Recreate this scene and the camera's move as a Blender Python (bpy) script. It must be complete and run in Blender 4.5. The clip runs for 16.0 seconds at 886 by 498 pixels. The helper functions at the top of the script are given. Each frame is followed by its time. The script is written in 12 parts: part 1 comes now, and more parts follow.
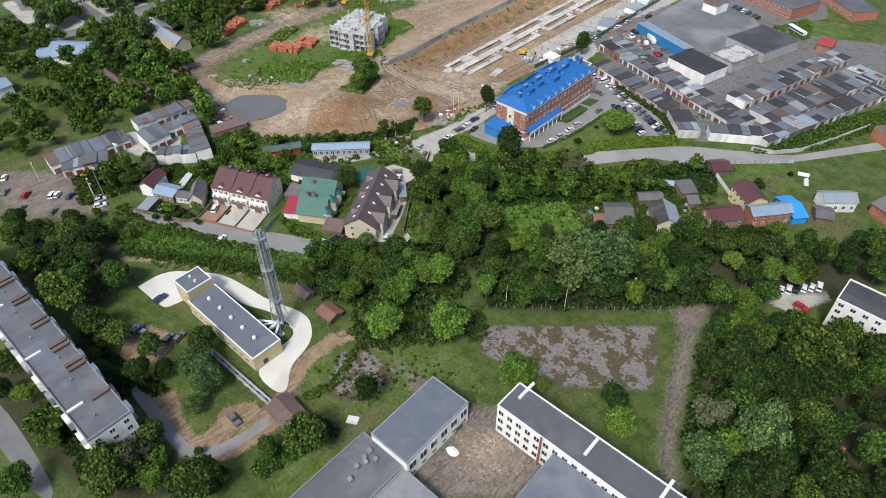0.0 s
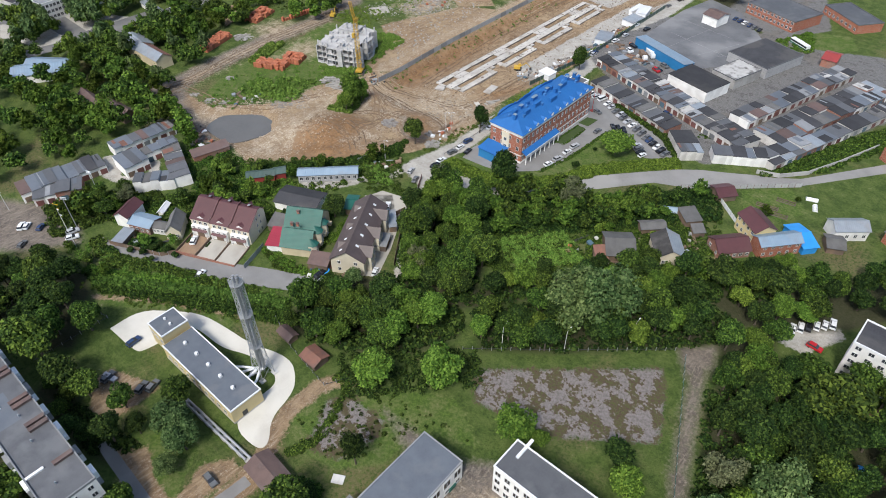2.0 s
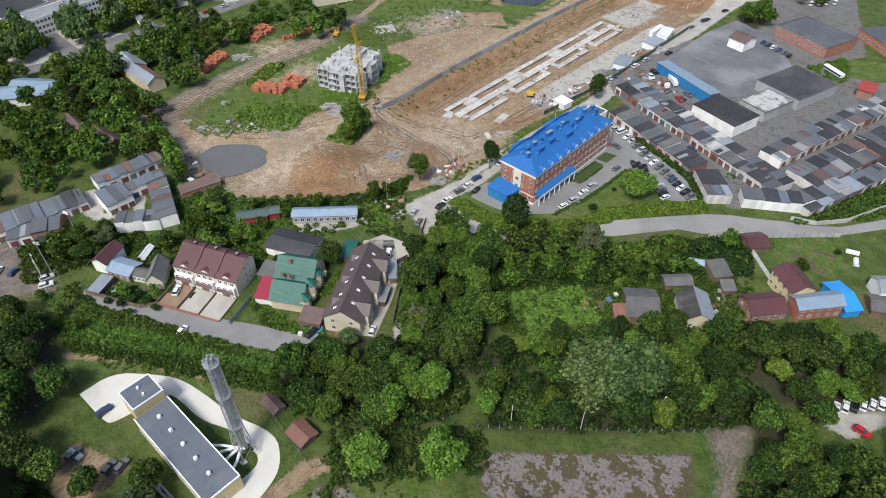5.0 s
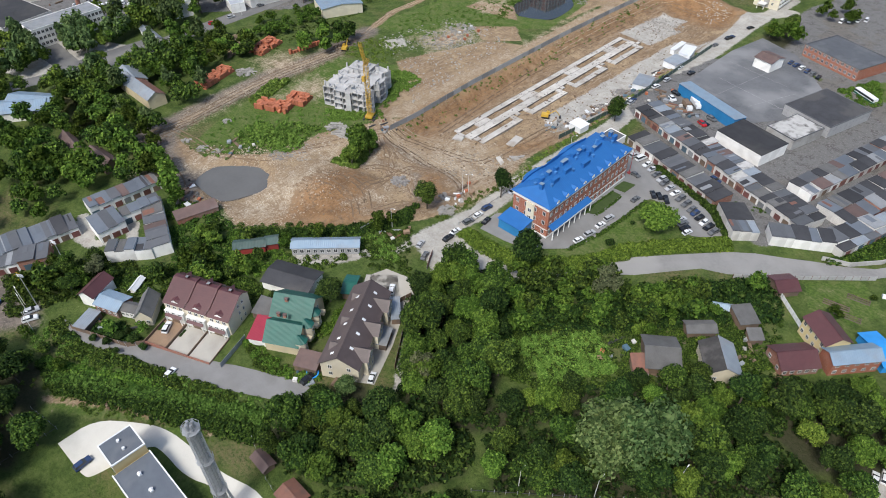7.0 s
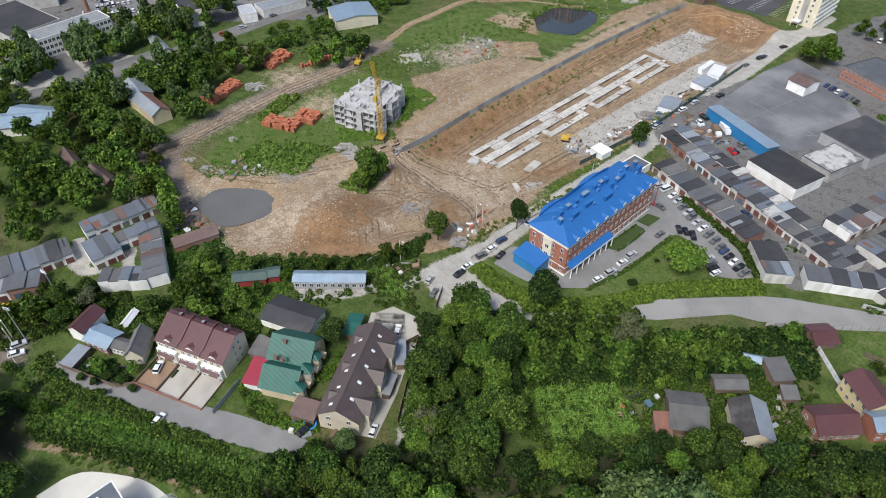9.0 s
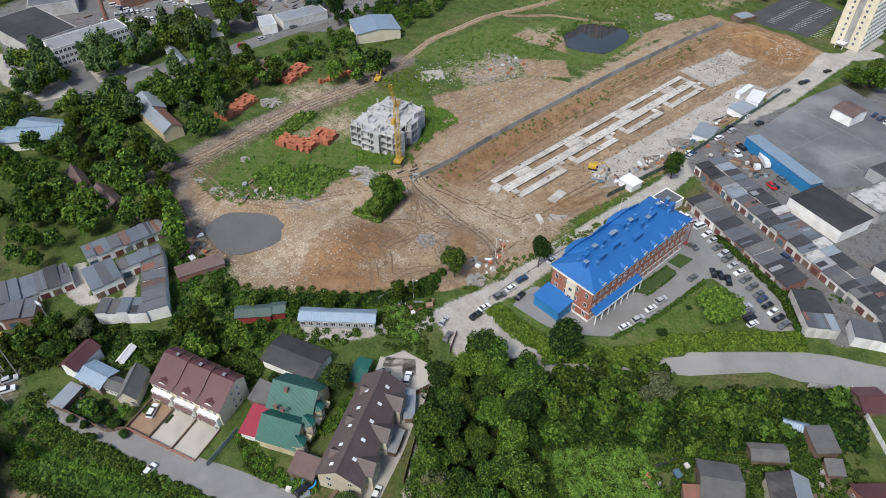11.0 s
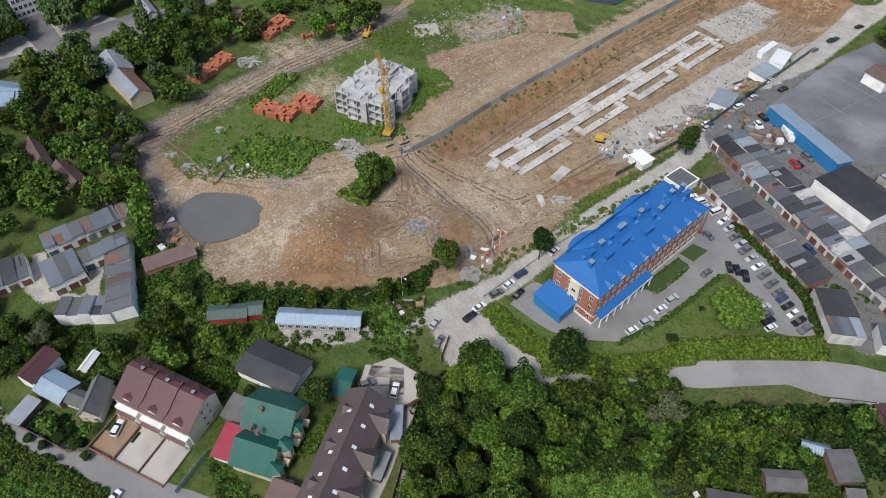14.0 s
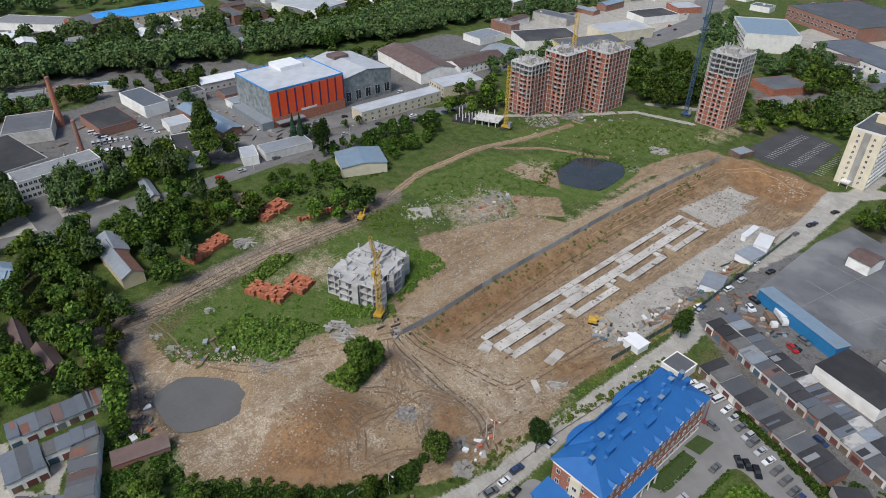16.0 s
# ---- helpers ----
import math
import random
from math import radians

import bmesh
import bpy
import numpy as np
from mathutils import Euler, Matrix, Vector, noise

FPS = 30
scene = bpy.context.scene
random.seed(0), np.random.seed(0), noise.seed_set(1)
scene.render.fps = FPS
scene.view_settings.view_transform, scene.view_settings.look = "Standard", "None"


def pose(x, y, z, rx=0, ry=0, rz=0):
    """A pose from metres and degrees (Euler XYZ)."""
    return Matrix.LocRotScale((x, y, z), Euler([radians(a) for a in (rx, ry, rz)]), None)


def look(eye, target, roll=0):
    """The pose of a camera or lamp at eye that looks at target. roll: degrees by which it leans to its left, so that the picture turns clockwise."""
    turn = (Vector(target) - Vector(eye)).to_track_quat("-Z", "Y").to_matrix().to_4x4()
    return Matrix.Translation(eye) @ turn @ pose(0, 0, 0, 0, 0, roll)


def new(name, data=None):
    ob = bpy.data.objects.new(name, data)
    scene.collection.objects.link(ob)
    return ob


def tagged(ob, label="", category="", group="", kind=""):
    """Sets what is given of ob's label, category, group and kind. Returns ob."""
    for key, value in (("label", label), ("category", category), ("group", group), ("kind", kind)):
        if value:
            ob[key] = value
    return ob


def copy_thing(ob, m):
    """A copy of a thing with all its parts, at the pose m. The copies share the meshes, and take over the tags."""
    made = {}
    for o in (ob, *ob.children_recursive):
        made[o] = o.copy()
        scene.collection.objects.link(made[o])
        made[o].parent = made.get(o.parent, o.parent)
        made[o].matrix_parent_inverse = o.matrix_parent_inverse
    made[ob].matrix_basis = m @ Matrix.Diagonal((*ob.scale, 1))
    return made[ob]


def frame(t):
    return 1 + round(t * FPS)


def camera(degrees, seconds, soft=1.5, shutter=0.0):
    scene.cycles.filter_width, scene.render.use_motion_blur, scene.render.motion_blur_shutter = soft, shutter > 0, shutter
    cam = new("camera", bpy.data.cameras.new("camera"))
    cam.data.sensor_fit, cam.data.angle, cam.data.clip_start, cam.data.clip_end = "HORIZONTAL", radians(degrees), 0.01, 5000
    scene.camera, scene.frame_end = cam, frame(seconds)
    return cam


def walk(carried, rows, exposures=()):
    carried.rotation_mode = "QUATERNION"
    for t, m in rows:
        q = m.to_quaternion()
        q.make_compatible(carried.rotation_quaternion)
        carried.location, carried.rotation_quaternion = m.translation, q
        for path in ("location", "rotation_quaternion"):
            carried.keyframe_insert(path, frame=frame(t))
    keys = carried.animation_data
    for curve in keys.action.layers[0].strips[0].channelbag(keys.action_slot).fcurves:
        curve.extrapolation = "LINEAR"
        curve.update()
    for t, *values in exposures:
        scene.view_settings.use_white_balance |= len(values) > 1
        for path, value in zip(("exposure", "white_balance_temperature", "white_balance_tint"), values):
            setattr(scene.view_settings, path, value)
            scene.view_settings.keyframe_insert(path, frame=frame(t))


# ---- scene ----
cam = camera(68.4, 16.0, 0.95)
METRES, EYE, TILT, LEAN, TURN = 132.0, 154.7, 0.0, 0.0, 42.6
ROWS = [
    (0.0, 0.0, 0.0, 0.0, -0.35, -42.6, 0.38),
    (0.5, 0.0019, 0.0309, -0.0004, -0.4, -42.56, 0.37),
    (1.0, 0.0037, 0.0632, 0.0003, -0.75, -42.57, 0.33),
    (1.5, 0.0056, 0.095, -0.0002, -0.87, -42.55, 0.32),
    (2.0, 0.0079, 0.1276, -0.0002, -0.9, -42.54, 0.3),
    (2.5, 0.0102, 0.16, -0.001, -0.93, -42.52, 0.29),
    (3.0, 0.0125, 0.193, -0.0016, -0.97, -42.51, 0.28),
    (3.5, 0.0144, 0.2267, -0.0019, -1.0, -42.51, 0.24),
    (6.0, 0.0234, 0.3957, -0.0028, 1.31, -42.47, 0.17),
    (6.5, 0.0266, 0.4301, -0.0028, 1.58, -42.46, 0.16),
    (7.0, 0.0281, 0.4639, -0.0034, 1.57, -42.43, 0.14),
    (7.5, 0.0304, 0.4969, -0.0042, 1.58, -42.4, 0.13),
    (8.0, 0.0323, 0.531, -0.0047, 1.59, -42.44, 0.11),
    (8.5, 0.0331, 0.5655, -0.0049, 1.58, -42.41, 0.07),
    (9.0, 0.0338, 0.5998, -0.0051, 3.4, -42.39, 0.12),
    (9.5, 0.0352, 0.6343, -0.0049, 3.45, -42.35, 0.1),
    (10.0, 0.0341, 0.6685, -0.0056, 5.64, -42.33, 0.15),
    (12.5, 0.0352, 0.8415, -0.0049, 5.94, -42.24, 0.06),
    (13.0, 0.0334, 0.8764, -0.0043, 5.94, -42.22, 0.03),
    (13.5, 0.032, 0.9088, -0.0058, 5.96, -42.43, 0.0),
    (14.0, 0.0304, 0.9387, -0.0056, 5.97, -48.19, -0.08),
    (14.5, 0.0305, 0.9685, 0.0004, 6.02, -48.67, -0.18),
    (15.0, 0.0319, 0.982, -0.0001, 6.06, -41.86, -0.3),
    (15.5, 0.0309, 0.9916, 0.0011, 5.9, -38.48, -0.47),
    (16.0, 0.0296, 0.9959, 0.005, 5.65, -33.68, -0.6),
]
walk(cam, [(t, pose(0, 0, EYE, TILT, LEAN, TURN) @ pose(METRES * x, METRES * y, METRES * z, 90 + pitch, roll, yaw)) for t, x, y, z, yaw, pitch, roll in ROWS],
     [(0.0, 0.56), (9.0, 0.5), (12.5, 0.36), (14.5, 0.3), (15.5, 0.17), (16.0, 0.14)])

# ---- outlines of the low ground ----
DUG = [(-279.9, 124.8), (-273.9, 135.9), (-242.5, 161.6), (-243.2, 181.9), (-232.1, 206.1), (-230.7, 267.0), (-229.2, 339.1), (-226.2, 429.3), (-212.7, 439.7), (-166.5, 433.8), (-164.1, 403.5), (-165.9, 346.7), (-165.0, 284.7), (-169.7, 250.2), (-169.3, 231.6), (-169.3, 197.4), (-170.9, 180.7), (-188.5, 162.0), (-197.5, 149.0), (-222.0, 126.9), (-245.8, 121.4)]
POND = [(-256.6, 129.0), (-259.0, 133.8), (-260.0, 141.5), (-253.6, 150.6), (-245.4, 158.0), (-237.7, 152.5), (-232.0, 146.9), (-234.7, 138.0), (-237.7, 130.1), (-245.4, 128.8)]
POND_FAR = [(-275.0, 352.3), (-279.0, 372.1), (-259.1, 383.7), (-249.6, 373.8), (-247.3, 351.3), (-256.9, 345.2), (-265.0, 342.7)]
HEAPS = [(-210.2, 163.0, 15, 5.0), (-217.9, 195.1, 8, 3.2), (-191.2, 196.8, 8, 2.4), (-228.5, 155.9, 14, 1.5), (-209.1, 429.4, 8, 4.2), (-191.4, 430.7, 9, 4.4), (-174.7, 426.8, 8, 4.4), (-210.0, 411.6, 4, 1.6), (-175.9, 411.2, 5, 1.5), (-236.0, 440.3, 4, 1.6), (-211.8, 157.9, 8, 1.4), (-209.8, 172.0, 7, 1.2), (-319.4, 333.3, 14, 1.5)]

# ---- lie of the land ----
def edge_distance(poly, X, Y):
    """Signed distance to a closed outline, negative inside."""
    X, Y = np.asarray(X, float), np.asarray(Y, float)
    best = np.full(X.shape, 1e9)
    inside = np.zeros(X.shape, bool)
    n = len(poly)
    for i in range(n):
        ax, ay = poly[i]
        bx, by = poly[(i + 1) % n]
        dx, dy = bx - ax, by - ay
        k = np.clip(((X - ax) * dx + (Y - ay) * dy) / (dx * dx + dy * dy + 1e-9), 0, 1)
        best = np.minimum(best, np.hypot(X - ax - k * dx, Y - ay - k * dy))
        if ay != by:
            cross = (ay > Y) != (by > Y)
            inside ^= cross & (X < dx * (Y - ay) / dy + ax)
    return np.where(inside, -best, best)


def line_distance(pts, X, Y):
    X, Y = np.asarray(X, float), np.asarray(Y, float)
    best = np.full(X.shape, 1e9)
    for (ax, ay), (bx, by) in zip(pts, pts[1:]):
        dx, dy = bx - ax, by - ay
        k = np.clip(((X - ax) * dx + (Y - ay) * dy) / (dx * dx + dy * dy + 1e-9), 0, 1)
        best = np.minimum(best, np.hypot(X - ax - k * dx, Y - ay - k * dy))
    return best


def ease(v):
    v = np.clip(v, 0, 1)
    return v * v * (3 - 2 * v)


def height(X, Y):
    """Ground level: a flat town, the lowered building site, the long pit, spoil heaps and two ponds."""
    X, Y = np.asarray(X, float), np.asarray(Y, float)
    z = -(1.8 + 3.2 * ease((Y - 172) / 56)) * ease(-edge_distance(DUG, X, Y) / 12)
    for x, y, r, h in HEAPS:
        z = z + h * np.exp(-((X - x) ** 2 + (Y - y) ** 2) / (r * r))
    for p in (POND, POND_FAR):
        z = z - 1.3 * ease(-edge_distance(p, X, Y) / 4 + 0.55)
    return z



# ---- light: a bright overcast noon ----
world = bpy.data.worlds.new("sky")
scene.world = world
world.use_nodes = True
wt = world.node_tree
sky = wt.nodes.new("ShaderNodeTexSky")
sky.sky_type, sky.sun_disc = "NISHITA", False
sky.sun_elevation, sky.sun_rotation, sky.air_density, sky.dust_density = radians(52), radians(200), 1.0, 2.0
wt.links.new(sky.outputs[0], wt.nodes["Background"].inputs[0])
wt.nodes["Background"].inputs[1].default_value = 0.125
sun = new("sun", bpy.data.lights.new("sun", "SUN"))
sun.data.energy, sun.data.angle, sun.data.color = 2.4, radians(14), (1.0, 0.975, 0.92)
sun.matrix_world = look((60, -160, 220), (0, 0, 0))


# ---- materials ----
def mat(name, a, b=None, rough=0.85, scale=1.0, bump=0.2, metal=0.0, vary=0.12, stain=None, stain_amount=0.45, detail=8.0):
    """A weathered surface: two colours mixed at a coarse and a fine scale, stains, relief, and a slight difference from object to object."""
    b = b or tuple(c * 0.72 for c in a)
    m = bpy.data.materials.new(name)
    m.use_nodes = True
    t, n = m.node_tree, m.node_tree.nodes
    s = n["Principled BSDF"]
    co = n.new("ShaderNodeTexCoord")
    big, fine = n.new("ShaderNodeTexNoise"), n.new("ShaderNodeTexNoise")
    big.inputs["Scale"].default_value, fine.inputs["Scale"].default_value = 0.35 * scale, 4.0 * scale
    big.inputs["Detail"].default_value, fine.inputs["Detail"].default_value = detail, 5.0
    for q in (big, fine):
        t.links.new(co.outputs["Object"], q.inputs["Vector"])
    ramp = n.new("ShaderNodeMapRange")
    ramp.inputs[1].default_value, ramp.inputs[2].default_value = 0.35, 0.65
    t.links.new(big.outputs[0], ramp.inputs[0])
    mix = n.new("ShaderNodeMix")
    mix.data_type = "RGBA"
    mix.inputs[6].default_value, mix.inputs[7].default_value = (*a, 1), (*b, 1)
    add = n.new("ShaderNodeMath")
    add.operation = "MULTIPLY"
    t.links.new(ramp.outputs[0], add.inputs[0])
    t.links.new(fine.outputs[0], add.inputs[1])
    grow = n.new("ShaderNodeMath")
    grow.operation, grow.inputs[1].default_value = "MULTIPLY", 1.6
    t.links.new(add.outputs[0], grow.inputs[0])
    t.links.new(grow.outputs[0], mix.inputs[0])
    last = mix.outputs[2]
    if stain:
        blot = n.new("ShaderNodeTexNoise")
        blot.inputs["Scale"].default_value, blot.inputs["Detail"].default_value = 0.16 * scale, 9.0
        t.links.new(co.outputs["Object"], blot.inputs["Vector"])
        r2 = n.new("ShaderNodeMapRange")
        r2.inputs[1].default_value, r2.inputs[2].default_value, r2.inputs[4].default_value = 0.5, 0.62, stain_amount
        t.links.new(blot.outputs[0], r2.inputs[0])
        mx = n.new("ShaderNodeMix")
        mx.data_type = "RGBA"
        mx.inputs[7].default_value = (*stain, 1)
        t.links.new(r2.outputs[0], mx.inputs[0])
        t.links.new(last, mx.inputs[6])
        last = mx.outputs[2]
    info, hsv, vr = n.new("ShaderNodeObjectInfo"), n.new("ShaderNodeHueSaturation"), n.new("ShaderNodeMapRange")
    vr.inputs[3].default_value, vr.inputs[4].default_value = 1 - vary, 1 + vary
    t.links.new(info.outputs["Random"], vr.inputs[0])
    t.links.new(vr.outputs[0], hsv.inputs["Value"])
    t.links.new(last, hsv.inputs["Color"])
    t.links.new(hsv.outputs[0], s.inputs["Base Color"])
    s.inputs["Roughness"].default_value, s.inputs["Metallic"].default_value = rough, metal
    if bump:
        bn = n.new("ShaderNodeBump")
        bn.inputs["Strength"].default_value, bn.inputs["Distance"].default_value = bump, 0.05
        t.links.new(fine.outputs[0], bn.inputs["Height"])
        t.links.new(bn.outputs[0], s.inputs["Normal"])
    return m


def banded(name, a, b, joint, width, height_, rough=0.85, size=0.06, stain=None):
    """Masonry or panel courses as a fine pattern, for walls far from the eye."""
    m = mat(name, a, b, rough, 1.0, 0.15, stain=stain)
    t, n = m.node_tree, m.node_tree.nodes
    s = n["Principled BSDF"]
    brick, co, mp = n.new("ShaderNodeTexBrick"), n.new("ShaderNodeTexCoord"), n.new("ShaderNodeVectorMath")
    sep, comb, addn = n.new("ShaderNodeSeparateXYZ"), n.new("ShaderNodeCombineXYZ"), n.new("ShaderNodeMath")
    t.links.new(co.outputs["Object"], sep.inputs[0])
    t.links.new(sep.outputs[0], addn.inputs[0])
    t.links.new(sep.outputs[1], addn.inputs[1])
    t.links.new(addn.outputs[0], comb.inputs[0])
    t.links.new(sep.outputs[2], comb.inputs[1])
    t.links.new(comb.outputs[0], brick.inputs["Vector"])
    brick.inputs["Scale"].default_value = 1.0
    brick.inputs["Brick Width"].default_value, brick.inputs["Row Height"].default_value = width, height_
    brick.inputs["Mortar Size"].default_value = size
    brick.inputs["Mortar"].default_value = (*joint, 1)
    old = s.inputs["Base Color"].links[0].from_socket
    t.links.new(old, brick.inputs["Color1"])
    t.links.new(old, brick.inputs["Color2"])
    t.links.new(brick.outputs["Color"], s.inputs["Base Color"])
    n.remove(mp)
    return m


def seamed(name, a, b, pitch, rough=0.45, metal=0.0, stain=None, vary=0.1, axis=0, depth=0.5):
    """Sheet-metal or slate roofing with regular standing seams."""
    m = mat(name, a, b, rough, 1.0, 0.0, metal, vary, stain)
    t, n = m.node_tree, m.node_tree.nodes
    s = n["Principled BSDF"]
    wave, co, bn = n.new("ShaderNodeTexWave"), n.new("ShaderNodeTexCoord"), n.new("ShaderNodeBump")
    wave.bands_direction = "XYZ"[axis]
    wave.inputs["Scale"].default_value = 0.314 / pitch
    t.links.new(co.outputs["Object"], wave.inputs["Vector"])
    bn.inputs["Strength"].default_value, bn.inputs["Distance"].default_value = depth, 0.08
    t.links.new(wave.outputs["Fac"], bn.inputs["Height"])
    t.links.new(bn.outputs[0], s.inputs["Normal"])
    return m


def leafy(name, a, b, c):
    m = bpy.data.materials.new(name)
    m.use_nodes = True
    t, n = m.node_tree, m.node_tree.nodes
    s = n["Principled BSDF"]
    geo, info = n.new("ShaderNodeNewGeometry"), n.new("ShaderNodeObjectInfo")
    ramp = n.new("ShaderNodeValToRGB")
    ramp.color_ramp.elements[0].color, ramp.color_ramp.elements[1].color = (*a, 1), (*c, 1)
    e = ramp.color_ramp.elements.new(0.55)
    e.color = (*b, 1)
    t.links.new(geo.outputs["Random Per Island"], ramp.inputs[0])
    hsv, v1, v2 = n.new("ShaderNodeHueSaturation"), n.new("ShaderNodeMapRange"), n.new("ShaderNodeMapRange")
    v1.inputs[3].default_value, v1.inputs[4].default_value = 0.72, 1.3
    v2.inputs[3].default_value, v2.inputs[4].default_value = 0.485, 0.515
    t.links.new(info.outputs["Random"], v1.inputs[0])
    mul, fr = n.new("ShaderNodeMath"), n.new("ShaderNodeMath")
    mul.operation, mul.inputs[1].default_value, fr.operation = "MULTIPLY", 7.31, "FRACT"
    t.links.new(info.outputs["Random"], mul.inputs[0])
    t.links.new(mul.outputs[0], fr.inputs[0])
    t.links.new(fr.outputs[0], v2.inputs[0])
    t.links.new(v1.outputs[0], hsv.inputs["Value"])
    t.links.new(v2.outputs[0], hsv.inputs["Hue"])
    t.links.new(ramp.outputs[0], hsv.inputs["Color"])
    t.links.new(hsv.outputs[0], s.inputs["Base Color"])
    s.inputs["Roughness"].default_value = 0.75
    s.inputs["Specular IOR Level"].default_value = 0.1
    return m


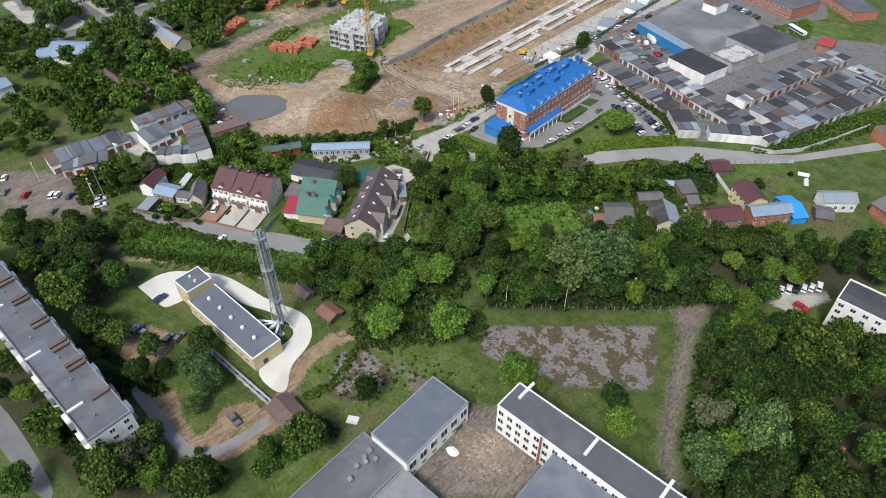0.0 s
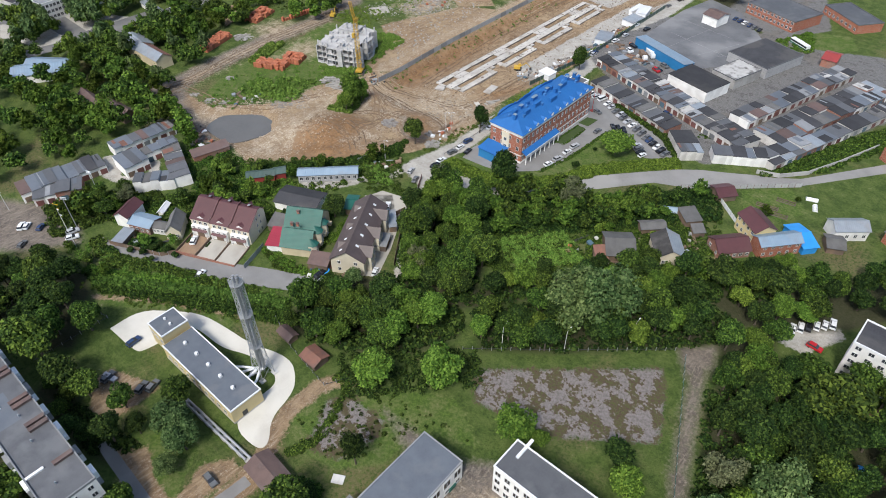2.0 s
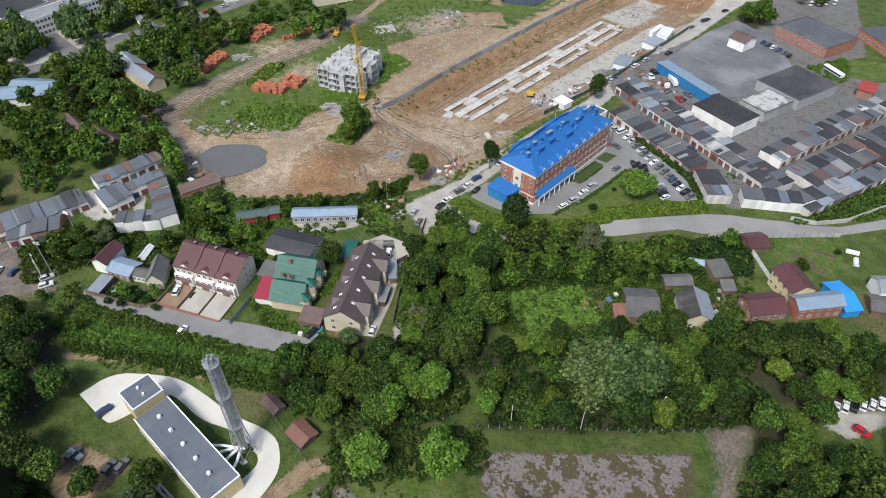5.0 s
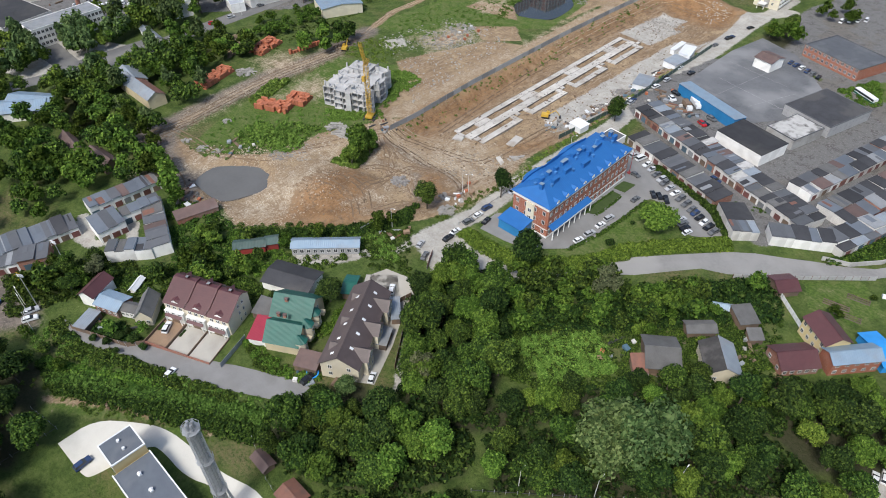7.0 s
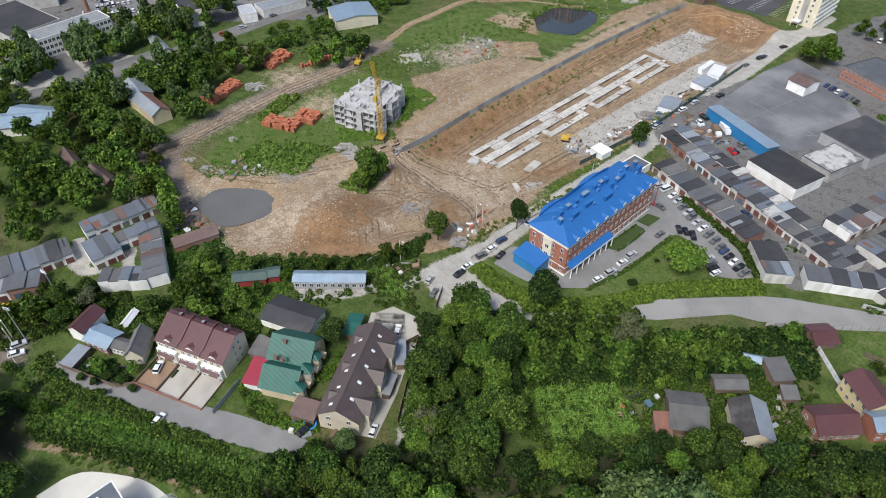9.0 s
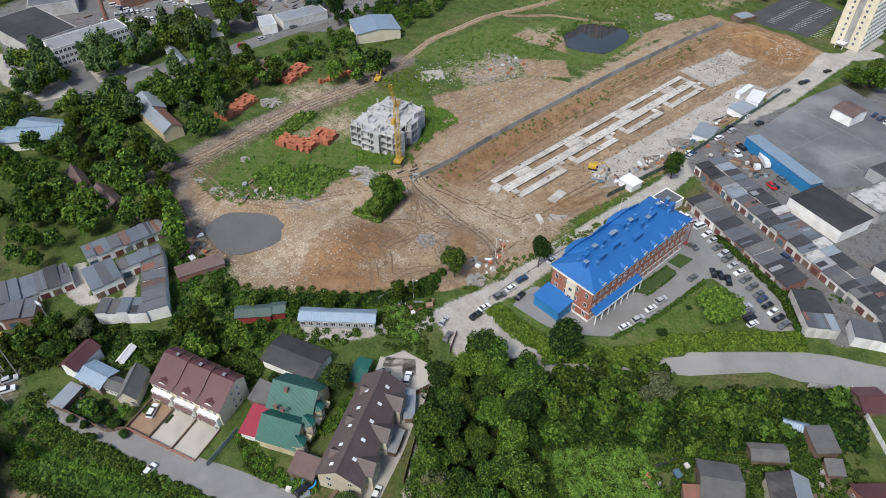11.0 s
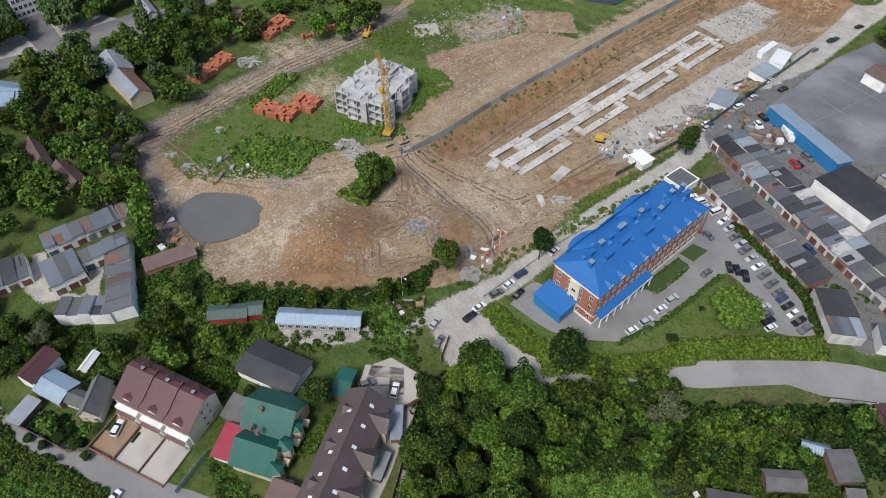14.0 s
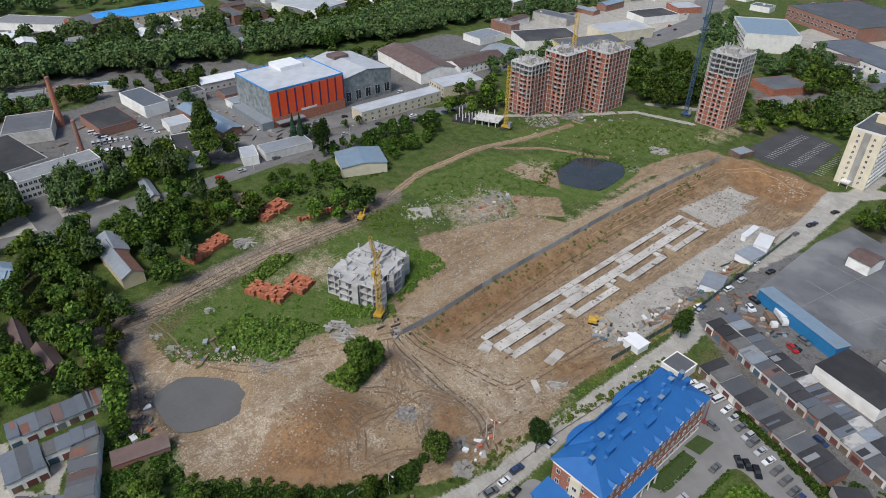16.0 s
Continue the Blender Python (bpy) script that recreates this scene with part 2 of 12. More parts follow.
M = {
    "blue_tin": seamed("blue sheet metal", (0.014, 0.115, 0.345), (0.016, 0.13, 0.385), 0.6, 0.6, 0.0, None, 0.06),
    "blue_vent": mat("pale blue sheet metal boxes", (0.06, 0.2, 0.46), (0.05, 0.17, 0.4), 0.5),
    "brick": banded("orange brick", (0.36, 0.115, 0.06), (0.29, 0.09, 0.05), (0.4, 0.3, 0.25), 0.9, 0.3, size=0.02),
    "brick_old": banded("old red brick", (0.3, 0.12, 0.08), (0.22, 0.1, 0.07), (0.3, 0.24, 0.2), 0.9, 0.3, size=0.02, stain=(0.2, 0.17, 0.15)),
    "brick_tower": banded("new red brick", (0.33, 0.115, 0.07), (0.25, 0.085, 0.055), (0.3, 0.17, 0.13), 2.0, 0.95, size=0.02),
    "white": mat("white render", (0.8, 0.79, 0.76), (0.7, 0.69, 0.66), stain=(0.42, 0.4, 0.37), stain_amount=0.25),
    "white_tin": mat("white painted steel", (0.76, 0.77, 0.78), (0.68, 0.69, 0.7), 0.4),
    "silicate": banded("pale silicate brick", (0.62, 0.6, 0.56), (0.52, 0.5, 0.47), (0.44, 0.42, 0.4), 1.2, 0.4, size=0.02, stain=(0.3, 0.27, 0.24)),
    "cream": mat("cream plaster", (0.62, 0.53, 0.36), (0.56, 0.47, 0.31), stain=(0.4, 0.34, 0.25), stain_amount=0.3),
    "cream_pale": mat("pale cream plaster", (0.66, 0.6, 0.46), (0.58, 0.52, 0.4), stain=(0.45, 0.4, 0.32), stain_amount=0.3),
    "yellow_panel": mat("yellow sandwich panel", (0.6, 0.49, 0.26), (0.54, 0.44, 0.24), 0.6),
    "panel_grey": banded("grey concrete panel", (0.4, 0.4, 0.4), (0.33, 0.33, 0.33), (0.2, 0.2, 0.2), 3.0, 3.0, size=0.03),
    "concrete": mat("raw concrete", (0.42, 0.41, 0.39), (0.32, 0.31, 0.29), stain=(0.24, 0.22, 0.2), stain_amount=0.5),
    "concrete_pale": mat("new pale concrete", (0.62, 0.61, 0.59), (0.52, 0.51, 0.49), stain=(0.38, 0.34, 0.3), stain_amount=0.35),
    "concrete_raw": mat("grey cast concrete", (0.46, 0.455, 0.45), (0.36, 0.355, 0.35), 0.9, 1.0, stain=(0.27, 0.26, 0.25), stain_amount=0.5),
    "roof_pale": mat("pale grey metal roof", (0.5, 0.52, 0.55), (0.42, 0.44, 0.47), 0.45, 0.6, stain=(0.36, 0.36, 0.36), stain_amount=0.4),
    "footing": mat("site-cast concrete", (0.52, 0.495, 0.455), (0.4, 0.375, 0.34), 0.9, 0.7, stain=(0.3, 0.255, 0.2), stain_amount=0.5),
    "slab": mat("cream concrete paving", (0.42, 0.395, 0.345), (0.36, 0.338, 0.296), 0.9, 0.5, stain=(0.29, 0.265, 0.23), stain_amount=0.45),
    "slab_pale": mat("new cream paving", (0.63, 0.605, 0.54), (0.57, 0.545, 0.485), 0.9, 0.5, stain=(0.4, 0.37, 0.32), stain_amount=0.4),
    "hoarding": mat("weathered grey hoarding", (0.33, 0.33, 0.325), (0.2, 0.2, 0.2), 0.9, 0.35, stain=(0.46, 0.45, 0.43), vary=0.3),
    "felt": mat("grey roofing felt", (0.1, 0.103, 0.11), (0.074, 0.077, 0.084), 0.6, 0.8, stain=(0.165, 0.168, 0.172), vary=0.16),
    "felt_blue": mat("blue-grey roofing felt", (0.125, 0.142, 0.165), (0.095, 0.108, 0.13), 0.55, 0.8, stain=(0.185, 0.192, 0.2), vary=0.15),
    "felt_dark": mat("dark roofing felt", (0.046, 0.046, 0.05), (0.026, 0.026, 0.03), 0.85, 0.5, stain=(0.1, 0.095, 0.088), vary=0.3),
    "felt_pale": mat("pale weathered roofing", (0.24, 0.25, 0.26), (0.17, 0.18, 0.19), 0.8, 1.0, stain=(0.3, 0.29, 0.27), vary=0.2),
    "felt_brown": mat("brown roofing", (0.13, 0.085, 0.075), (0.09, 0.06, 0.055), 0.8, 1.0, stain=(0.16, 0.13, 0.12), vary=0.2),
    "roof_peeling": mat("peeling whitish roof", (0.5, 0.49, 0.47), (0.4, 0.39, 0.37), 0.9, 1.2, stain=(0.1, 0.095, 0.09), stain_amount=0.9),
    "rust": mat("rusty roofing", (0.22, 0.1, 0.07), (0.15, 0.075, 0.055), 0.8, 1.5, stain=(0.13, 0.09, 0.08), vary=0.15),
    "tin": seamed("bare sheet metal", (0.3, 0.335, 0.37), (0.24, 0.27, 0.3), 0.7, 0.45, 0.2, (0.3, 0.28, 0.27)),
    "tin_blue": seamed("pale blue sheet metal", (0.23, 0.31, 0.39), (0.19, 0.27, 0.35), 0.7, 0.45, 0.1, (0.24, 0.26, 0.28)),
    "maroon": seamed("maroon metal tiles", (0.095, 0.034, 0.036), (0.075, 0.028, 0.031), 0.35, 0.5, 0.0, (0.115, 0.052, 0.05), 0.08, 0, 0.2),
    "brown_tile": seamed("brown metal tiles", (0.085, 0.062, 0.058), (0.07, 0.052, 0.049), 0.35, 0.55, 0.0, (0.12, 0.09, 0.085), 0.06, 0, 0.15),
    "green_tile": seamed("green metal roofing", (0.013, 0.105, 0.078), (0.011, 0.085, 0.063), 0.35, 0.45, 0.0, None, 0.06),
    "green_dull": seamed("dull green roofing", (0.06, 0.1, 0.09), (0.045, 0.08, 0.07), 0.5, 0.6, 0.0, (0.1, 0.11, 0.1)),
    "pink": seamed("raspberry metal roofing", (0.33, 0.035, 0.06), (0.28, 0.03, 0.05), 0.4, 0.45, 0.0, None, 0.04),
    "slate": seamed("grey asbestos slate", (0.14, 0.137, 0.134), (0.1, 0.098, 0.095), 0.25, 0.9, 0.0, (0.1, 0.1, 0.09), 0.15),
    "slate_dark": seamed("blackened slate", (0.055, 0.052, 0.05), (0.035, 0.033, 0.032), 0.3, 0.9, 0.0, (0.16, 0.15, 0.14), 0.1),
    "wood": mat("weathered boards", (0.19, 0.13, 0.09), (0.12, 0.085, 0.06), stain=(0.1, 0.08, 0.07)),
    "deck": seamed("timber decking", (0.33, 0.22, 0.14), (0.27, 0.18, 0.115), 0.2, 0.8, 0.0, (0.2, 0.15, 0.11)),
    "red_paint": mat("red painted metal", (0.33, 0.05, 0.045), (0.26, 0.045, 0.04), 0.55),
    "gate_red": mat("dull red gate", (0.15, 0.055, 0.048), (0.11, 0.045, 0.04), 0.6, vary=0.3),
    "gate_grey": mat("grey gate", (0.2, 0.21, 0.22), (0.15, 0.155, 0.16), 0.6, vary=0.3),
    "gate_blue": mat("blue gate", (0.07, 0.13, 0.17), (0.06, 0.1, 0.135), 0.6, vary=0.2),
    "blue_paint": mat("blue cladding", (0.02, 0.18, 0.4), (0.018, 0.15, 0.34), 0.5),
    "blue_tarp": mat("blue tarpaulin", (0.03, 0.3, 0.75), (0.03, 0.25, 0.62), 0.5),
    "orange": mat("orange cladding", (0.78, 0.09, 0.022), (0.7, 0.08, 0.02), 0.5, vary=0.04),
    "orange_brick": mat("stacked orange hollow brick", (0.43, 0.145, 0.075), (0.34, 0.11, 0.058), 0.9, 2.0, vary=0.18),
    "purple": mat("violet trim", (0.06, 0.03, 0.14), None, 0.5),
    "yellow": mat("yellow crane paint", (0.55, 0.35, 0.05), (0.45, 0.28, 0.04), 0.5),
    "steel": mat("galvanised steel", (0.4, 0.41, 0.42), (0.32, 0.33, 0.34), 0.45, metal=0.4),
    "steel_dark": mat("dark steel", (0.07, 0.07, 0.075), (0.05, 0.05, 0.055), 0.5, metal=0.3),
    "steel_blue": mat("blue crane steel", (0.05, 0.1, 0.2), (0.04, 0.08, 0.16), 0.5),
    "glass_wall": mat("weathered grey glazing", (0.16, 0.19, 0.2), (0.3, 0.33, 0.34), 0.25, 1.2, 0.05, stain=(0.4, 0.42, 0.42)),
    "pane": mat("dark window glass", (0.028, 0.032, 0.038), (0.05, 0.055, 0.062), 0.12, 0.6, 0.0, vary=0.4),
    "frame": mat("white window frame", (0.68, 0.68, 0.67), None, 0.5),
    "rubber": mat("black rubber", (0.02, 0.02, 0.02), None, 0.8),
    "asphalt": mat("worn asphalt", (0.17, 0.168, 0.165), (0.135, 0.133, 0.13), 0.95, 0.6, stain=(0.205, 0.2, 0.19), stain_amount=0.6),
    "asphalt_dark": mat("fresh asphalt", (0.055, 0.056, 0.06), (0.045, 0.046, 0.05), 0.9, 0.5, stain=(0.08, 0.08, 0.083)),
    "asphalt_drill": mat("smooth grey asphalt", (0.165, 0.168, 0.176), (0.105, 0.109, 0.118), 0.95, 0.22, stain=(0.25, 0.252, 0.255), stain_amount=0.8),
    "asphalt_dusty": mat("dusty grey asphalt", (0.3, 0.292, 0.28), (0.23, 0.224, 0.215), 0.95, 0.25, stain=(0.36, 0.35, 0.33), stain_amount=0.6),
    "asphalt_pale": mat("pale dusty asphalt", (0.24, 0.236, 0.23), (0.2, 0.196, 0.19), 0.95, 0.6, stain=(0.18, 0.172, 0.163), stain_amount=0.5),
    "lawn": mat("mown lawn", (0.055, 0.088, 0.02), (0.04, 0.068, 0.016), 0.95, 2.0, 0.6),
    "paint": mat("white road paint", (0.6, 0.6, 0.59), (0.45, 0.45, 0.44), 0.8),
    "paint_worn": mat("rubbed-off road paint", (0.32, 0.32, 0.32), (0.2, 0.2, 0.205), 0.9, 1.5, vary=0.2),
    "bark": mat("bark", (0.1, 0.08, 0.06), (0.06, 0.05, 0.04), 0.95, 3.0),
    "leaf": leafy("summer leaves", (0.009, 0.022, 0.005), (0.034, 0.066, 0.011), (0.11, 0.168, 0.027)),
    "leaf_light": leafy("light leaves", (0.028, 0.058, 0.009), (0.074, 0.13, 0.018), (0.15, 0.222, 0.034)),
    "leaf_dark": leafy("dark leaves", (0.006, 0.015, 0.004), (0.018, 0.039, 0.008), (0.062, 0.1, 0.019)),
    "leaf_silver": leafy("silvery willow leaves", (0.02, 0.042, 0.013), (0.06, 0.1, 0.03), (0.13, 0.18, 0.066)),
    "leaf_dry": leafy("sparse brownish foliage", (0.045, 0.052, 0.025), (0.085, 0.094, 0.045), (0.13, 0.14, 0.072)),
    "leaf_far": leafy("full green leaves", (0.034, 0.062, 0.022), (0.074, 0.12, 0.04), (0.13, 0.18, 0.062)),
    "weed": leafy("lush bright weeds", (0.045, 0.088, 0.014), (0.095, 0.16, 0.028), (0.165, 0.245, 0.048)),
    "needle": leafy("fir needles", (0.0114, 0.028, 0.0168), (0.0209, 0.045, 0.0264), (0.03325, 0.06, 0.0336)),
    "rut": mat("pressed earth", (0.18, 0.122, 0.076), (0.125, 0.085, 0.053), 0.95, 1.2, vary=0.3),
    "rut_pale": mat("dry pressed earth", (0.34, 0.262, 0.175), (0.27, 0.2, 0.13), 0.95, 1.2, vary=0.2),
    "stone_tan": mat("tan stones", (0.42, 0.35, 0.265), (0.3, 0.24, 0.175), 0.95, 2.0, vary=0.25),
    "rubble": mat("broken concrete", (0.33, 0.315, 0.29), (0.24, 0.225, 0.2), 0.95, 2.0, vary=0.25),
    "junk": mat("scrap", (0.16, 0.15, 0.14), (0.3, 0.28, 0.26), 0.9, 2.0, vary=0.4),
}
for colour, rgb in {"white": (0.72, 0.73, 0.74), "silver": (0.42, 0.43, 0.45), "black": (0.014, 0.015, 0.018), "blue": (0.03, 0.055, 0.13),
                    "red": (0.42, 0.02, 0.025), "grey": (0.13, 0.135, 0.14), "green": (0.02, 0.09, 0.05), "yellow": (0.65, 0.4, 0.02)}.items():
    M["car_" + colour] = mat(colour + " car paint", rgb, tuple(c * 0.95 for c in rgb), 0.22, 1.0, 0.0, vary=0.05)
water = mat("muddy water", (0.135, 0.13, 0.12), (0.11, 0.105, 0.098), 0.06, 0.2, 0.0)
water_dark = mat("dark pond water", (0.045, 0.052, 0.055), (0.03, 0.037, 0.04), 0.05, 0.2, 0.0)


# ---- mesh tools ----
class Geo:
    """Gathers vertices and faces of one mesh."""

    def __init__(self):
        self.v, self.f = [], []

    def add(self, verts, faces):
        n = len(self.v)
        self.v += [tuple(p) for p in verts]
        self.f += [tuple(i + n for i in q) for q in faces]
        return self

    def box(self, x0, x1, y0, y1, z0, z1):
        return self.add([(x0, y0, z0), (x1, y0, z0), (x1, y1, z0), (x0, y1, z0), (x0, y0, z1), (x1, y0, z1), (x1, y1, z1), (x0, y1, z1)],
                        [(3, 2, 1, 0), (4, 5, 6, 7), (0, 1, 5, 4), (1, 2, 6, 5), (2, 3, 7, 6), (3, 0, 4, 7)])

    def prism(self, pts, z0, z1):
        n = len(pts)
        area = sum(pts[i][0] * pts[(i + 1) % n][1] - pts[(i + 1) % n][0] * pts[i][1] for i in range(n))
        if area < 0:
            pts = pts[::-1]
        return self.add([(x, y, z0) for x, y in pts] + [(x, y, z1) for x, y in pts],
                        [tuple(range(n))[::-1], tuple(range(n, 2 * n))] + [(i, (i + 1) % n, n + (i + 1) % n, n + i) for i in range(n)])

    def sheet(self, quad, thick):
        """A slab below four or three points that lie in one plane."""
        q = [Vector(p) for p in quad]
        no = (q[1] - q[0]).cross(q[2] - q[0]).normalized()
        if no.z < 0:
            q, no = q[::-1], -no
        n = len(q)
        return self.add([p - no * thick for p in q] + q, [tuple(range(n))[::-1], tuple(range(n, 2 * n))] + [(i, (i + 1) % n, n + (i + 1) % n, n + i) for i in range(n)])

    def bar(self, a, b, r, n=5, r2=None):
        a, b = Vector(a), Vector(b)
        d = (b - a).normalized()
        u = d.cross(Vector((0.31, 0.77, 0.55))).normalized()
        w = d.cross(u)
        r2 = r if r2 is None else r2
        ring = [(math.cos(2 * math.pi * i / n), math.sin(2 * math.pi * i / n)) for i in range(n)]
        return self.add([a + r * (c * u + s * w) for c, s in ring] + [b + r2 * (c * u + s * w) for c, s in ring],
                        [tuple(range(n))[::-1], tuple(range(n, 2 * n))] + [(i, (i + 1) % n, n + (i + 1) % n, n + i) for i in range(n)])

    def turned(self, m):
        self.v = [tuple(m @ Vector(p)) for p in self.v]
        return self

    def mesh(self, name, material, smooth=False):
        me = bpy.data.meshes.new(name)
        me.from_pydata(self.v, [], self.f)
        me.materials.append(material)
        if smooth:
            me.polygons.foreach_set("use_smooth", [True] * len(me.polygons))
        me.update()
        return me


def part(name, geo, material, parent, label="", at=None):
    """One mesh object under a thing; geo may be a mesh that alike parts share."""
    me = geo if isinstance(geo, bpy.types.Mesh) else geo.mesh(name, M.get(material, material) if isinstance(material, str) else material)
    ob = new(name, me)
    ob.parent = parent
    if at is not None:
        ob.matrix_basis = at
    return tagged(ob, label)


def thing(name, label, category, m, group=""):
    ob = new(name)
    ob.empty_display_size = 0.3
    ob.matrix_basis = m
    return tagged(ob, label, category, group)


def lone(name, geo, material, label, category, kind="", group="", m=None):
    ob = new(name, geo.mesh(name, M.get(material, material) if isinstance(material, str) else material))
    if m is not None:
        ob.matrix_basis = m
    return tagged(ob, label, category, group, kind)


BUILT, PAVED = [], []


def clear_of_buildings(X, Y, margin):
    """Which of the spots stand outside every building and every paved way."""
    X, Y = np.asarray(X, float), np.asarray(Y, float)
    ok = np.ones(X.shape, bool)
    for x, y, L, W, ang in BUILT:
        c, s = math.cos(radians(ang)), math.sin(radians(ang))
        u, v = (X - x) * c + (Y - y) * s, -(X - x) * s + (Y - y) * c
        ok &= (np.abs(u) > L / 2 + margin) | (np.abs(v) > W / 2 + margin)
    for p in PAVED:
        ok &= edge_distance(p, X, Y) > 0.4
    return ok


def level(x, y):
    return float(height(np.array([x]), np.array([y]))[0])


def ring_frame(w, h, d, t):
    g = Geo()
    for x0, x1, z0, z1 in ((-w / 2, w / 2, 0, t), (-w / 2, w / 2, h - t, h), (-w / 2, -w / 2 + t, t, h - t), (w / 2 - t, w / 2, t, h - t), (-t / 2, t / 2, t, h - t)):
        g.box(x0, x1, -d, d, z0, z1)
    return g


WINDOWS = {}


def window(parent, m, w, h, frame_mat="frame", name="window"):
    """A framed window, its pane set back; its outer face looks along local -y."""
    key = (round(w, 2), round(h, 2), frame_mat)
    if key not in WINDOWS:
        WINDOWS[key] = (ring_frame(w, h, 0.07, 0.11).mesh("window", M[frame_mat]), Geo().box(-w / 2 + 0.09, w / 2 - 0.09, -0.03, 0.04, 0.09, h - 0.09).mesh("pane", M["pane"]))
    a, b = WINDOWS[key]
    ob = part(name, a, None, parent, "", m)
    part("pane", b, None, ob)
    return ob


def face_windows(parent, L, W, side, n, floors, z0, dz, w, h, frame_mat="frame", skip=()):
    """Rows of windows on one face of an L x W block centred on the thing's origin."""
    turn, run, off = {"s": (0, L, W / 2), "n": (180, L, W / 2), "e": (90, W, L / 2), "w": (-90, W, L / 2)}[side]
    for k in range(floors):
        for i in range(n):
            if (i, k) in skip:
                continue
            u = -run / 2 + run * (i + 0.5) / n
            window(parent, pose(0, 0, 0, 0, 0, turn) @ pose(u, -off - 0.03, z0 + k * dz), w, h, frame_mat)


def flat_block(name, label, category, x, y, L, W, h, ang, wall, roof, lip=0.25, lip_mat=None, rows=(), z=None, group="", extra=None, wall_label=""):
    """A flat-roofed building with a parapet; rows lists (side, count, storeys, sill, storey height, width, height)."""
    z = level(x, y) if z is None else z
    BUILT.append((x, y, L, W, ang))
    t = thing(name, label, category, pose(x, y, z, 0, 0, ang), group)
    part("wall", Geo().box(-L / 2, L / 2, -W / 2, W / 2, -0.6, h - 0.12), wall, t, wall_label)
    part("roof", Geo().box(-L / 2 + 0.2, L / 2 - 0.2, -W / 2 + 0.2, W / 2 - 0.2, h - 0.12, h), roof, t)
    if lip:
        g = Geo()
        e = 0.1
        for x0, x1, y0, y1 in ((-L / 2 - e, L / 2 + e, -W / 2 - e, -W / 2 + 0.25), (-L / 2 - e, L / 2 + e, W / 2 - 0.25, W / 2 + e),
                               (-L / 2 - e, -L / 2 + 0.25, -W / 2 + 0.25, W / 2 - 0.25), (L / 2 - 0.25, L / 2 + e, -W / 2 + 0.25, W / 2 - 0.25)):
            g.box(x0, x1, y0, y1, h - 0.2, h + lip)
        part("parapet", g, lip_mat or wall, t)
    for r in rows:
        face_windows(t, L, W, *r)
    return t


def gable_house(name, label, category, x, y, L, W, eave, ridge, ang, wall, roof, over=0.5, rows=(), z=None, group="", roof_b=None):
    """A house with a pitched roof; the ridge runs along its length L."""
    z = level(x, y) if z is None else z
    t = thing(name, label, category, pose(x, y, z, 0, 0, ang), group)
    BUILT.append((x, y, L, W, ang))
    a, b = L / 2, W / 2
    part("wall", Geo().add([(-a, -b, -0.6), (a, -b, -0.6), (a, b, -0.6), (-a, b, -0.6), (-a, -b, eave), (a, -b, eave), (a, b, eave), (-a, b, eave), (-a, 0, ridge), (a, 0, ridge)],
                           [(3, 2, 1, 0), (0, 1, 5, 4), (2, 3, 7, 6), (4, 5, 9, 8), (6, 7, 8, 9), (1, 2, 6, 9, 5), (3, 0, 4, 8, 7)]), wall, t)
    s = (ridge - eave) / b
    for sgn, rm in ((-1, roof), (1, roof_b or roof)):
        lo, hi = eave - over * s + 0.16, ridge + 0.16
        q = [(-a - over, sgn * (b + over), lo), (a + over, sgn * (b + over), lo), (a + over, 0, hi), (-a - over, 0, hi)]
        part("roof_slope", Geo().sheet(q, 0.14), rm, t)
    part("ridge_cap", Geo().box(-a - over, a + over, -0.15, 0.15, ridge + 0.1, ridge + 0.22), roof, t)
    for r in rows:
        face_windows(t, L, W, *r)
    return t


def shed(name, label, x, y, L, W, h, ang, wall, roof, pitch=0.25, z=None, category="shed", doors=0, door_mat="gate_grey", group=""):
    """A lean-to hut with one sloping sheet for a roof."""
    z = level(x, y) if z is None else z
    t = thing(name, label, category, pose(x, y, z, 0, 0, ang), group)
    BUILT.append((x, y, L, W, ang))
    a, b, r = L / 2, W / 2, W * pitch
    part("wall", Geo().add([(-a, -b, -0.4), (a, -b, -0.4), (a, b, -0.4), (-a, b, -0.4), (-a, -b, h), (a, -b, h), (a, b, h + r), (-a, b, h + r)],
                           [(3, 2, 1, 0), (4, 5, 6, 7), (0, 1, 5, 4), (1, 2, 6, 5), (2, 3, 7, 6), (3, 0, 4, 7)]), wall, t)
    o = 0.3
    part("roof", Geo().sheet([(-a - o, -b - o, h - o * pitch + 0.1), (a + o, -b - o, h - o * pitch + 0.1), (a + o, b + o, h + r + o * pitch + 0.1), (-a - o, b + o, h + r + o * pitch + 0.1)], 0.09), roof, t)
    for i in range(doors):
        u = -a + L * (i + 0.5) / doors
        part("door", Geo().box(u - 0.7, u + 0.7, -b - 0.06, -b + 0.02, 0, 2.1), door_mat, t)
    return t


GARAGE_ROOFS = ("felt", "felt_dark", "felt_dark", "felt", "felt_blue", "felt_dark", "felt_brown", "felt_dark", "felt", "felt_pale", "felt_dark", "felt_blue", "felt_dark", "slate", "felt", "felt_dark", "felt", "tin", "felt", "felt_dark", "roof_peeling")


WEST_ROOFS = ("felt", "felt_blue", "felt_dark", "felt_blue", "felt", "felt_brown", "felt_blue", "slate")


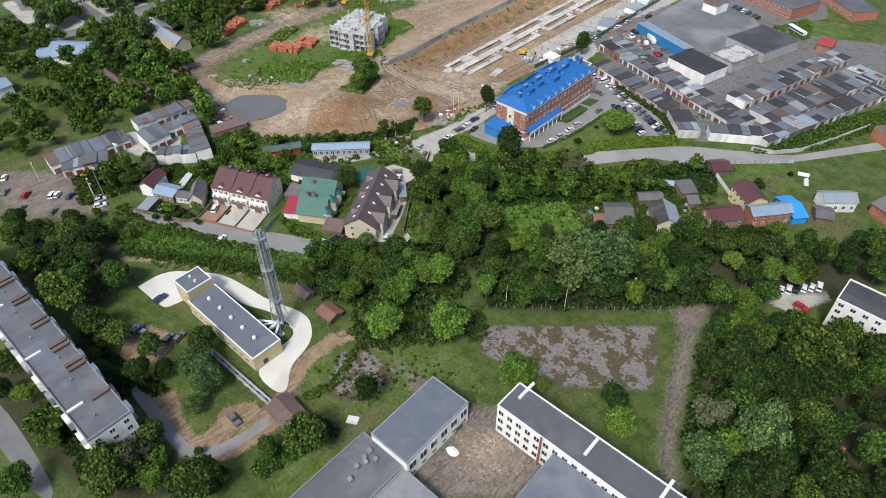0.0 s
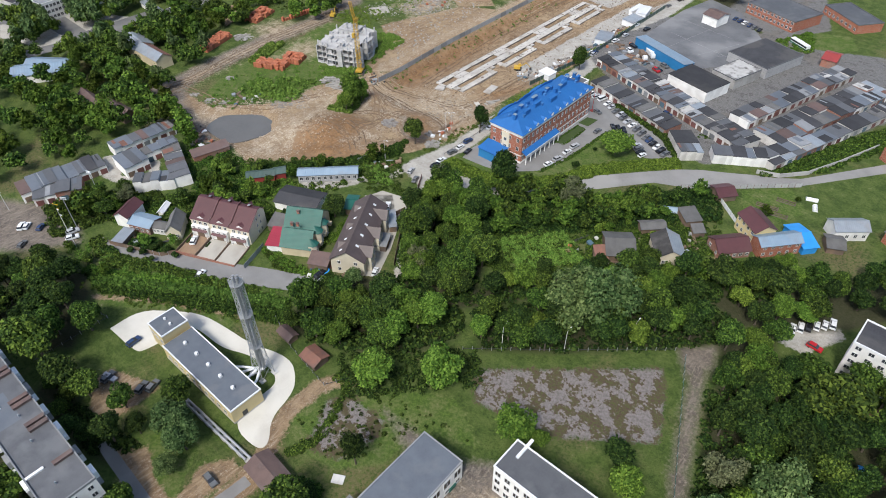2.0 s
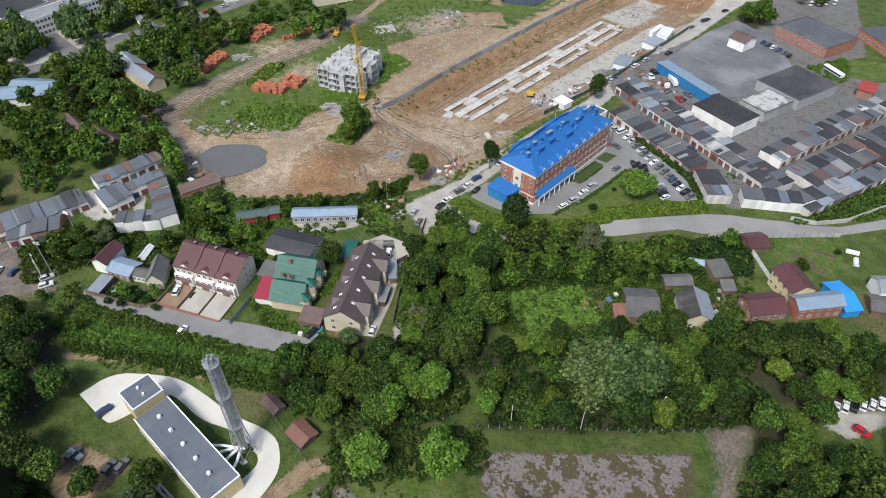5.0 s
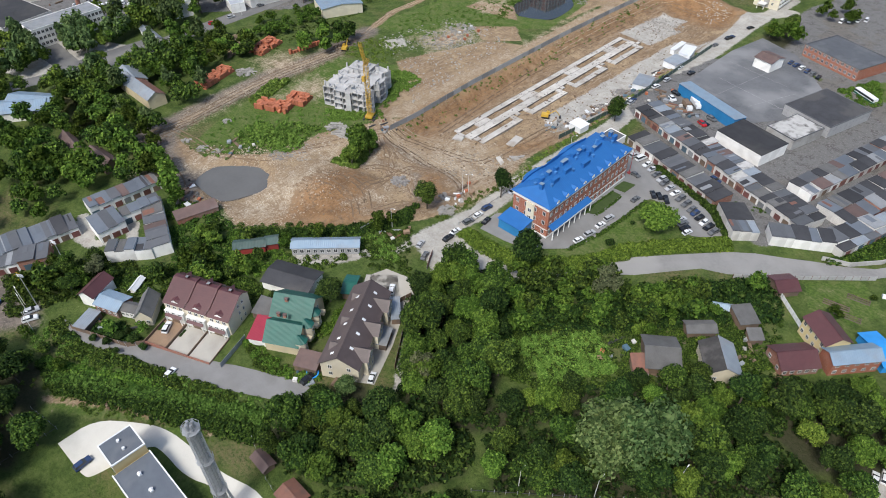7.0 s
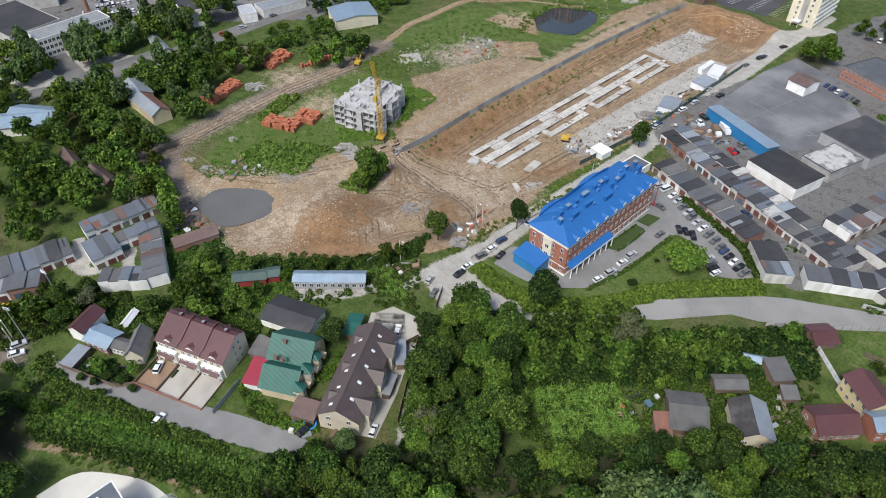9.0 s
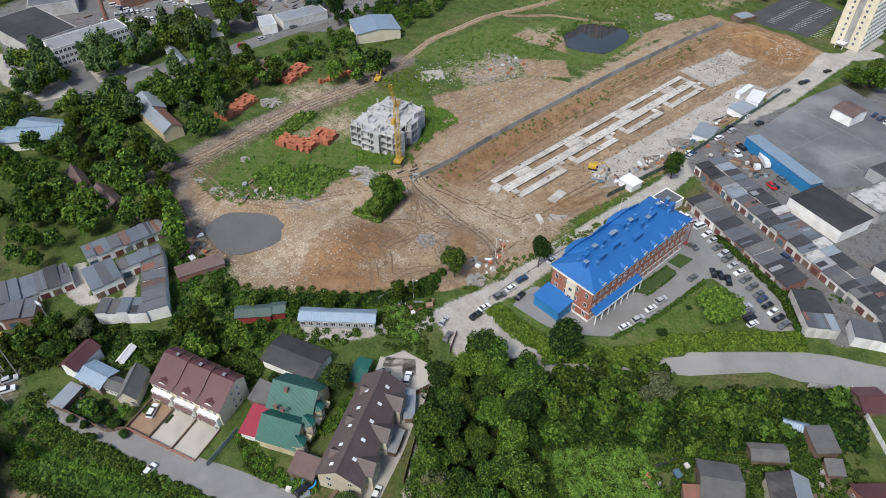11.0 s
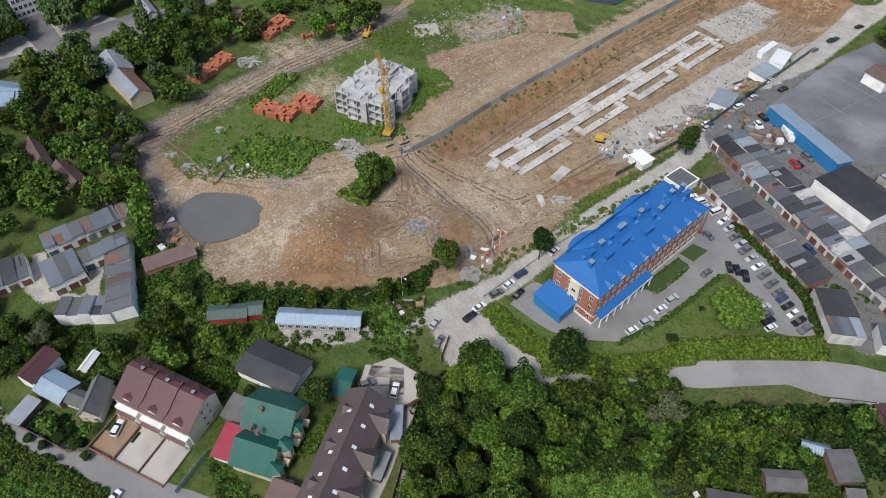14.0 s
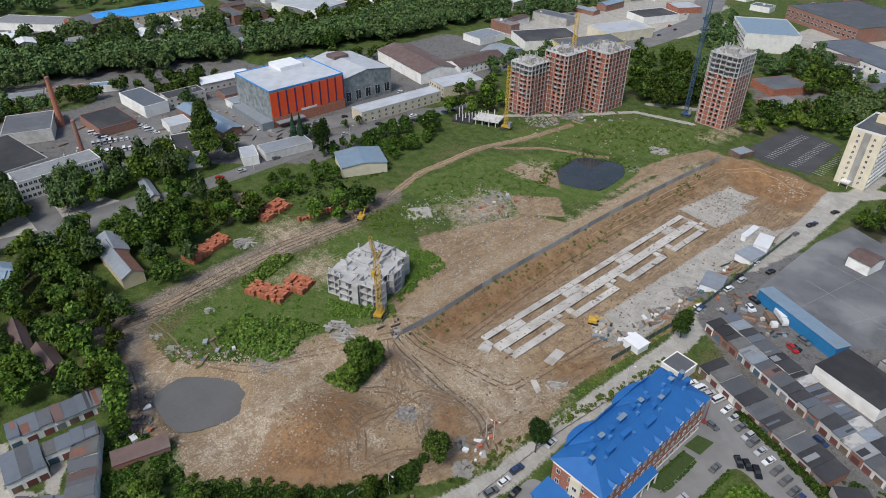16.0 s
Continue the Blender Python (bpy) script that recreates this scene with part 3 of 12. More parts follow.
def garage_row(x, y, L, W, ang, n, h=3.0, wall="silicate", front=-1, seed=0, roofs=GARAGE_ROOFS, both=False):
    """A terrace of lock-up garages, each with its own roof patch and gate; in a double terrace two of them stand back to back."""
    rnd = random.Random(seed)
    z = level(x, y)
    BUILT.append((x, y, L, W, ang))
    w = L / n
    for f in ((-1, 1) if both else (front,)):
        depth = W / 2 if both else W
        mid = f * W / 4 if both else 0
        cuts = [0.0] + [i + rnd.uniform(-0.22, 0.22) for i in range(1, n)] + [float(n)]
        for i in range(n):
            u0, u1 = cuts[i] * w, cuts[i + 1] * w
            hh = h + rnd.choice((0, 0.1, 0.2, 0.45, -0.2, 0.7))
            roof = rnd.choice(roofs)
            t = thing("garage", "lock-up brick garage in a terrace, with a patched felt roof", "garage", pose(x, y, z, 0, 0, ang) @ pose(-L / 2 + (u0 + u1) / 2, mid, 0), "garages in rows")
            a, b = (u1 - u0) / 2 - 0.01, depth / 2 - (0.01 if both else 0)
            part("wall", Geo().box(-a, a, -b, b, -0.5, hh), rnd.choice((wall, wall, wall, "white", "brick_old" if wall == "silicate" else wall)), t)
            out = 0.35 + rnd.choice((0, 0, 0.25))
            y_in, y_out = -f * b, f * (b + out)
            tilt = rnd.choice((0.15, 0.25, 0.4, -0.15))
            z_in, z_out = hh + 0.22 + tilt, hh + 0.22 - tilt * 0.4
            part("roof", Geo().sheet([(-a - 0.06, y_in, z_in), (a + 0.06, y_in, z_in), (a + 0.06, y_out, z_out), (-a - 0.06, y_out, z_out)], 0.2), roof, t)
            if rnd.random() < 0.42:
                k0, k1 = sorted((rnd.uniform(-0.9, 0.9), rnd.uniform(-0.9, 0.9)))
                q0, q1 = rnd.choice(((0.05, 0.5), (0.4, 0.95), (0.02, 0.98)))
                lerp = lambda k, q: (a * k, y_in + (y_out - y_in) * q, z_in + (z_out - z_in) * q + 0.03)
                if k1 - k0 > 0.25:
                    part("felt_patch", Geo().sheet([lerp(k0, q0), lerp(k1, q0), lerp(k1, q1), lerp(k0, q1)], 0.05), rnd.choice(("felt_pale", "felt_dark", "felt", "felt_dark", "felt_blue", "rust")), t, "newer strip of roofing felt")
            y0, y1 = sorted((f * b - f * 0.03, f * b + f * 0.07))
            g = min(1.3, a - 0.25)
            part("gate", Geo().box(-g, g, y0, y1, 0, 2.3), rnd.choice(("gate_red", "gate_red", "gate_grey", "gate_blue", "gate_red", "wood")), t)


def slab(name, pts, material, label, category, top=0.06, soft=0, kind="structure", z=None):
    """A paved area with real thickness that lies on the ground; soft rounds its outline."""
    if soft:
        pts = rounded(list(pts) + [pts[0]], soft)
        pts = [p for i, p in enumerate(pts[:-1])]
    PAVED.append([tuple(p) for p in pts])
    cx, cy = sum(p[0] for p in pts) / len(pts), sum(p[1] for p in pts) / len(pts)
    z = level(cx, cy) if z is None else z
    return lone(name, Geo().prism([tuple(p) for p in pts], z - 0.5, z + top), material, label, category, kind)


def strip(pts, width):
    """The outline of a way of that width along a line."""
    left, right = [], []
    n = len(pts)
    for i in range(n):
        a, b = Vector(pts[max(i - 1, 0)]), Vector(pts[min(i + 1, n - 1)])
        d = (b - a).normalized()
        nrm = Vector((-d.y, d.x)) * width / 2
        p = Vector(pts[i])
        left.append(tuple(p + nrm))
        right.append(tuple(p - nrm))
    return left + right[::-1]


def rounded(pts, k=3):
    """A smooth line through the corners of a rough one."""
    for _ in range(k):
        q = [pts[0]]
        for a, b in zip(pts, pts[1:]):
            q += [(0.75 * a[0] + 0.25 * b[0], 0.75 * a[1] + 0.25 * b[1]), (0.25 * a[0] + 0.75 * b[0], 0.25 * a[1] + 0.75 * b[1])]
        pts = q + [pts[-1]]
    return pts


def fence(pts, h, material, label, post=2.5, name="fence", solid=True, thick=0.08, post_mat="steel"):
    """A boundary of panels between posts along a line on the ground."""
    x0, y0 = pts[0]
    t = thing(name, label, "fence", pose(x0, y0, 0))
    for (ax, ay), (bx, by) in zip(pts, pts[1:]):
        d = math.hypot(bx - ax, by - ay)
        n = max(1, round(d / post))
        ang = math.degrees(math.atan2(by - ay, bx - ax))
        step = d / n
        pm = Geo().box(0.05, step - 0.05, -thick / 2, thick / 2, 0.05 if solid else h * 0.45, h if solid else h * 0.55).mesh("panel", M[material])
        qm = Geo().box(-0.07, 0.07, -0.07, 0.07, -0.6, h + 0.08).mesh("post", M[post_mat])
        for i in range(n):
            px, py = ax + (bx - ax) * i / n, ay + (by - ay) * i / n
            m = pose(px - x0, py - y0, level(px + (bx - ax) / n / 2, py + (by - ay) / n / 2), 0, 0, ang)
            part("panel", pm, None, t, "", m)
            part("post", qm, None, t, "", m)
    return t


# ---- ground: one sheet to the horizon ----
def ground_material():
    m = bpy.data.materials.new("ground")
    m.use_nodes = True
    t, n = m.node_tree, m.node_tree.nodes
    s = n["Principled BSDF"]
    co = n.new("ShaderNodeTexCoord")

    def noise_tex(scale, detail=8.0, rough=0.6):
        q = n.new("ShaderNodeTexNoise")
        q.inputs["Scale"].default_value, q.inputs["Detail"].default_value, q.inputs["Roughness"].default_value = scale, detail, rough
        t.links.new(co.outputs["Object"], q.inputs["Vector"])
        return q.outputs[0]

    def rng(v, a, b, c=0.0, d=1.0):
        q = n.new("ShaderNodeMapRange")
        for i, k in enumerate((a, b, c, d)):
            q.inputs[i + 1].default_value = k
        t.links.new(v, q.inputs[0])
        return q.outputs[0]

    def mixc(f, a, b):
        q = n.new("ShaderNodeMix")
        q.data_type = "RGBA"
        t.links.new(f, q.inputs[0])
        for i, k in ((6, a), (7, b)):
            if isinstance(k, tuple):
                q.inputs[i].default_value = (*k, 1)
            else:
                t.links.new(k, q.inputs[i])
        return q.outputs[2]

    def math2(op, a, b):
        q = n.new("ShaderNodeMath")
        q.operation = op
        for i, k in enumerate((a, b)):
            if isinstance(k, (int, float)):
                q.inputs[i].default_value = k
            else:
                t.links.new(k, q.inputs[i])
        return q.outputs[0]

    stretch = n.new("ShaderNodeVectorMath")
    stretch.operation = "MULTIPLY"
    stretch.inputs[1].default_value = (0.9, 0.2, 1.0)
    t.links.new(co.outputs["Object"], stretch.inputs[0])
    ruts = n.new("ShaderNodeTexNoise")
    ruts.inputs["Scale"].default_value, ruts.inputs["Detail"].default_value, ruts.inputs["Distortion"].default_value = 0.55, 7.0, 2.2
    t.links.new(stretch.outputs[0], ruts.inputs["Vector"])
    ruts = ruts.outputs[0]
    n1, n2, n3, n4 = noise_tex(0.03), noise_tex(0.2, 9.0, 0.68), noise_tex(1.1, 9.0, 0.7), noise_tex(4.5, 5.0, 0.65)
    wobble = math2("ADD", math2("MULTIPLY", n2, 0.55), math2("MULTIPLY", n3, 0.45))
    worn = math2("MULTIPLY", rng(n1, 0.44, 0.56), rng(ruts, 0.52, 0.6))
    grass = mixc(rng(n3, 0.36, 0.6), (0.038, 0.064, 0.014), (0.082, 0.12, 0.028))
    grass = mixc(rng(n2, 0.48, 0.58, 0.0, 0.7), grass, (0.1, 0.132, 0.036))
    grass = mixc(rng(n2, 0.46, 0.38, 0.0, 0.6), grass, (0.03, 0.055, 0.013))
    grass = mixc(rng(n4, 0.56, 0.64, 0.0, 0.6), grass, (0.022, 0.038, 0.011))
    grass = mixc(math2("MULTIPLY", rng(n1, 0.52, 0.62, 0.0, 0.8), rng(n3, 0.4, 0.56)), grass, (0.15, 0.12, 0.065))
    soil = mixc(rng(n2, 0.42, 0.58), (0.365, 0.272, 0.17), (0.215, 0.145, 0.086))
    soil = mixc(rng(n1, 0.42, 0.58, 0.0, 0.75), soil, (0.21, 0.137, 0.08))
    soil = mixc(rng(n3, 0.52, 0.64, 0.0, 0.4), soil, (0.42, 0.33, 0.225))
    soil = mixc(rng(n3, 0.44, 0.34, 0.0, 0.45), soil, (0.13, 0.092, 0.06))
    soil = mixc(math2("MULTIPLY", worn, 0.5), soil, (0.38, 0.31, 0.23))
    chips = noise_tex(2.2, 3.0, 0.55)
    soil = mixc(math2("MULTIPLY", rng(chips, 0.57, 0.65, 0.0, 0.55), rng(n2, 0.5, 0.57)), soil, (0.54, 0.48, 0.39))
    soil = mixc(math2("MULTIPLY", rng(n4, 0.59, 0.66, 0.0, 0.8), rng(n2, 0.46, 0.56)), soil, (0.5, 0.44, 0.35))
    soil = mixc(math2("MULTIPLY", rng(ruts, 0.46, 0.4, 0.0, 0.6), rng(n3, 0.42, 0.56)), soil, (0.115, 0.083, 0.057))
    soil = mixc(rng(n4, 0.42, 0.34, 0.0, 0.35), soil, (0.085, 0.062, 0.042))
    clay = mixc(rng(n2, 0.42, 0.58), (0.295, 0.168, 0.082), (0.2, 0.115, 0.058))
    clay = mixc(rng(n3, 0.53, 0.62, 0, 0.55), clay, (0.29, 0.2, 0.12))
    # dark tones: the clay's own variation, and painted shading for the pit walls
    clay = mixc(rng(n3, 0.44, 0.35, 0, 0.7), clay, (0.105, 0.062, 0.036))
    clay = mixc(math2("MULTIPLY", worn, 0.4), clay, (0.1, 0.06, 0.035))
    clay = mixc(rng(n4, 0.6, 0.7, 0.0, 0.5), clay, (0.33, 0.25, 0.17))
    gravel = mixc(rng(n2, 0.4, 0.6), (0.44, 0.42, 0.38), (0.34, 0.32, 0.285))
    gravel = mixc(rng(n3, 0.52, 0.66, 0, 0.5), gravel, (0.52, 0.495, 0.45))
    gravel = mixc(rng(n3, 0.44, 0.34, 0, 0.5), gravel, (0.2, 0.183, 0.16))
    gravel = mixc(rng(n4, 0.58, 0.7, 0.0, 0.25), gravel, (0.2, 0.19, 0.17))
    mud = mixc(rng(n2, 0.4, 0.6), (0.195, 0.165, 0.138), (0.115, 0.098, 0.083))
    mud = mixc(rng(n3, 0.52, 0.62, 0, 0.6), mud, (0.28, 0.235, 0.19))
    mud = mixc(rng(ruts, 0.52, 0.6, 0.0, 0.5), mud, (0.27, 0.232, 0.19))
    mud = mixc(rng(n3, 0.43, 0.34, 0, 0.6), mud, (0.062, 0.05, 0.042))
    stone = mixc(rng(n3, 0.4, 0.6), (0.3, 0.225, 0.148), (0.45, 0.365, 0.262))
    stone = mixc(rng(n4, 0.57, 0.66, 0, 0.6), stone, (0.54, 0.49, 0.41))
    stone = mixc(math2("MULTIPLY", rng(chips, 0.54, 0.62, 0, 0.7), rng(n2, 0.48, 0.56)), stone, (0.62, 0.575, 0.49))
    stone = mixc(math2("MULTIPLY", rng(n2, 0.5, 0.42, 0, 0.75), rng(n3, 0.38, 0.52)), stone, (0.2, 0.14, 0.088))
    lot = mixc(rng(n3, 0.42, 0.6), (0.235, 0.212, 0.203), (0.15, 0.133, 0.125))
    lot = mixc(rng(n3, 0.4, 0.36, 0, 0.7), lot, (0.09, 0.075, 0.064))
    moss = mixc(rng(n3, 0.42, 0.58), (0.08, 0.085, 0.028), (0.085, 0.06, 0.04))
    slabs = math2("ADD", math2("MULTIPLY", n2, 0.75), math2("MULTIPLY", n3, 0.25))
    lot = mixc(rng(slabs, 0.495, 0.51, 0, 0.95), lot, moss)
    lot = mixc(rng(n4, 0.6, 0.68, 0, 0.6), lot, (0.06, 0.055, 0.03))
    yard = mixc(rng(n2, 0.4, 0.6), (0.195, 0.192, 0.188), (0.135, 0.132, 0.129))
    yard = mixc(rng(n3, 0.53, 0.64, 0, 0.5), yard, (0.25, 0.242, 0.232))
    yard = mixc(rng(n1, 0.55, 0.6, 0, 0.5), yard, (0.15, 0.13, 0.105))
    yard = mixc(math2("MULTIPLY", rng(n2, 0.5, 0.44, 0, 0.8), rng(n3, 0.42, 0.52)), yard, (0.075, 0.07, 0.066))
    yard = mixc(rng(chips, 0.6, 0.66, 0, 0.6), yard, (0.3, 0.285, 0.265))

    def layer(base, attr, ch, colour, soft=0.07, strength=1.1):
        a = n.new("ShaderNodeAttribute")
        a.attribute_name = attr
        sep = n.new("ShaderNodeSeparateColor")
        t.links.new(a.outputs["Color"], sep.inputs[0])
        v = math2("ADD", sep.outputs[ch], math2("MULTIPLY", math2("SUBTRACT", wobble, 0.5), strength))
        return mixc(rng(v, 0.5 - soft, 0.5 + soft), base, colour)

    c = layer(grass, "cover_b", 2, mixc(rng(n2, 0.44, 0.6), mixc(rng(n3, 0.4, 0.62), (0.048, 0.088, 0.016), (0.1, 0.15, 0.03)), mixc(rng(n3, 0.42, 0.58), (0.085, 0.125, 0.03), (0.14, 0.15, 0.06))))
    c = layer(c, "cover_a", 0, soil)
    c = layer(c, "cover_a", 1, clay, 0.25, 1.4)
    c = layer(c, "cover_b", 0, mud, 0.25, 1.8)
    c = layer(c, "cover_b", 1, stone, 0.3, 2.2)
    c = layer(c, "cover_a", 2, gravel, 0.06)
    c = layer(c, "cover_c", 2, yard, 0.08, 1.4)
    # floor under the groves: litter brown with tree shade put into its colour
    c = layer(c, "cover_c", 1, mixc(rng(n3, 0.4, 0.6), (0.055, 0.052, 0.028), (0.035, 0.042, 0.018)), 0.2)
    c = layer(c, "cover_c", 0, lot, 0.08, 1.8)
    t.links.new(c, s.inputs["Base Color"])
    s.inputs["Roughness"].default_value = 0.97
    s.inputs["Specular IOR Level"].default_value = 0.2
    bn = n.new("ShaderNodeBump")
    bn.inputs["Strength"].default_value, bn.inputs["Distance"].default_value = 0.8, 0.5
    t.links.new(math2("ADD", n3, math2("MULTIPLY", n4, 0.3)), bn.inputs["Height"])
    t.links.new(bn.outputs[0], s.inputs["Normal"])
    return m


def relief(x, y):
    return noise.noise((x * 0.09, y * 0.09, 0)) + 0.5 * noise.noise((x * 0.3, y * 0.3, 4)) + 0.3 * noise.noise((x * 0.8, y * 0.8, 9))


def surface(x, y):
    """Level of the bare ground with its hummocks."""
    return level(x, y) + 0.6 * relief(x, y) * float(ease(-edge_distance(DUG, np.array([x]), np.array([y])) / 8)[0])


def wheel_ruts(pts, gauge, seed, material="rut"):
    """A pair of pressed tyre tracks that follows the ground."""
    rnd = random.Random(seed)
    line = []
    for a, b in zip(pts, pts[1:]):
        d = math.hypot(b[0] - a[0], b[1] - a[1])
        line += [(a[0] + (b[0] - a[0]) * k / max(1, int(d / 1.2)), a[1] + (b[1] - a[1]) * k / max(1, int(d / 1.2))) for k in range(max(1, int(d / 1.2)))]
    line.append(pts[-1])
    for _ in range(6):
        line = [line[0]] + [((p[0] + 2 * q[0] + r[0]) / 4, (p[1] + 2 * q[1] + r[1]) / 4) for p, q, r in zip(line, line[1:], line[2:])] + [line[-1]]
    g = Geo()
    for side in (-gauge / 2, gauge / 2):
        rows = []
        for i, p in enumerate(line):
            a, b = line[max(i - 1, 0)], line[min(i + 1, len(line) - 1)]
            d = max(1e-6, math.hypot(b[0] - a[0], b[1] - a[1]))
            nx, ny = -(b[1] - a[1]) / d, (b[0] - a[0]) / d
            w, o = rnd.uniform(0.2, 0.36), side + rnd.uniform(-0.07, 0.07)
            z = surface(p[0] + nx * o, p[1] + ny * o)
            rows.append([(p[0] + nx * (o + e), p[1] + ny * (o + e), z + h) for e, h in ((-w, 0.07), (w, 0.07), (w, -0.3), (-w, -0.3))])
        for p, q in zip(rows, rows[1:]):
            if rnd.random() < 0.88:
                g.add(p + q, [(0, 1, 5, 4), (1, 2, 6, 5), (3, 0, 4, 7)])
    lone("tyre_track", g, material, "pressed tyre tracks in bare earth", "track", "structure")


LAYERS = {k: [] for k in ("soil", "clay", "gravel", "lawn", "mud", "stone", "lot", "shade", "yard")}


def cover(kind, pts, width=0.0):
    """Marks an area, or a way of some width, as bare soil, gravel, tree shade and so on."""
    LAYERS[kind].append((pts, width))


def build_ground():
    def axis(lo, hi, a, b, fine):
        core = list(np.arange(a, b + fine, fine))
        left, right, s = [], [], fine * 1.6
        v = a
        while v > lo:
            v -= s
            s *= 1.25
            left.append(v)
        v, s = core[-1], fine * 1.6
        while v < hi:
            v += s
            s *= 1.25
            right.append(v)
        return np.array(left[::-1] + core + right)

    xs, ys = axis(-4500, 4500, -420, 60, 1.4), axis(-4500, 4500, -10, 480, 1.4)
    X, Y = np.meshgrid(xs, ys)
    Z = height(X, Y)
    rough = np.array([relief(x, y) for x, y in zip(X.ravel(), Y.ravel())]).reshape(X.shape)
    bare = edge_distance(DUG, X, Y)
    Z = Z + rough * 0.6 * ease(-bare / 8)
    nx, ny = len(xs), len(ys)
    me = bpy.data.meshes.new("ground")
    me.vertices.add(nx * ny)
    me.vertices.foreach_set("co", np.stack([X, Y, Z], -1).ravel().astype(np.float32))
    i = (np.arange(ny - 1)[:, None] * nx + np.arange(nx - 1)[None, :]).ravel()
    quads = np.stack([i, i + 1, i + 1 + nx, i + nx], -1)
    me.loops.add(quads.size)
    me.loops.foreach_set("vertex_index", quads.ravel().astype(np.int32))
    me.polygons.add(len(quads))
    me.polygons.foreach_set("loop_start", (np.arange(len(quads)) * 4).astype(np.int32))
    me.polygons.foreach_set("use_smooth", np.ones(len(quads), bool))
    me.update(calc_edges=True)

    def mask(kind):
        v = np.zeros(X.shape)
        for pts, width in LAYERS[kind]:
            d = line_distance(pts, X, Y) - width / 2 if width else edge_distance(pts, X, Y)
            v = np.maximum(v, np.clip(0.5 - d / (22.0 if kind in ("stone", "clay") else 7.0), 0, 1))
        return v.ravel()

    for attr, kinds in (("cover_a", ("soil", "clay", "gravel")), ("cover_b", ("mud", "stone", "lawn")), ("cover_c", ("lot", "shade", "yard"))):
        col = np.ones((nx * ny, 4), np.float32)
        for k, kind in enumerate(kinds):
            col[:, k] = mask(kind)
        a = me.attributes.new(attr, "FLOAT_COLOR", "POINT")
        a.data.foreach_set("color", col.ravel())
    me.materials.append(ground_material())
    tagged(new("ground", me), "grassy ground with bare soil, gravel tracks and muddy hollows", "ground", kind="structure")


# ---- plants ----
def lobes(rnd, n, rx, rz, zc, spread=0.62):
    out = []
    for i in range(n):
        a, u = rnd.uniform(0, 2 * math.pi), rnd.uniform(-0.75, 1)
        k = math.sqrt(max(0, 1 - u * u)) * rnd.uniform(0.75, 1.05)
        out.append((rx * spread * k * math.cos(a), rx * spread * k * math.sin(a), zc + rz * spread * u * rnd.uniform(0.8, 1.1), rx * rnd.uniform(0.3, 0.46)))
    out.append((0, 0, zc, rx * 0.55))
    return out


ICO = bmesh.new()
bmesh.ops.create_icosphere(ICO, subdivisions=1, radius=1.0)
ICO_V, ICO_F = np.array([v.co[:] for v in ICO.verts]), [tuple(v.index for v in f.verts) for f in ICO.faces]
ICO.free()


def crown_mesh(name, seed, rx, rz, zc, n_lobes, leaves, size, material, spread=0.62, flat=0.0, core=0.56):
    """A crown of many leaf sprays on lobes, round a darker, broken heart."""
    rnd, rs = random.Random(seed), np.random.RandomState(seed)
    leaves, size = 2 * leaves, size * 0.84
    L = lobes(rnd, n_lobes, rx, rz, zc, spread)
    V, Fc = [], []
    hearts = [(0, 0, zc - 0.1 * rz, rx * 0.62)] + [L[k] for k in range(0, len(L) - 1, 4)]
    for x, y, z, r in hearts:
        w = ICO_V * (r * core) * (1 + 0.18 * rs.randn(len(ICO_V), 1)) + np.array((x, y, z))
        base = len(V)
        V += w.tolist()
        Fc += [tuple(i + base for i in f) for f in ICO_F]
    area = np.array([l[3] ** 2 for l in L])
    pick = rs.choice(len(L), leaves, p=area / area.sum())
    d = rs.randn(leaves, 3)
    d[:, 2] = np.abs(d[:, 2]) * 0.9 - 0.25 + 0.1 * d[:, 2]
    d /= np.linalg.norm(d, axis=1)[:, None]
    A = np.array(L)
    c = A[pick, :3] + d * A[pick, 3:4] * rs.uniform(0.7, 1.14, (leaves, 1))
    nrm = d * np.array((0.8, 0.8, 1.0)) + np.array((0, 0, 0.35)) + 0.5 * rs.randn(leaves, 3)
    nrm /= np.linalg.norm(nrm, axis=1)[:, None]
    u = np.cross(nrm, rs.randn(leaves, 3))
    u /= np.linalg.norm(u, axis=1)[:, None]
    w = np.cross(nrm, u)
    s = size * rs.uniform(0.6, 1.35, (leaves, 1))
    q = np.stack([c - u * s - w * s * 0.6, c + u * s * 0.9 - w * s * 0.75, c + u * s * 0.2 + w * s], 1)
    base = len(V)
    V += q.reshape(-1, 3).tolist()
    Fc += [(base + 3 * i, base + 3 * i + 1, base + 3 * i + 2) for i in range(leaves)]
    g = Geo()
    g.v, g.f = [tuple(p) for p in V], Fc
    return g.mesh(name, M[material])


def trunk_mesh(h, r, seed, limbs=5):
    rnd = random.Random(seed)
    g = Geo()
    top = (rnd.uniform(-0.3, 0.3), rnd.uniform(-0.3, 0.3), h * 0.62)
    g.bar((0, 0, -0.5), top, r, 7, r * 0.5)
    for i in range(limbs):
        k = rnd.uniform(0.35, 0.95)
        a = i * 2.4 + rnd.random()
        p = Vector((0, 0, -0.5)).lerp(Vector(top), k)
        g.bar(p, p + Vector((math.cos(a) * h * 0.22, math.sin(a) * h * 0.22, h * 0.2)), r * 0.4, 5, r * 0.12)
    return g.mesh("trunk", M["bark"])


KINDS = {}


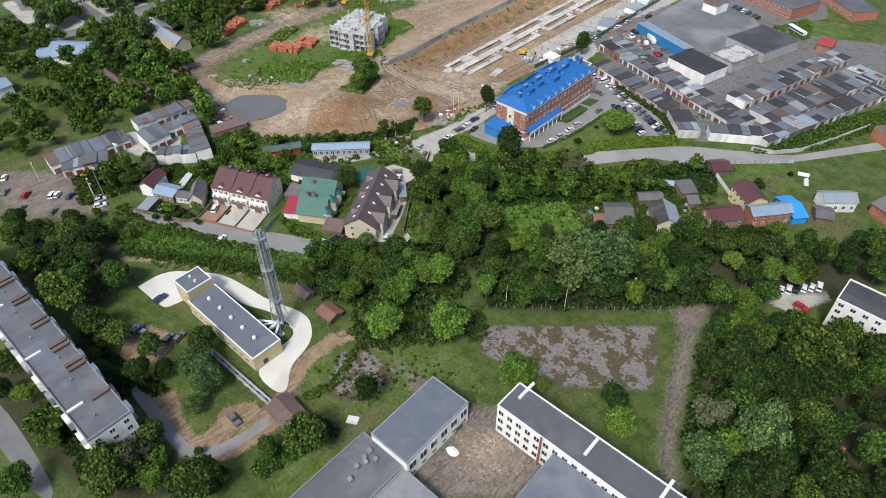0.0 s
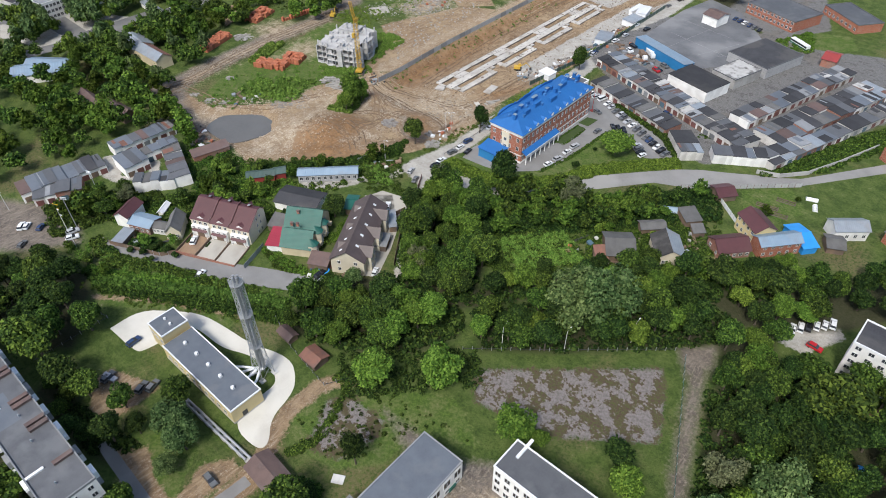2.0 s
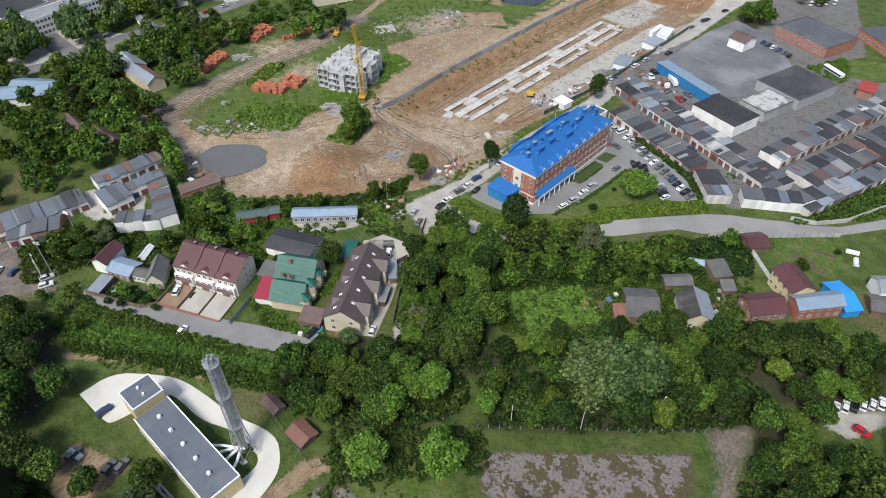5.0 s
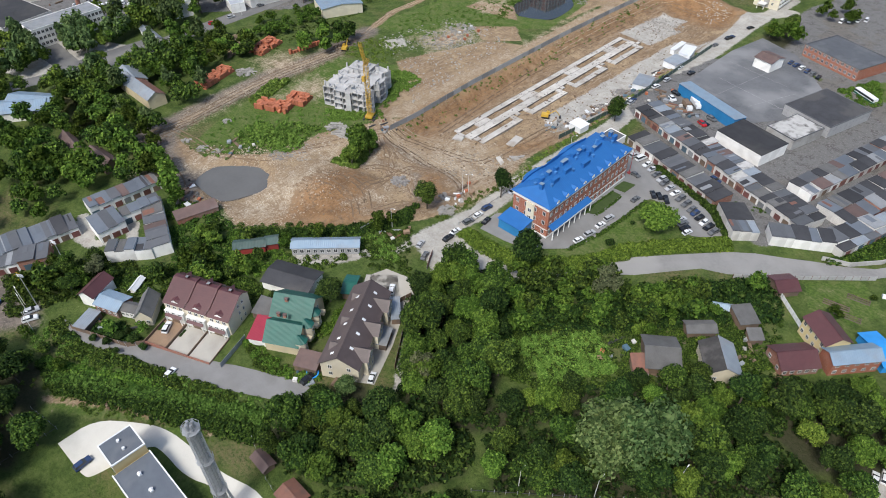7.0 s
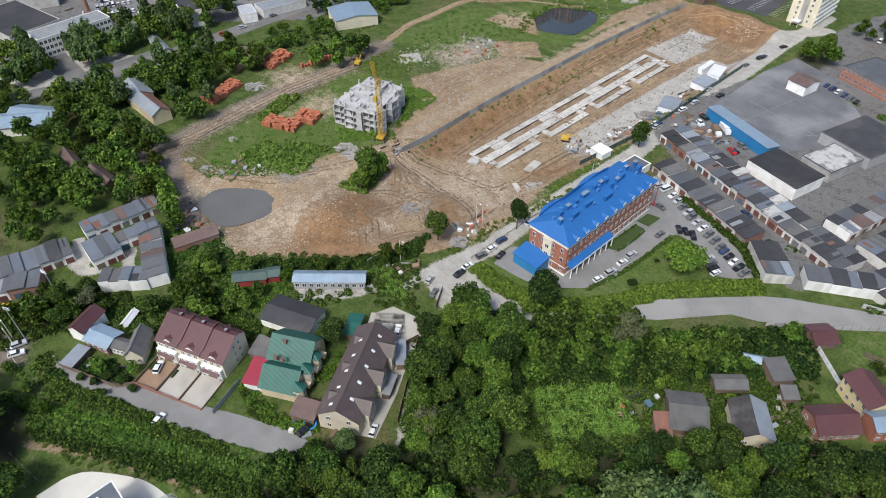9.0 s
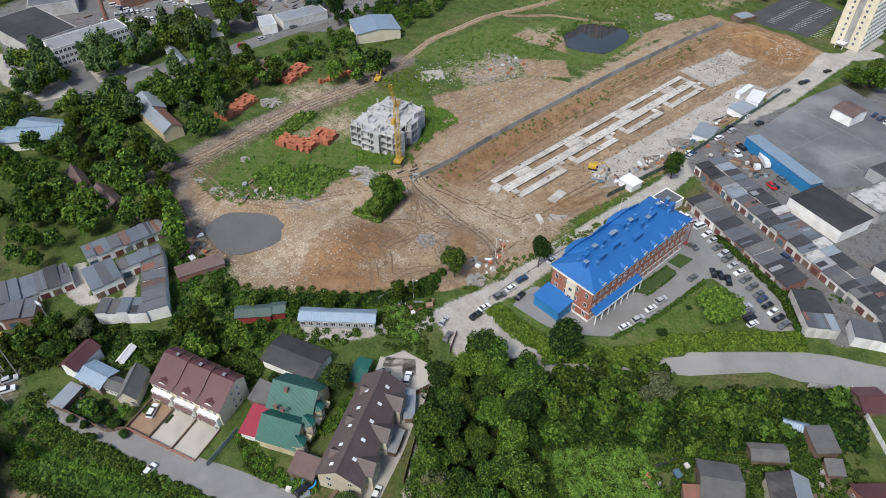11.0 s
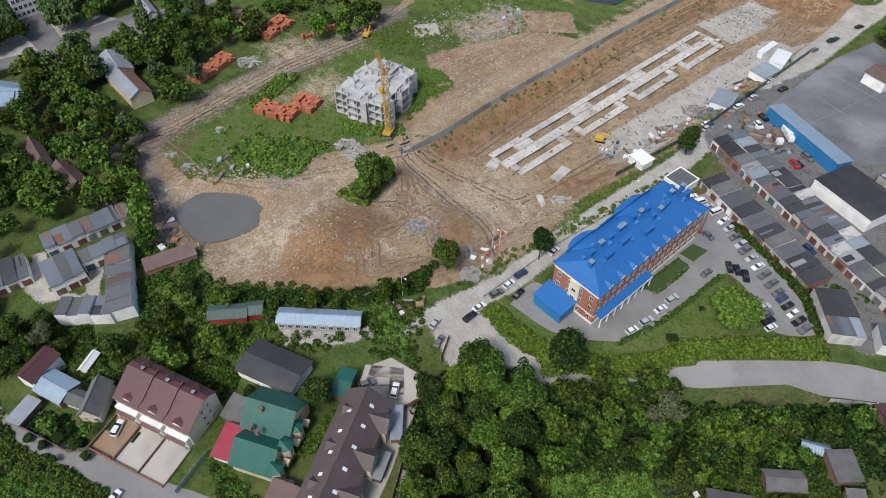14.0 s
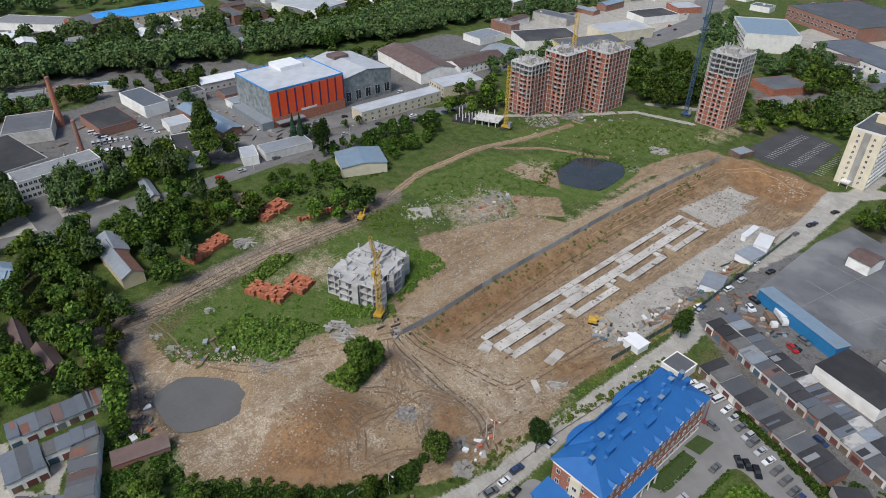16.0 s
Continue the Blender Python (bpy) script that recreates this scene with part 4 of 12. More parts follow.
def plant_kinds():
    # unit trees: crown radius 4 m, height about 10 m
    for i in range(5):
        KINDS["broad", i] = (trunk_mesh(9, 0.28, i), crown_mesh("crown", 10 + i, 4.1, 3.9, 5.7, 16 + i, 1700, 0.33, "leaf"))
        KINDS["light", i] = (trunk_mesh(9, 0.25, i), crown_mesh("crown", 30 + i, 4.1, 3.7, 5.3, 17, 1700, 0.33, "leaf_light"))
        KINDS["dark", i] = (trunk_mesh(9, 0.3, i), crown_mesh("crown", 50 + i, 4.0, 4.2, 5.8, 15 + i, 1700, 0.33, "leaf_dark"))
    for i in range(3):
        KINDS["silver", i] = (trunk_mesh(9, 0.3, i), crown_mesh("crown", 70 + i, 4.2, 4.0, 6.0, 22, 2200, 0.27, "leaf_silver", 0.72))
        KINDS["tall", i] = (trunk_mesh(15, 0.3, i), crown_mesh("crown", 80 + i, 3.2, 7.0, 8.6, 22, 1700, 0.36, "leaf", 0.7))
        KINDS["dry", i] = (trunk_mesh(11, 0.22, i, 9), crown_mesh("crown", 90 + i, 3.6, 4.6, 6.2, 14, 1000, 0.3, "leaf_dry", 0.8, core=0.4))
    for i in range(2):
        KINDS["fir", i] = (trunk_mesh(9, 0.2, i, 0), fir_mesh(i))


def fir_mesh(seed):
    rs = np.random.RandomState(seed)
    g = Geo()
    for k in range(11):
        z0, r = 0.8 + k * 0.85, 2.0 * (1 - k / 11.5)
        n = 9
        for i in range(n):
            a = 2 * math.pi * (i + rs.rand() * 0.6) / n
            c, s = math.cos(a), math.sin(a)
            rr = r * rs.uniform(0.8, 1.15)
            g.add([(0, 0, z0 + 1.2), (rr * math.cos(a - 0.4), rr * math.sin(a - 0.4), z0 - 0.1), (1.12 * rr * c, 1.12 * rr * s, z0 - 0.35), (rr * math.cos(a + 0.4), rr * math.sin(a + 0.4), z0 - 0.1)], [(0, 1, 2, 3)])
    return g.mesh("crown", M["needle"])


TREE_LABEL = {"broad": "leafy green deciduous tree with a rounded crown", "light": "bright green young deciduous tree with a full crown", "dark": "dark green deciduous tree with a dense crown",
              "silver": "silvery grey-green willow with a broad soft crown", "tall": "tall slender green poplar", "dry": "thin greyish-brown tree with sparse leaves", "fir": "small dark conical conifer"}
TREE_RND = random.Random(7)


def tree(x, y, r, kind="broad", tall=1.0):
    i = TREE_RND.randrange(max(k[1] for k in KINDS if k[0] == kind) + 1)
    unit = 3.2 if kind == "tall" else 2.0 if kind == "fir" else 4.0
    s = r / unit
    m = pose(x, y, level(x, y), 0, 0, TREE_RND.uniform(0, 360)) @ Matrix.Diagonal((s * TREE_RND.uniform(0.92, 1.08), s * TREE_RND.uniform(0.92, 1.08), s * tall * TREE_RND.uniform(0.9, 1.12), 1))
    trunk, crown = KINDS[kind, i]
    t = thing("tree", TREE_LABEL[kind], "tree", m)
    part("trunk", trunk, None, t)
    part("crown", crown, None, t)
    return t


def grove(pts, spacing, r0, r1, kinds, seed):
    """Trees at uneven steps over an area."""
    rnd = random.Random(seed)
    xs, ys = [p[0] for p in pts], [p[1] for p in pts]
    x = min(xs)
    row = 0
    while x < max(xs):
        y = min(ys) + (row % 2) * spacing / 2
        while y < max(ys):
            px, py = x + rnd.uniform(-0.32, 0.32) * spacing, y + rnd.uniform(-0.32, 0.32) * spacing
            r = rnd.uniform(r0, r1)
            k = rnd.choice(kinds)
            y += spacing
            if edge_distance(pts, px, py) > -0.5 or not clear_of_buildings(px, py, 1.5):
                continue
            tree(px, py, r, k, rnd.uniform(0.9, 1.15))
        x += spacing * 0.87
        row += 1


def far_grove(pts, spacing, r0, r1, kinds, seed):
    """Trees farther off, joined by kind."""
    for k, material in (("broad", "leaf_light"), ("dark", "leaf"), ("light", "leaf_light"), ("tall", "leaf_far")):
        share = kinds.count(k) / len(kinds)
        if share:
            area = abs(sum(pts[i][0] * pts[(i + 1) % len(pts)][1] - pts[(i + 1) % len(pts)][0] * pts[i][1] for i in range(len(pts)))) / 2
            far_wood(pts, max(1, round(share * 1.3 * area / spacing ** 2)), r0, r1, material, seed * 10 + len(k), 1.3 if k == "tall" else 1.0, 10, 170)


def undergrowth(name, pts, n, r0, r1, material, label, seed, width=0.0, per=62, category="bushes"):
    """A thicket: many low leafy clumps in one mesh, over an area or along a line."""
    rs, rnd = np.random.RandomState(seed), random.Random(seed)
    xs, ys = [p[0] for p in pts], [p[1] for p in pts]
    spots = []
    tries = 0
    while len(spots) < n and tries < n * 40:
        tries += 1
        if width:
            i = rnd.randrange(len(pts) - 1)
            lens = [math.hypot(b[0] - a[0], b[1] - a[1]) for a, b in zip(pts, pts[1:])]
            i = rnd.choices(range(len(lens)), lens)[0]
            k, o = rnd.random(), rnd.uniform(-0.5, 0.5) * width
            a, b = pts[i], pts[i + 1]
            dx, dy = (b[0] - a[0]) / lens[i], (b[1] - a[1]) / lens[i]
            spots.append((a[0] + dx * k * lens[i] - dy * o, a[1] + dy * k * lens[i] + dx * o))
        else:
            p = (rnd.uniform(min(xs), max(xs)), rnd.uniform(min(ys), max(ys)))
            if edge_distance(pts, *p) < 0:
                spots.append(p)
    keep = clear_of_buildings([p[0] for p in spots], [p[1] for p in spots], 0.3)
    spots = [p for p, k in zip(spots, keep) if k or name == "hedge"]
    V, Fc = [], []
    zs = height(np.array([s[0] for s in spots]), np.array([s[1] for s in spots]))
    for (x, y), z in zip(spots, zs):
        r = rnd.uniform(r0, r1)
        d = rs.randn(per, 3)
        d[:, 2] = np.abs(d[:, 2])
        d /= np.linalg.norm(d, axis=1)[:, None]
        c = np.array((x, y, z)) + d * r * np.array((1, 1, rnd.uniform(0.7, 1.1))) * rs.uniform(0.7, 1.1, (per, 1))
        nr = d + 0.5 * rs.randn(per, 3)
        u = np.cross(nr, rs.randn(per, 3))
        u /= np.linalg.norm(u, axis=1)[:, None]
        w = np.cross(nr, u)
        w /= np.linalg.norm(w, axis=1)[:, None]
        s = r * 0.25 * rs.uniform(0.6, 1.3, (per, 1))
        q = np.stack([c - u * s - w * s * 0.6, c + u * s - w * s * 0.7, c + u * s * 0.2 + w * s], 1)
        base = len(V)
        V += q.reshape(-1, 3).tolist()
        Fc += [(base + 3 * i, base + 3 * i + 1, base + 3 * i + 2) for i in range(per)]
    g = Geo()
    g.v, g.f = [tuple(p) for p in V], Fc
    lone(name, g, material, label, category, "stuff")


# ---- cars ----
CARS = {}


def car_proto(colour, style):
    L, W, H = {"saloon": (4.4, 1.76, 1.45), "hatch": (4.0, 1.72, 1.5), "suv": (4.6, 1.85, 1.72), "van": (5.2, 1.95, 2.2)}[style]
    label = {"saloon": "parked %s saloon car", "hatch": "parked %s hatchback car", "suv": "parked %s estate car with a tall body", "van": "parked %s delivery van"}[style] % colour
    t = thing("car", label, "car", pose(0, 0, 0), "parked cars")
    a, w = L / 2, W / 2
    side = {"saloon": [(-a, 0.35), (-a, 0.9), (-a * 0.62, 0.98), (a * 0.42, 0.98), (a * 0.93, 0.82), (a, 0.6), (a, 0.35)],
            "hatch": [(-a, 0.35), (-a, 0.95), (-a * 0.8, 1.0), (a * 0.5, 0.98), (a * 0.93, 0.85), (a, 0.6), (a, 0.35)],
            "suv": [(-a, 0.4), (-a, 1.05), (-a * 0.9, 1.1), (a * 0.45, 1.1), (a * 0.95, 0.98), (a, 0.7), (a, 0.4)],
            "van": [(-a, 0.4), (-a, 1.2), (-a * 0.98, 1.25), (a * 0.62, 1.25), (a * 0.95, 1.0), (a, 0.7), (a, 0.4)]}[style]
    roof = {"saloon": (-a * 0.42, a * 0.12, -a * 0.72, a * 0.45), "hatch": (-a * 0.72, a * 0.1, -a * 0.93, a * 0.5), "suv": (-a * 0.78, a * 0.1, -a * 0.94, a * 0.46), "van": (-a * 0.97, a * 0.36, -a * 0.99, a * 0.66)}[style]

    def extrude(profile, w0, w1, zb):
        n = len(profile)
        g = Geo()
        wid = [w0 if z <= zb else w1 for _, z in profile]
        g.add([(x, -q, z) for (x, z), q in zip(profile, wid)] + [(x, q, z) for (x, z), q in zip(profile, wid)],
              [tuple(range(n)), tuple(range(n, 2 * n))[::-1]] + [((i + 1) % n, i, n + i, n + (i + 1) % n) for i in range(n)])
        return g

    part("body", extrude(side, w, w * 0.94, 0.7), "car_" + colour, t)
    z0 = side[3][1]
    r0, r1, b0, b1 = roof
    part("cabin_glass", extrude([(b0, z0 - 0.02), (r0 - 0.03, H - 0.09), (r1 + 0.03, H - 0.09), (b1, z0 - 0.02)], w * 0.9, w * 0.76, z0), "pane", t, "tinted car glass")
    part("roof", extrude([(r0, H - 0.1), (r0 + 0.06, H), (r1 - 0.06, H), (r1, H - 0.1)], w * 0.77, w * 0.72, H - 0.05), "car_" + colour, t)
    wheel = Geo().bar((0, -0.11, 0), (0, 0.11, 0), 0.32, 10).mesh("wheel", M["rubber"])
    for x in (-a * 0.6, a * 0.62):
        for y in (-w + 0.12, w - 0.12):
            part("wheel", wheel, None, t, "", pose(x, y, 0.32))
    return t


def car(x, y, heading, colour="white", style="saloon"):
    m = pose(x, y, level(x, y) + 0.07, 0, 0, heading)
    if (colour, style) in CARS:
        return copy_thing(CARS[colour, style], m)
    t = car_proto(colour, style)
    t.matrix_basis = m
    CARS[colour, style] = t
    return t


def car_line(spots, seed=0, colours=("white", "black", "silver", "grey", "blue", "white", "black", "white", "silver", "grey", "red"), styles=("saloon", "suv", "hatch", "suv")):
    rnd = random.Random(seed)
    for x, y, a in spots:
        car(x, y, a + rnd.uniform(-4, 4), rnd.choice(colours), rnd.choice(styles))


def far_wood(pts, n, r0, r1, material, seed, tall=1.0, n_lobes=9, leaves=115):
    """A distant belt of trees, joined."""
    rnd = random.Random(seed)
    xs, ys = [p[0] for p in pts], [p[1] for p in pts]
    protos = []
    for k in range(4):
        me = crown_mesh("proto", 200 + k + leaves, 1.0, 1.15, 1.25, n_lobes, leaves, 0.205 if leaves < 150 else 0.165, material)
        protos.append(([v.co[:] for v in me.vertices], [tuple(p.vertices) for p in me.polygons]))
        bpy.data.meshes.remove(me)
    V, Fc = [], []
    spots = [(rnd.uniform(min(xs), max(xs)), rnd.uniform(min(ys), max(ys))) for _ in range(30 * n)]
    X, Y = np.array([p[0] for p in spots]), np.array([p[1] for p in spots])
    inside = edge_distance(pts, X, Y) < 0
    spots = [p for p, k in zip(spots, inside) if k][:n]
    keep = clear_of_buildings([p[0] for p in spots], [p[1] for p in spots], 2.0) if spots else []
    for (x, y), k in zip(spots, keep):
        if not k:
            continue
        v, f = rnd.choice(protos)
        r, a = rnd.uniform(r0, r1), rnd.uniform(0, 6.28)
        c, s, q = math.cos(a) * r, math.sin(a) * r, r * tall * rnd.uniform(0.9, 1.25)
        base = len(V)
        V += [(x + p[0] * c - p[1] * s, y + p[0] * s + p[1] * c, p[2] * q) for p in v]
        Fc += [tuple(i + base for i in k) for k in f]
    g = Geo()
    g.v, g.f = V, Fc
    lone("wood", g, material, "distant belt of dense green woodland", "trees", "stuff")


# ---- single buildings and machines ----
def chimney_box(parent, name, x, y, z0, w, d, h, material, cap=None):
    q = part(name, Geo().box(x - w / 2, x + w / 2, y - d / 2, y + d / 2, z0, z0 + h), material, parent)
    part("cap", Geo().box(x - w / 2 - 0.12, x + w / 2 + 0.12, y - d / 2 - 0.12, y + d / 2 + 0.12, z0 + h, z0 + h + 0.12), cap or material, q)


def office_building(x, y, ang, L, W, eave, ridge):
    """Three brick storeys under a blue hipped roof with dormers."""
    t = thing("office_building", "orange brick office building with a bright blue hipped metal roof", "building", pose(x, y, level(x, y), 0, 0, ang))
    a, b, o = L / 2, W / 2, 0.7
    part("wall", Geo().box(-a, a, -b, b, -0.6, eave - 0.5), "brick", t)
    g = Geo()
    for z0, z1, e in ((-0.5, 0.9, 0.12), (3.5, 3.8, 0.08), (eave - 1.6, eave - 0.5, 0.1)):
        g.box(-a - e, a + e, -b - e, b + e, z0, z1)
    part("band", g, "white", t, "white plaster bands")
    part("cornice", Geo().box(-a - 0.5, a + 0.5, -b - 0.5, b + 0.5, eave - 0.5, eave - 0.05), "white", t, "white cornice")
    P1 = [(-a - o, -b - o, eave), (a + o, -b - o, eave), (a + o, b + o, eave), (-a - o, b + o, eave)]
    r0, r1 = (-a + b * 0.8, 0, ridge), (a - b * 0.8, 0, ridge)
    for q in ([P1[0], P1[1], r1, r0], [P1[2], P1[3], r0, r1], [P1[1], P1[2], r1], [P1[3], P1[0], r0]):
        part("roof_slope", Geo().sheet(q, 0.12), "blue_tin", t)
    slope = (ridge - eave) / (b + o)
    for i in range(9):
        u = -a + 4.5 + (L - 8) * i / 8.2
        z = eave + 0.1
        d = Geo().add([(u - 0.8, -b - 0.45, z), (u + 0.8, -b - 0.45, z), (u + 0.8, -b - 0.45, z + 0.75), (u, -b - 0.45, z + 1.35), (u - 0.8, -b - 0.45, z + 0.75),
                       (u - 0.8, -b - 0.1, z), (u + 0.8, -b - 0.1, z), (u + 0.8, -b - 0.1, z + 0.75), (u, -b - 0.1, z + 1.35), (u - 0.8, -b - 0.1, z + 0.75)],
                      [(0, 1, 2, 3, 4), (9, 8, 7, 6, 5), (0, 5, 6, 1), (1, 6, 7, 2), (4, 9, 5, 0)])
        q = part("dormer", d, "white", t, "white dormer front")
        rf = Geo()
        rf.sheet([(u - 0.9, -b - 0.35, z + 0.7), (u, -b - 0.35, z + 1.4), (u, -b + 2.2, z + 1.25), (u - 0.9, -b + 0.9, z + 0.65)], 0.07)
        rf.sheet([(u + 0.9, -b - 0.35, z + 0.7), (u, -b - 0.35, z + 1.4), (u, -b + 2.2, z + 1.25), (u + 0.9, -b + 0.9, z + 0.65)], 0.07)
        rf.box(u - 0.85, u - 0.75, -b - 0.3, -b + 0.9, z, z + 0.65).box(u + 0.75, u + 0.85, -b - 0.3, -b + 0.9, z, z + 0.65)
        part("dormer_roof", rf, "blue_tin", q)
        window(q, pose(u, -b - 0.5, z + 0.1), 0.7, 0.75)
    for i, (u, v, w) in enumerate(((-21, -0.5, 1.0), (-17.5, 2.2, 1.6), (-14.5, -1.6, 2.6), (-12.5, 2.8, 1.4), (-8.5, 2.6, 1.4), (-7, -1.2, 3.0), (-3, 3.0, 2.6), (2, -3.0, 3.4), (3, 3.4, 1.2), (6.5, 3.2, 1.2), (8.5, 2.6, 1.2),
                                  (7, -0.6, 1.2), (11, -0.4, 1.4), (12.8, -0.3, 1.4), (14.5, -0.2, 1.4), (20, 2, 1.2), (22, 3.4, 1.2), (23, -1.5, 1.8), (24.6, 1.2, 1.2))):
        z0 = ridge - slope * abs(v) - 0.6
        chimney_box(t, "vent", u, v, z0, w * 1.25, 1.2, 2.2, "blue_tin", "tin_blue" if i % 3 == 0 else "blue_tin")
    for side, n, fl in (("s", 17, 3), ("e", 4, 3), ("w", 4, 3)):
        face_windows(t, L, W, side, n, fl, 1.5, 3.9, 1.3, 1.8)
    # corner pavilion, porch and annexe
    part("stair_front", Geo().box(-a - 0.35, -a + 0.3, -1.7, 1.9, 0, eave - 1.8), "cream_pale", t, "pale stair tower front")
    for k in range(3):
        window(t, pose(0, 0, 0, 0, 0, -90) @ pose(-0.1, -a - 0.4, 1.6 + 3.2 * k), 1.5, 1.5)
    pl = L * 0.47
    x0 = -a + 0.4
    part("porch_roof", Geo().sheet([(x0, -b - 2.3, 4.5), (x0 + pl, -b - 2.3, 4.5), (x0 + pl, -b + 0.05, 5.6), (x0, -b + 0.05, 5.6)], 0.15), "blue_tin", t)
    part("porch_fascia", Geo().box(x0, x0 + pl, -b - 2.4, -b - 2.1, 3.8, 4.4), "white", t, "white porch beam")
    for i in range(8):
        u = x0 + 0.4 + (pl - 0.8) * i / 7
        part("column", Geo().bar((u, -b - 2.2, -0.3), (u, -b - 2.2, 3.8), 0.22, 8), "white", t, "white porch column")
    part("annexe", Geo().box(-a - 6.8, -a, -1.5, b + 0.6, -0.5, 4.2), "blue_paint", t, "blue sheet-clad annexe")
    part("annexe_roof", Geo().sheet([(-a - 7.2, -1.9, 4.3), (-a + 0.02, -1.9, 5.3), (-a + 0.02, b + 1.0, 5.3), (-a - 7.2, b + 1.0, 4.3)], 0.14), "blue_tin", t)
    for u, r in ((-13.5, 6.0), (8.5, 7.5)):
        arc = [(u + r * math.cos(math.pi * k / 12), b + 0.3 + 2.3 * math.sin(math.pi * k / 12)) for k in range(13)]
        part("bow", Geo().prism(arc, -0.5, eave - 0.1), "brick", t, "brick bow on the back wall")
        top = [(x, b + 0.2 + (y - b - 0.3) * 1.15) for x, y in arc]
        for p, q in zip(top, top[1:]):
            part("bow_roof", Geo().sheet([(*p, eave + 0.25), (*q, eave + 0.25), (u, b * 0.35, ridge - 0.6)], 0.1), "blue_tin", t)
    for k in range(14):
        u, v = -a + 5 + k * (L - 10) / 13, (2.6, -2.2, 4.4, 1.0)[k % 4]
        z0 = ridge - slope * abs(v) - 0.3
        part("roof_box", Geo().box(u - 0.45, u + 0.45, v - 0.35, v + 0.35, z0, z0 + 1.2).box(u - 0.55, u + 0.55, v - 0.45, v + 0.45, z0 + 1.2, z0 + 1.32), "blue_vent", t, "small pale blue roof box")
    for i in range(16):
        u = -a + 6 + i * (L - 14) / 15
        rise = 1.0 + 0.7 * abs(math.sin(i * math.pi / 5))
        part("parapet_block", Geo().box(u - 1.2, u + 1.2, b + 0.3, b + 0.6, eave - 0.4, eave + rise), "blue_tin", t)
    return t


def boiler_house(x, y, L, W, h, tx, ty, tl, tw, th):
    t = thing("boiler_house", "cream-panelled boiler house with a flat grey roof and taller end", "building", pose(x, y, 0))
    part("wall", Geo().box(-L / 2, L / 2, -W / 2, W / 2, -0.5, h), "yellow_panel", t)
    part("roof", Geo().box(-L / 2 + 0.2, L / 2 - 0.2, -W / 2 + 0.2, W / 2 - 0.2, h, h + 0.12), "felt_blue", t)
    g = Geo()
    for x0, x1, y0, y1 in ((-L / 2 - 0.1, L / 2 + 0.1, -W / 2 - 0.1, -W / 2 + 0.22), (-L / 2 - 0.1, L / 2 + 0.1, W / 2 - 0.22, W / 2 + 0.1), (L / 2 - 0.22, L / 2 + 0.1, -W / 2 + 0.22, W / 2 - 0.22)):
        g.box(x0, x1, y0, y1, h - 0.15, h + 0.32)
    part("parapet", g, "white_tin", t, "pale metal parapet flashing")
    dx, dy = tx - x, ty - y
    part("end_block", Geo().box(dx - tl / 2, dx + tl / 2, dy - tw / 2, dy + tw / 2, -0.5, th), "yellow_panel", t)
    part("end_roof", Geo().box(dx - tl / 2 + 0.2, dx + tl / 2 - 0.2, dy - tw / 2 + 0.2, dy + tw / 2 - 0.2, th, th + 0.1), "felt_blue", t)
    g = Geo()
    for x0, x1, y0, y1 in ((-0.1, tl + 0.1, -0.1, 0.22), (-0.1, tl + 0.1, tw - 0.22, tw + 0.1), (-0.1, 0.22, 0.22, tw - 0.22), (tl - 0.22, tl + 0.1, 0.22, tw - 0.22)):
        g.box(dx - tl / 2 + x0, dx - tl / 2 + x1, dy - tw / 2 + y0, dy - tw / 2 + y1, th - 0.15, th + 0.3)
    part("end_parapet", g, "white_tin", t)
    for i in range(5):
        u = -L / 2 + 4.5 + i * (L - 8) / 4.4
        q = part("roof_vent", Geo().box(u - 0.45, u + 0.45, -0.45, 0.45, h + 0.1, h + 0.6), "white_tin", t, "white roof fan housing")
        part("fan_cap", Geo().bar((u, 0, h + 0.6), (u, 0, h + 1.0), 0.42, 10).bar((u, 0, h + 1.0), (u, 0, h + 1.2), 0.55, 10, 0.2), "white_tin", q)
    for u in (-1.5, 1.5):
        part("roof_vent", Geo().bar((dx + u, dy, th + 0.1), (dx + u, dy, th + 0.8), 0.4, 10), "white_tin", t)
    part("door", Geo().box(L / 2 - 0.02, L / 2 + 0.06, -2.0, -0.4, 0, 2.4), "felt_dark", t, "dark steel service door")
    for i in range(10):
        u = -L / 2 + 3 + i * (L - 5) / 9.5
        window(t, pose(u, -W / 2 - 0.03, 1.6), 1.6, 1.6)
    for i in range(3):
        window(t, pose(dx - 2.6 + 2.6 * i, dy - tw / 2 - 0.03, 4.4), 1.5, 1.4)
    part("plinth", Geo().box(-L / 2 - 0.08, L / 2 + 0.08, -W / 2 - 0.08, W / 2 + 0.08, -0.5, 0.5), "concrete", t)
    return t


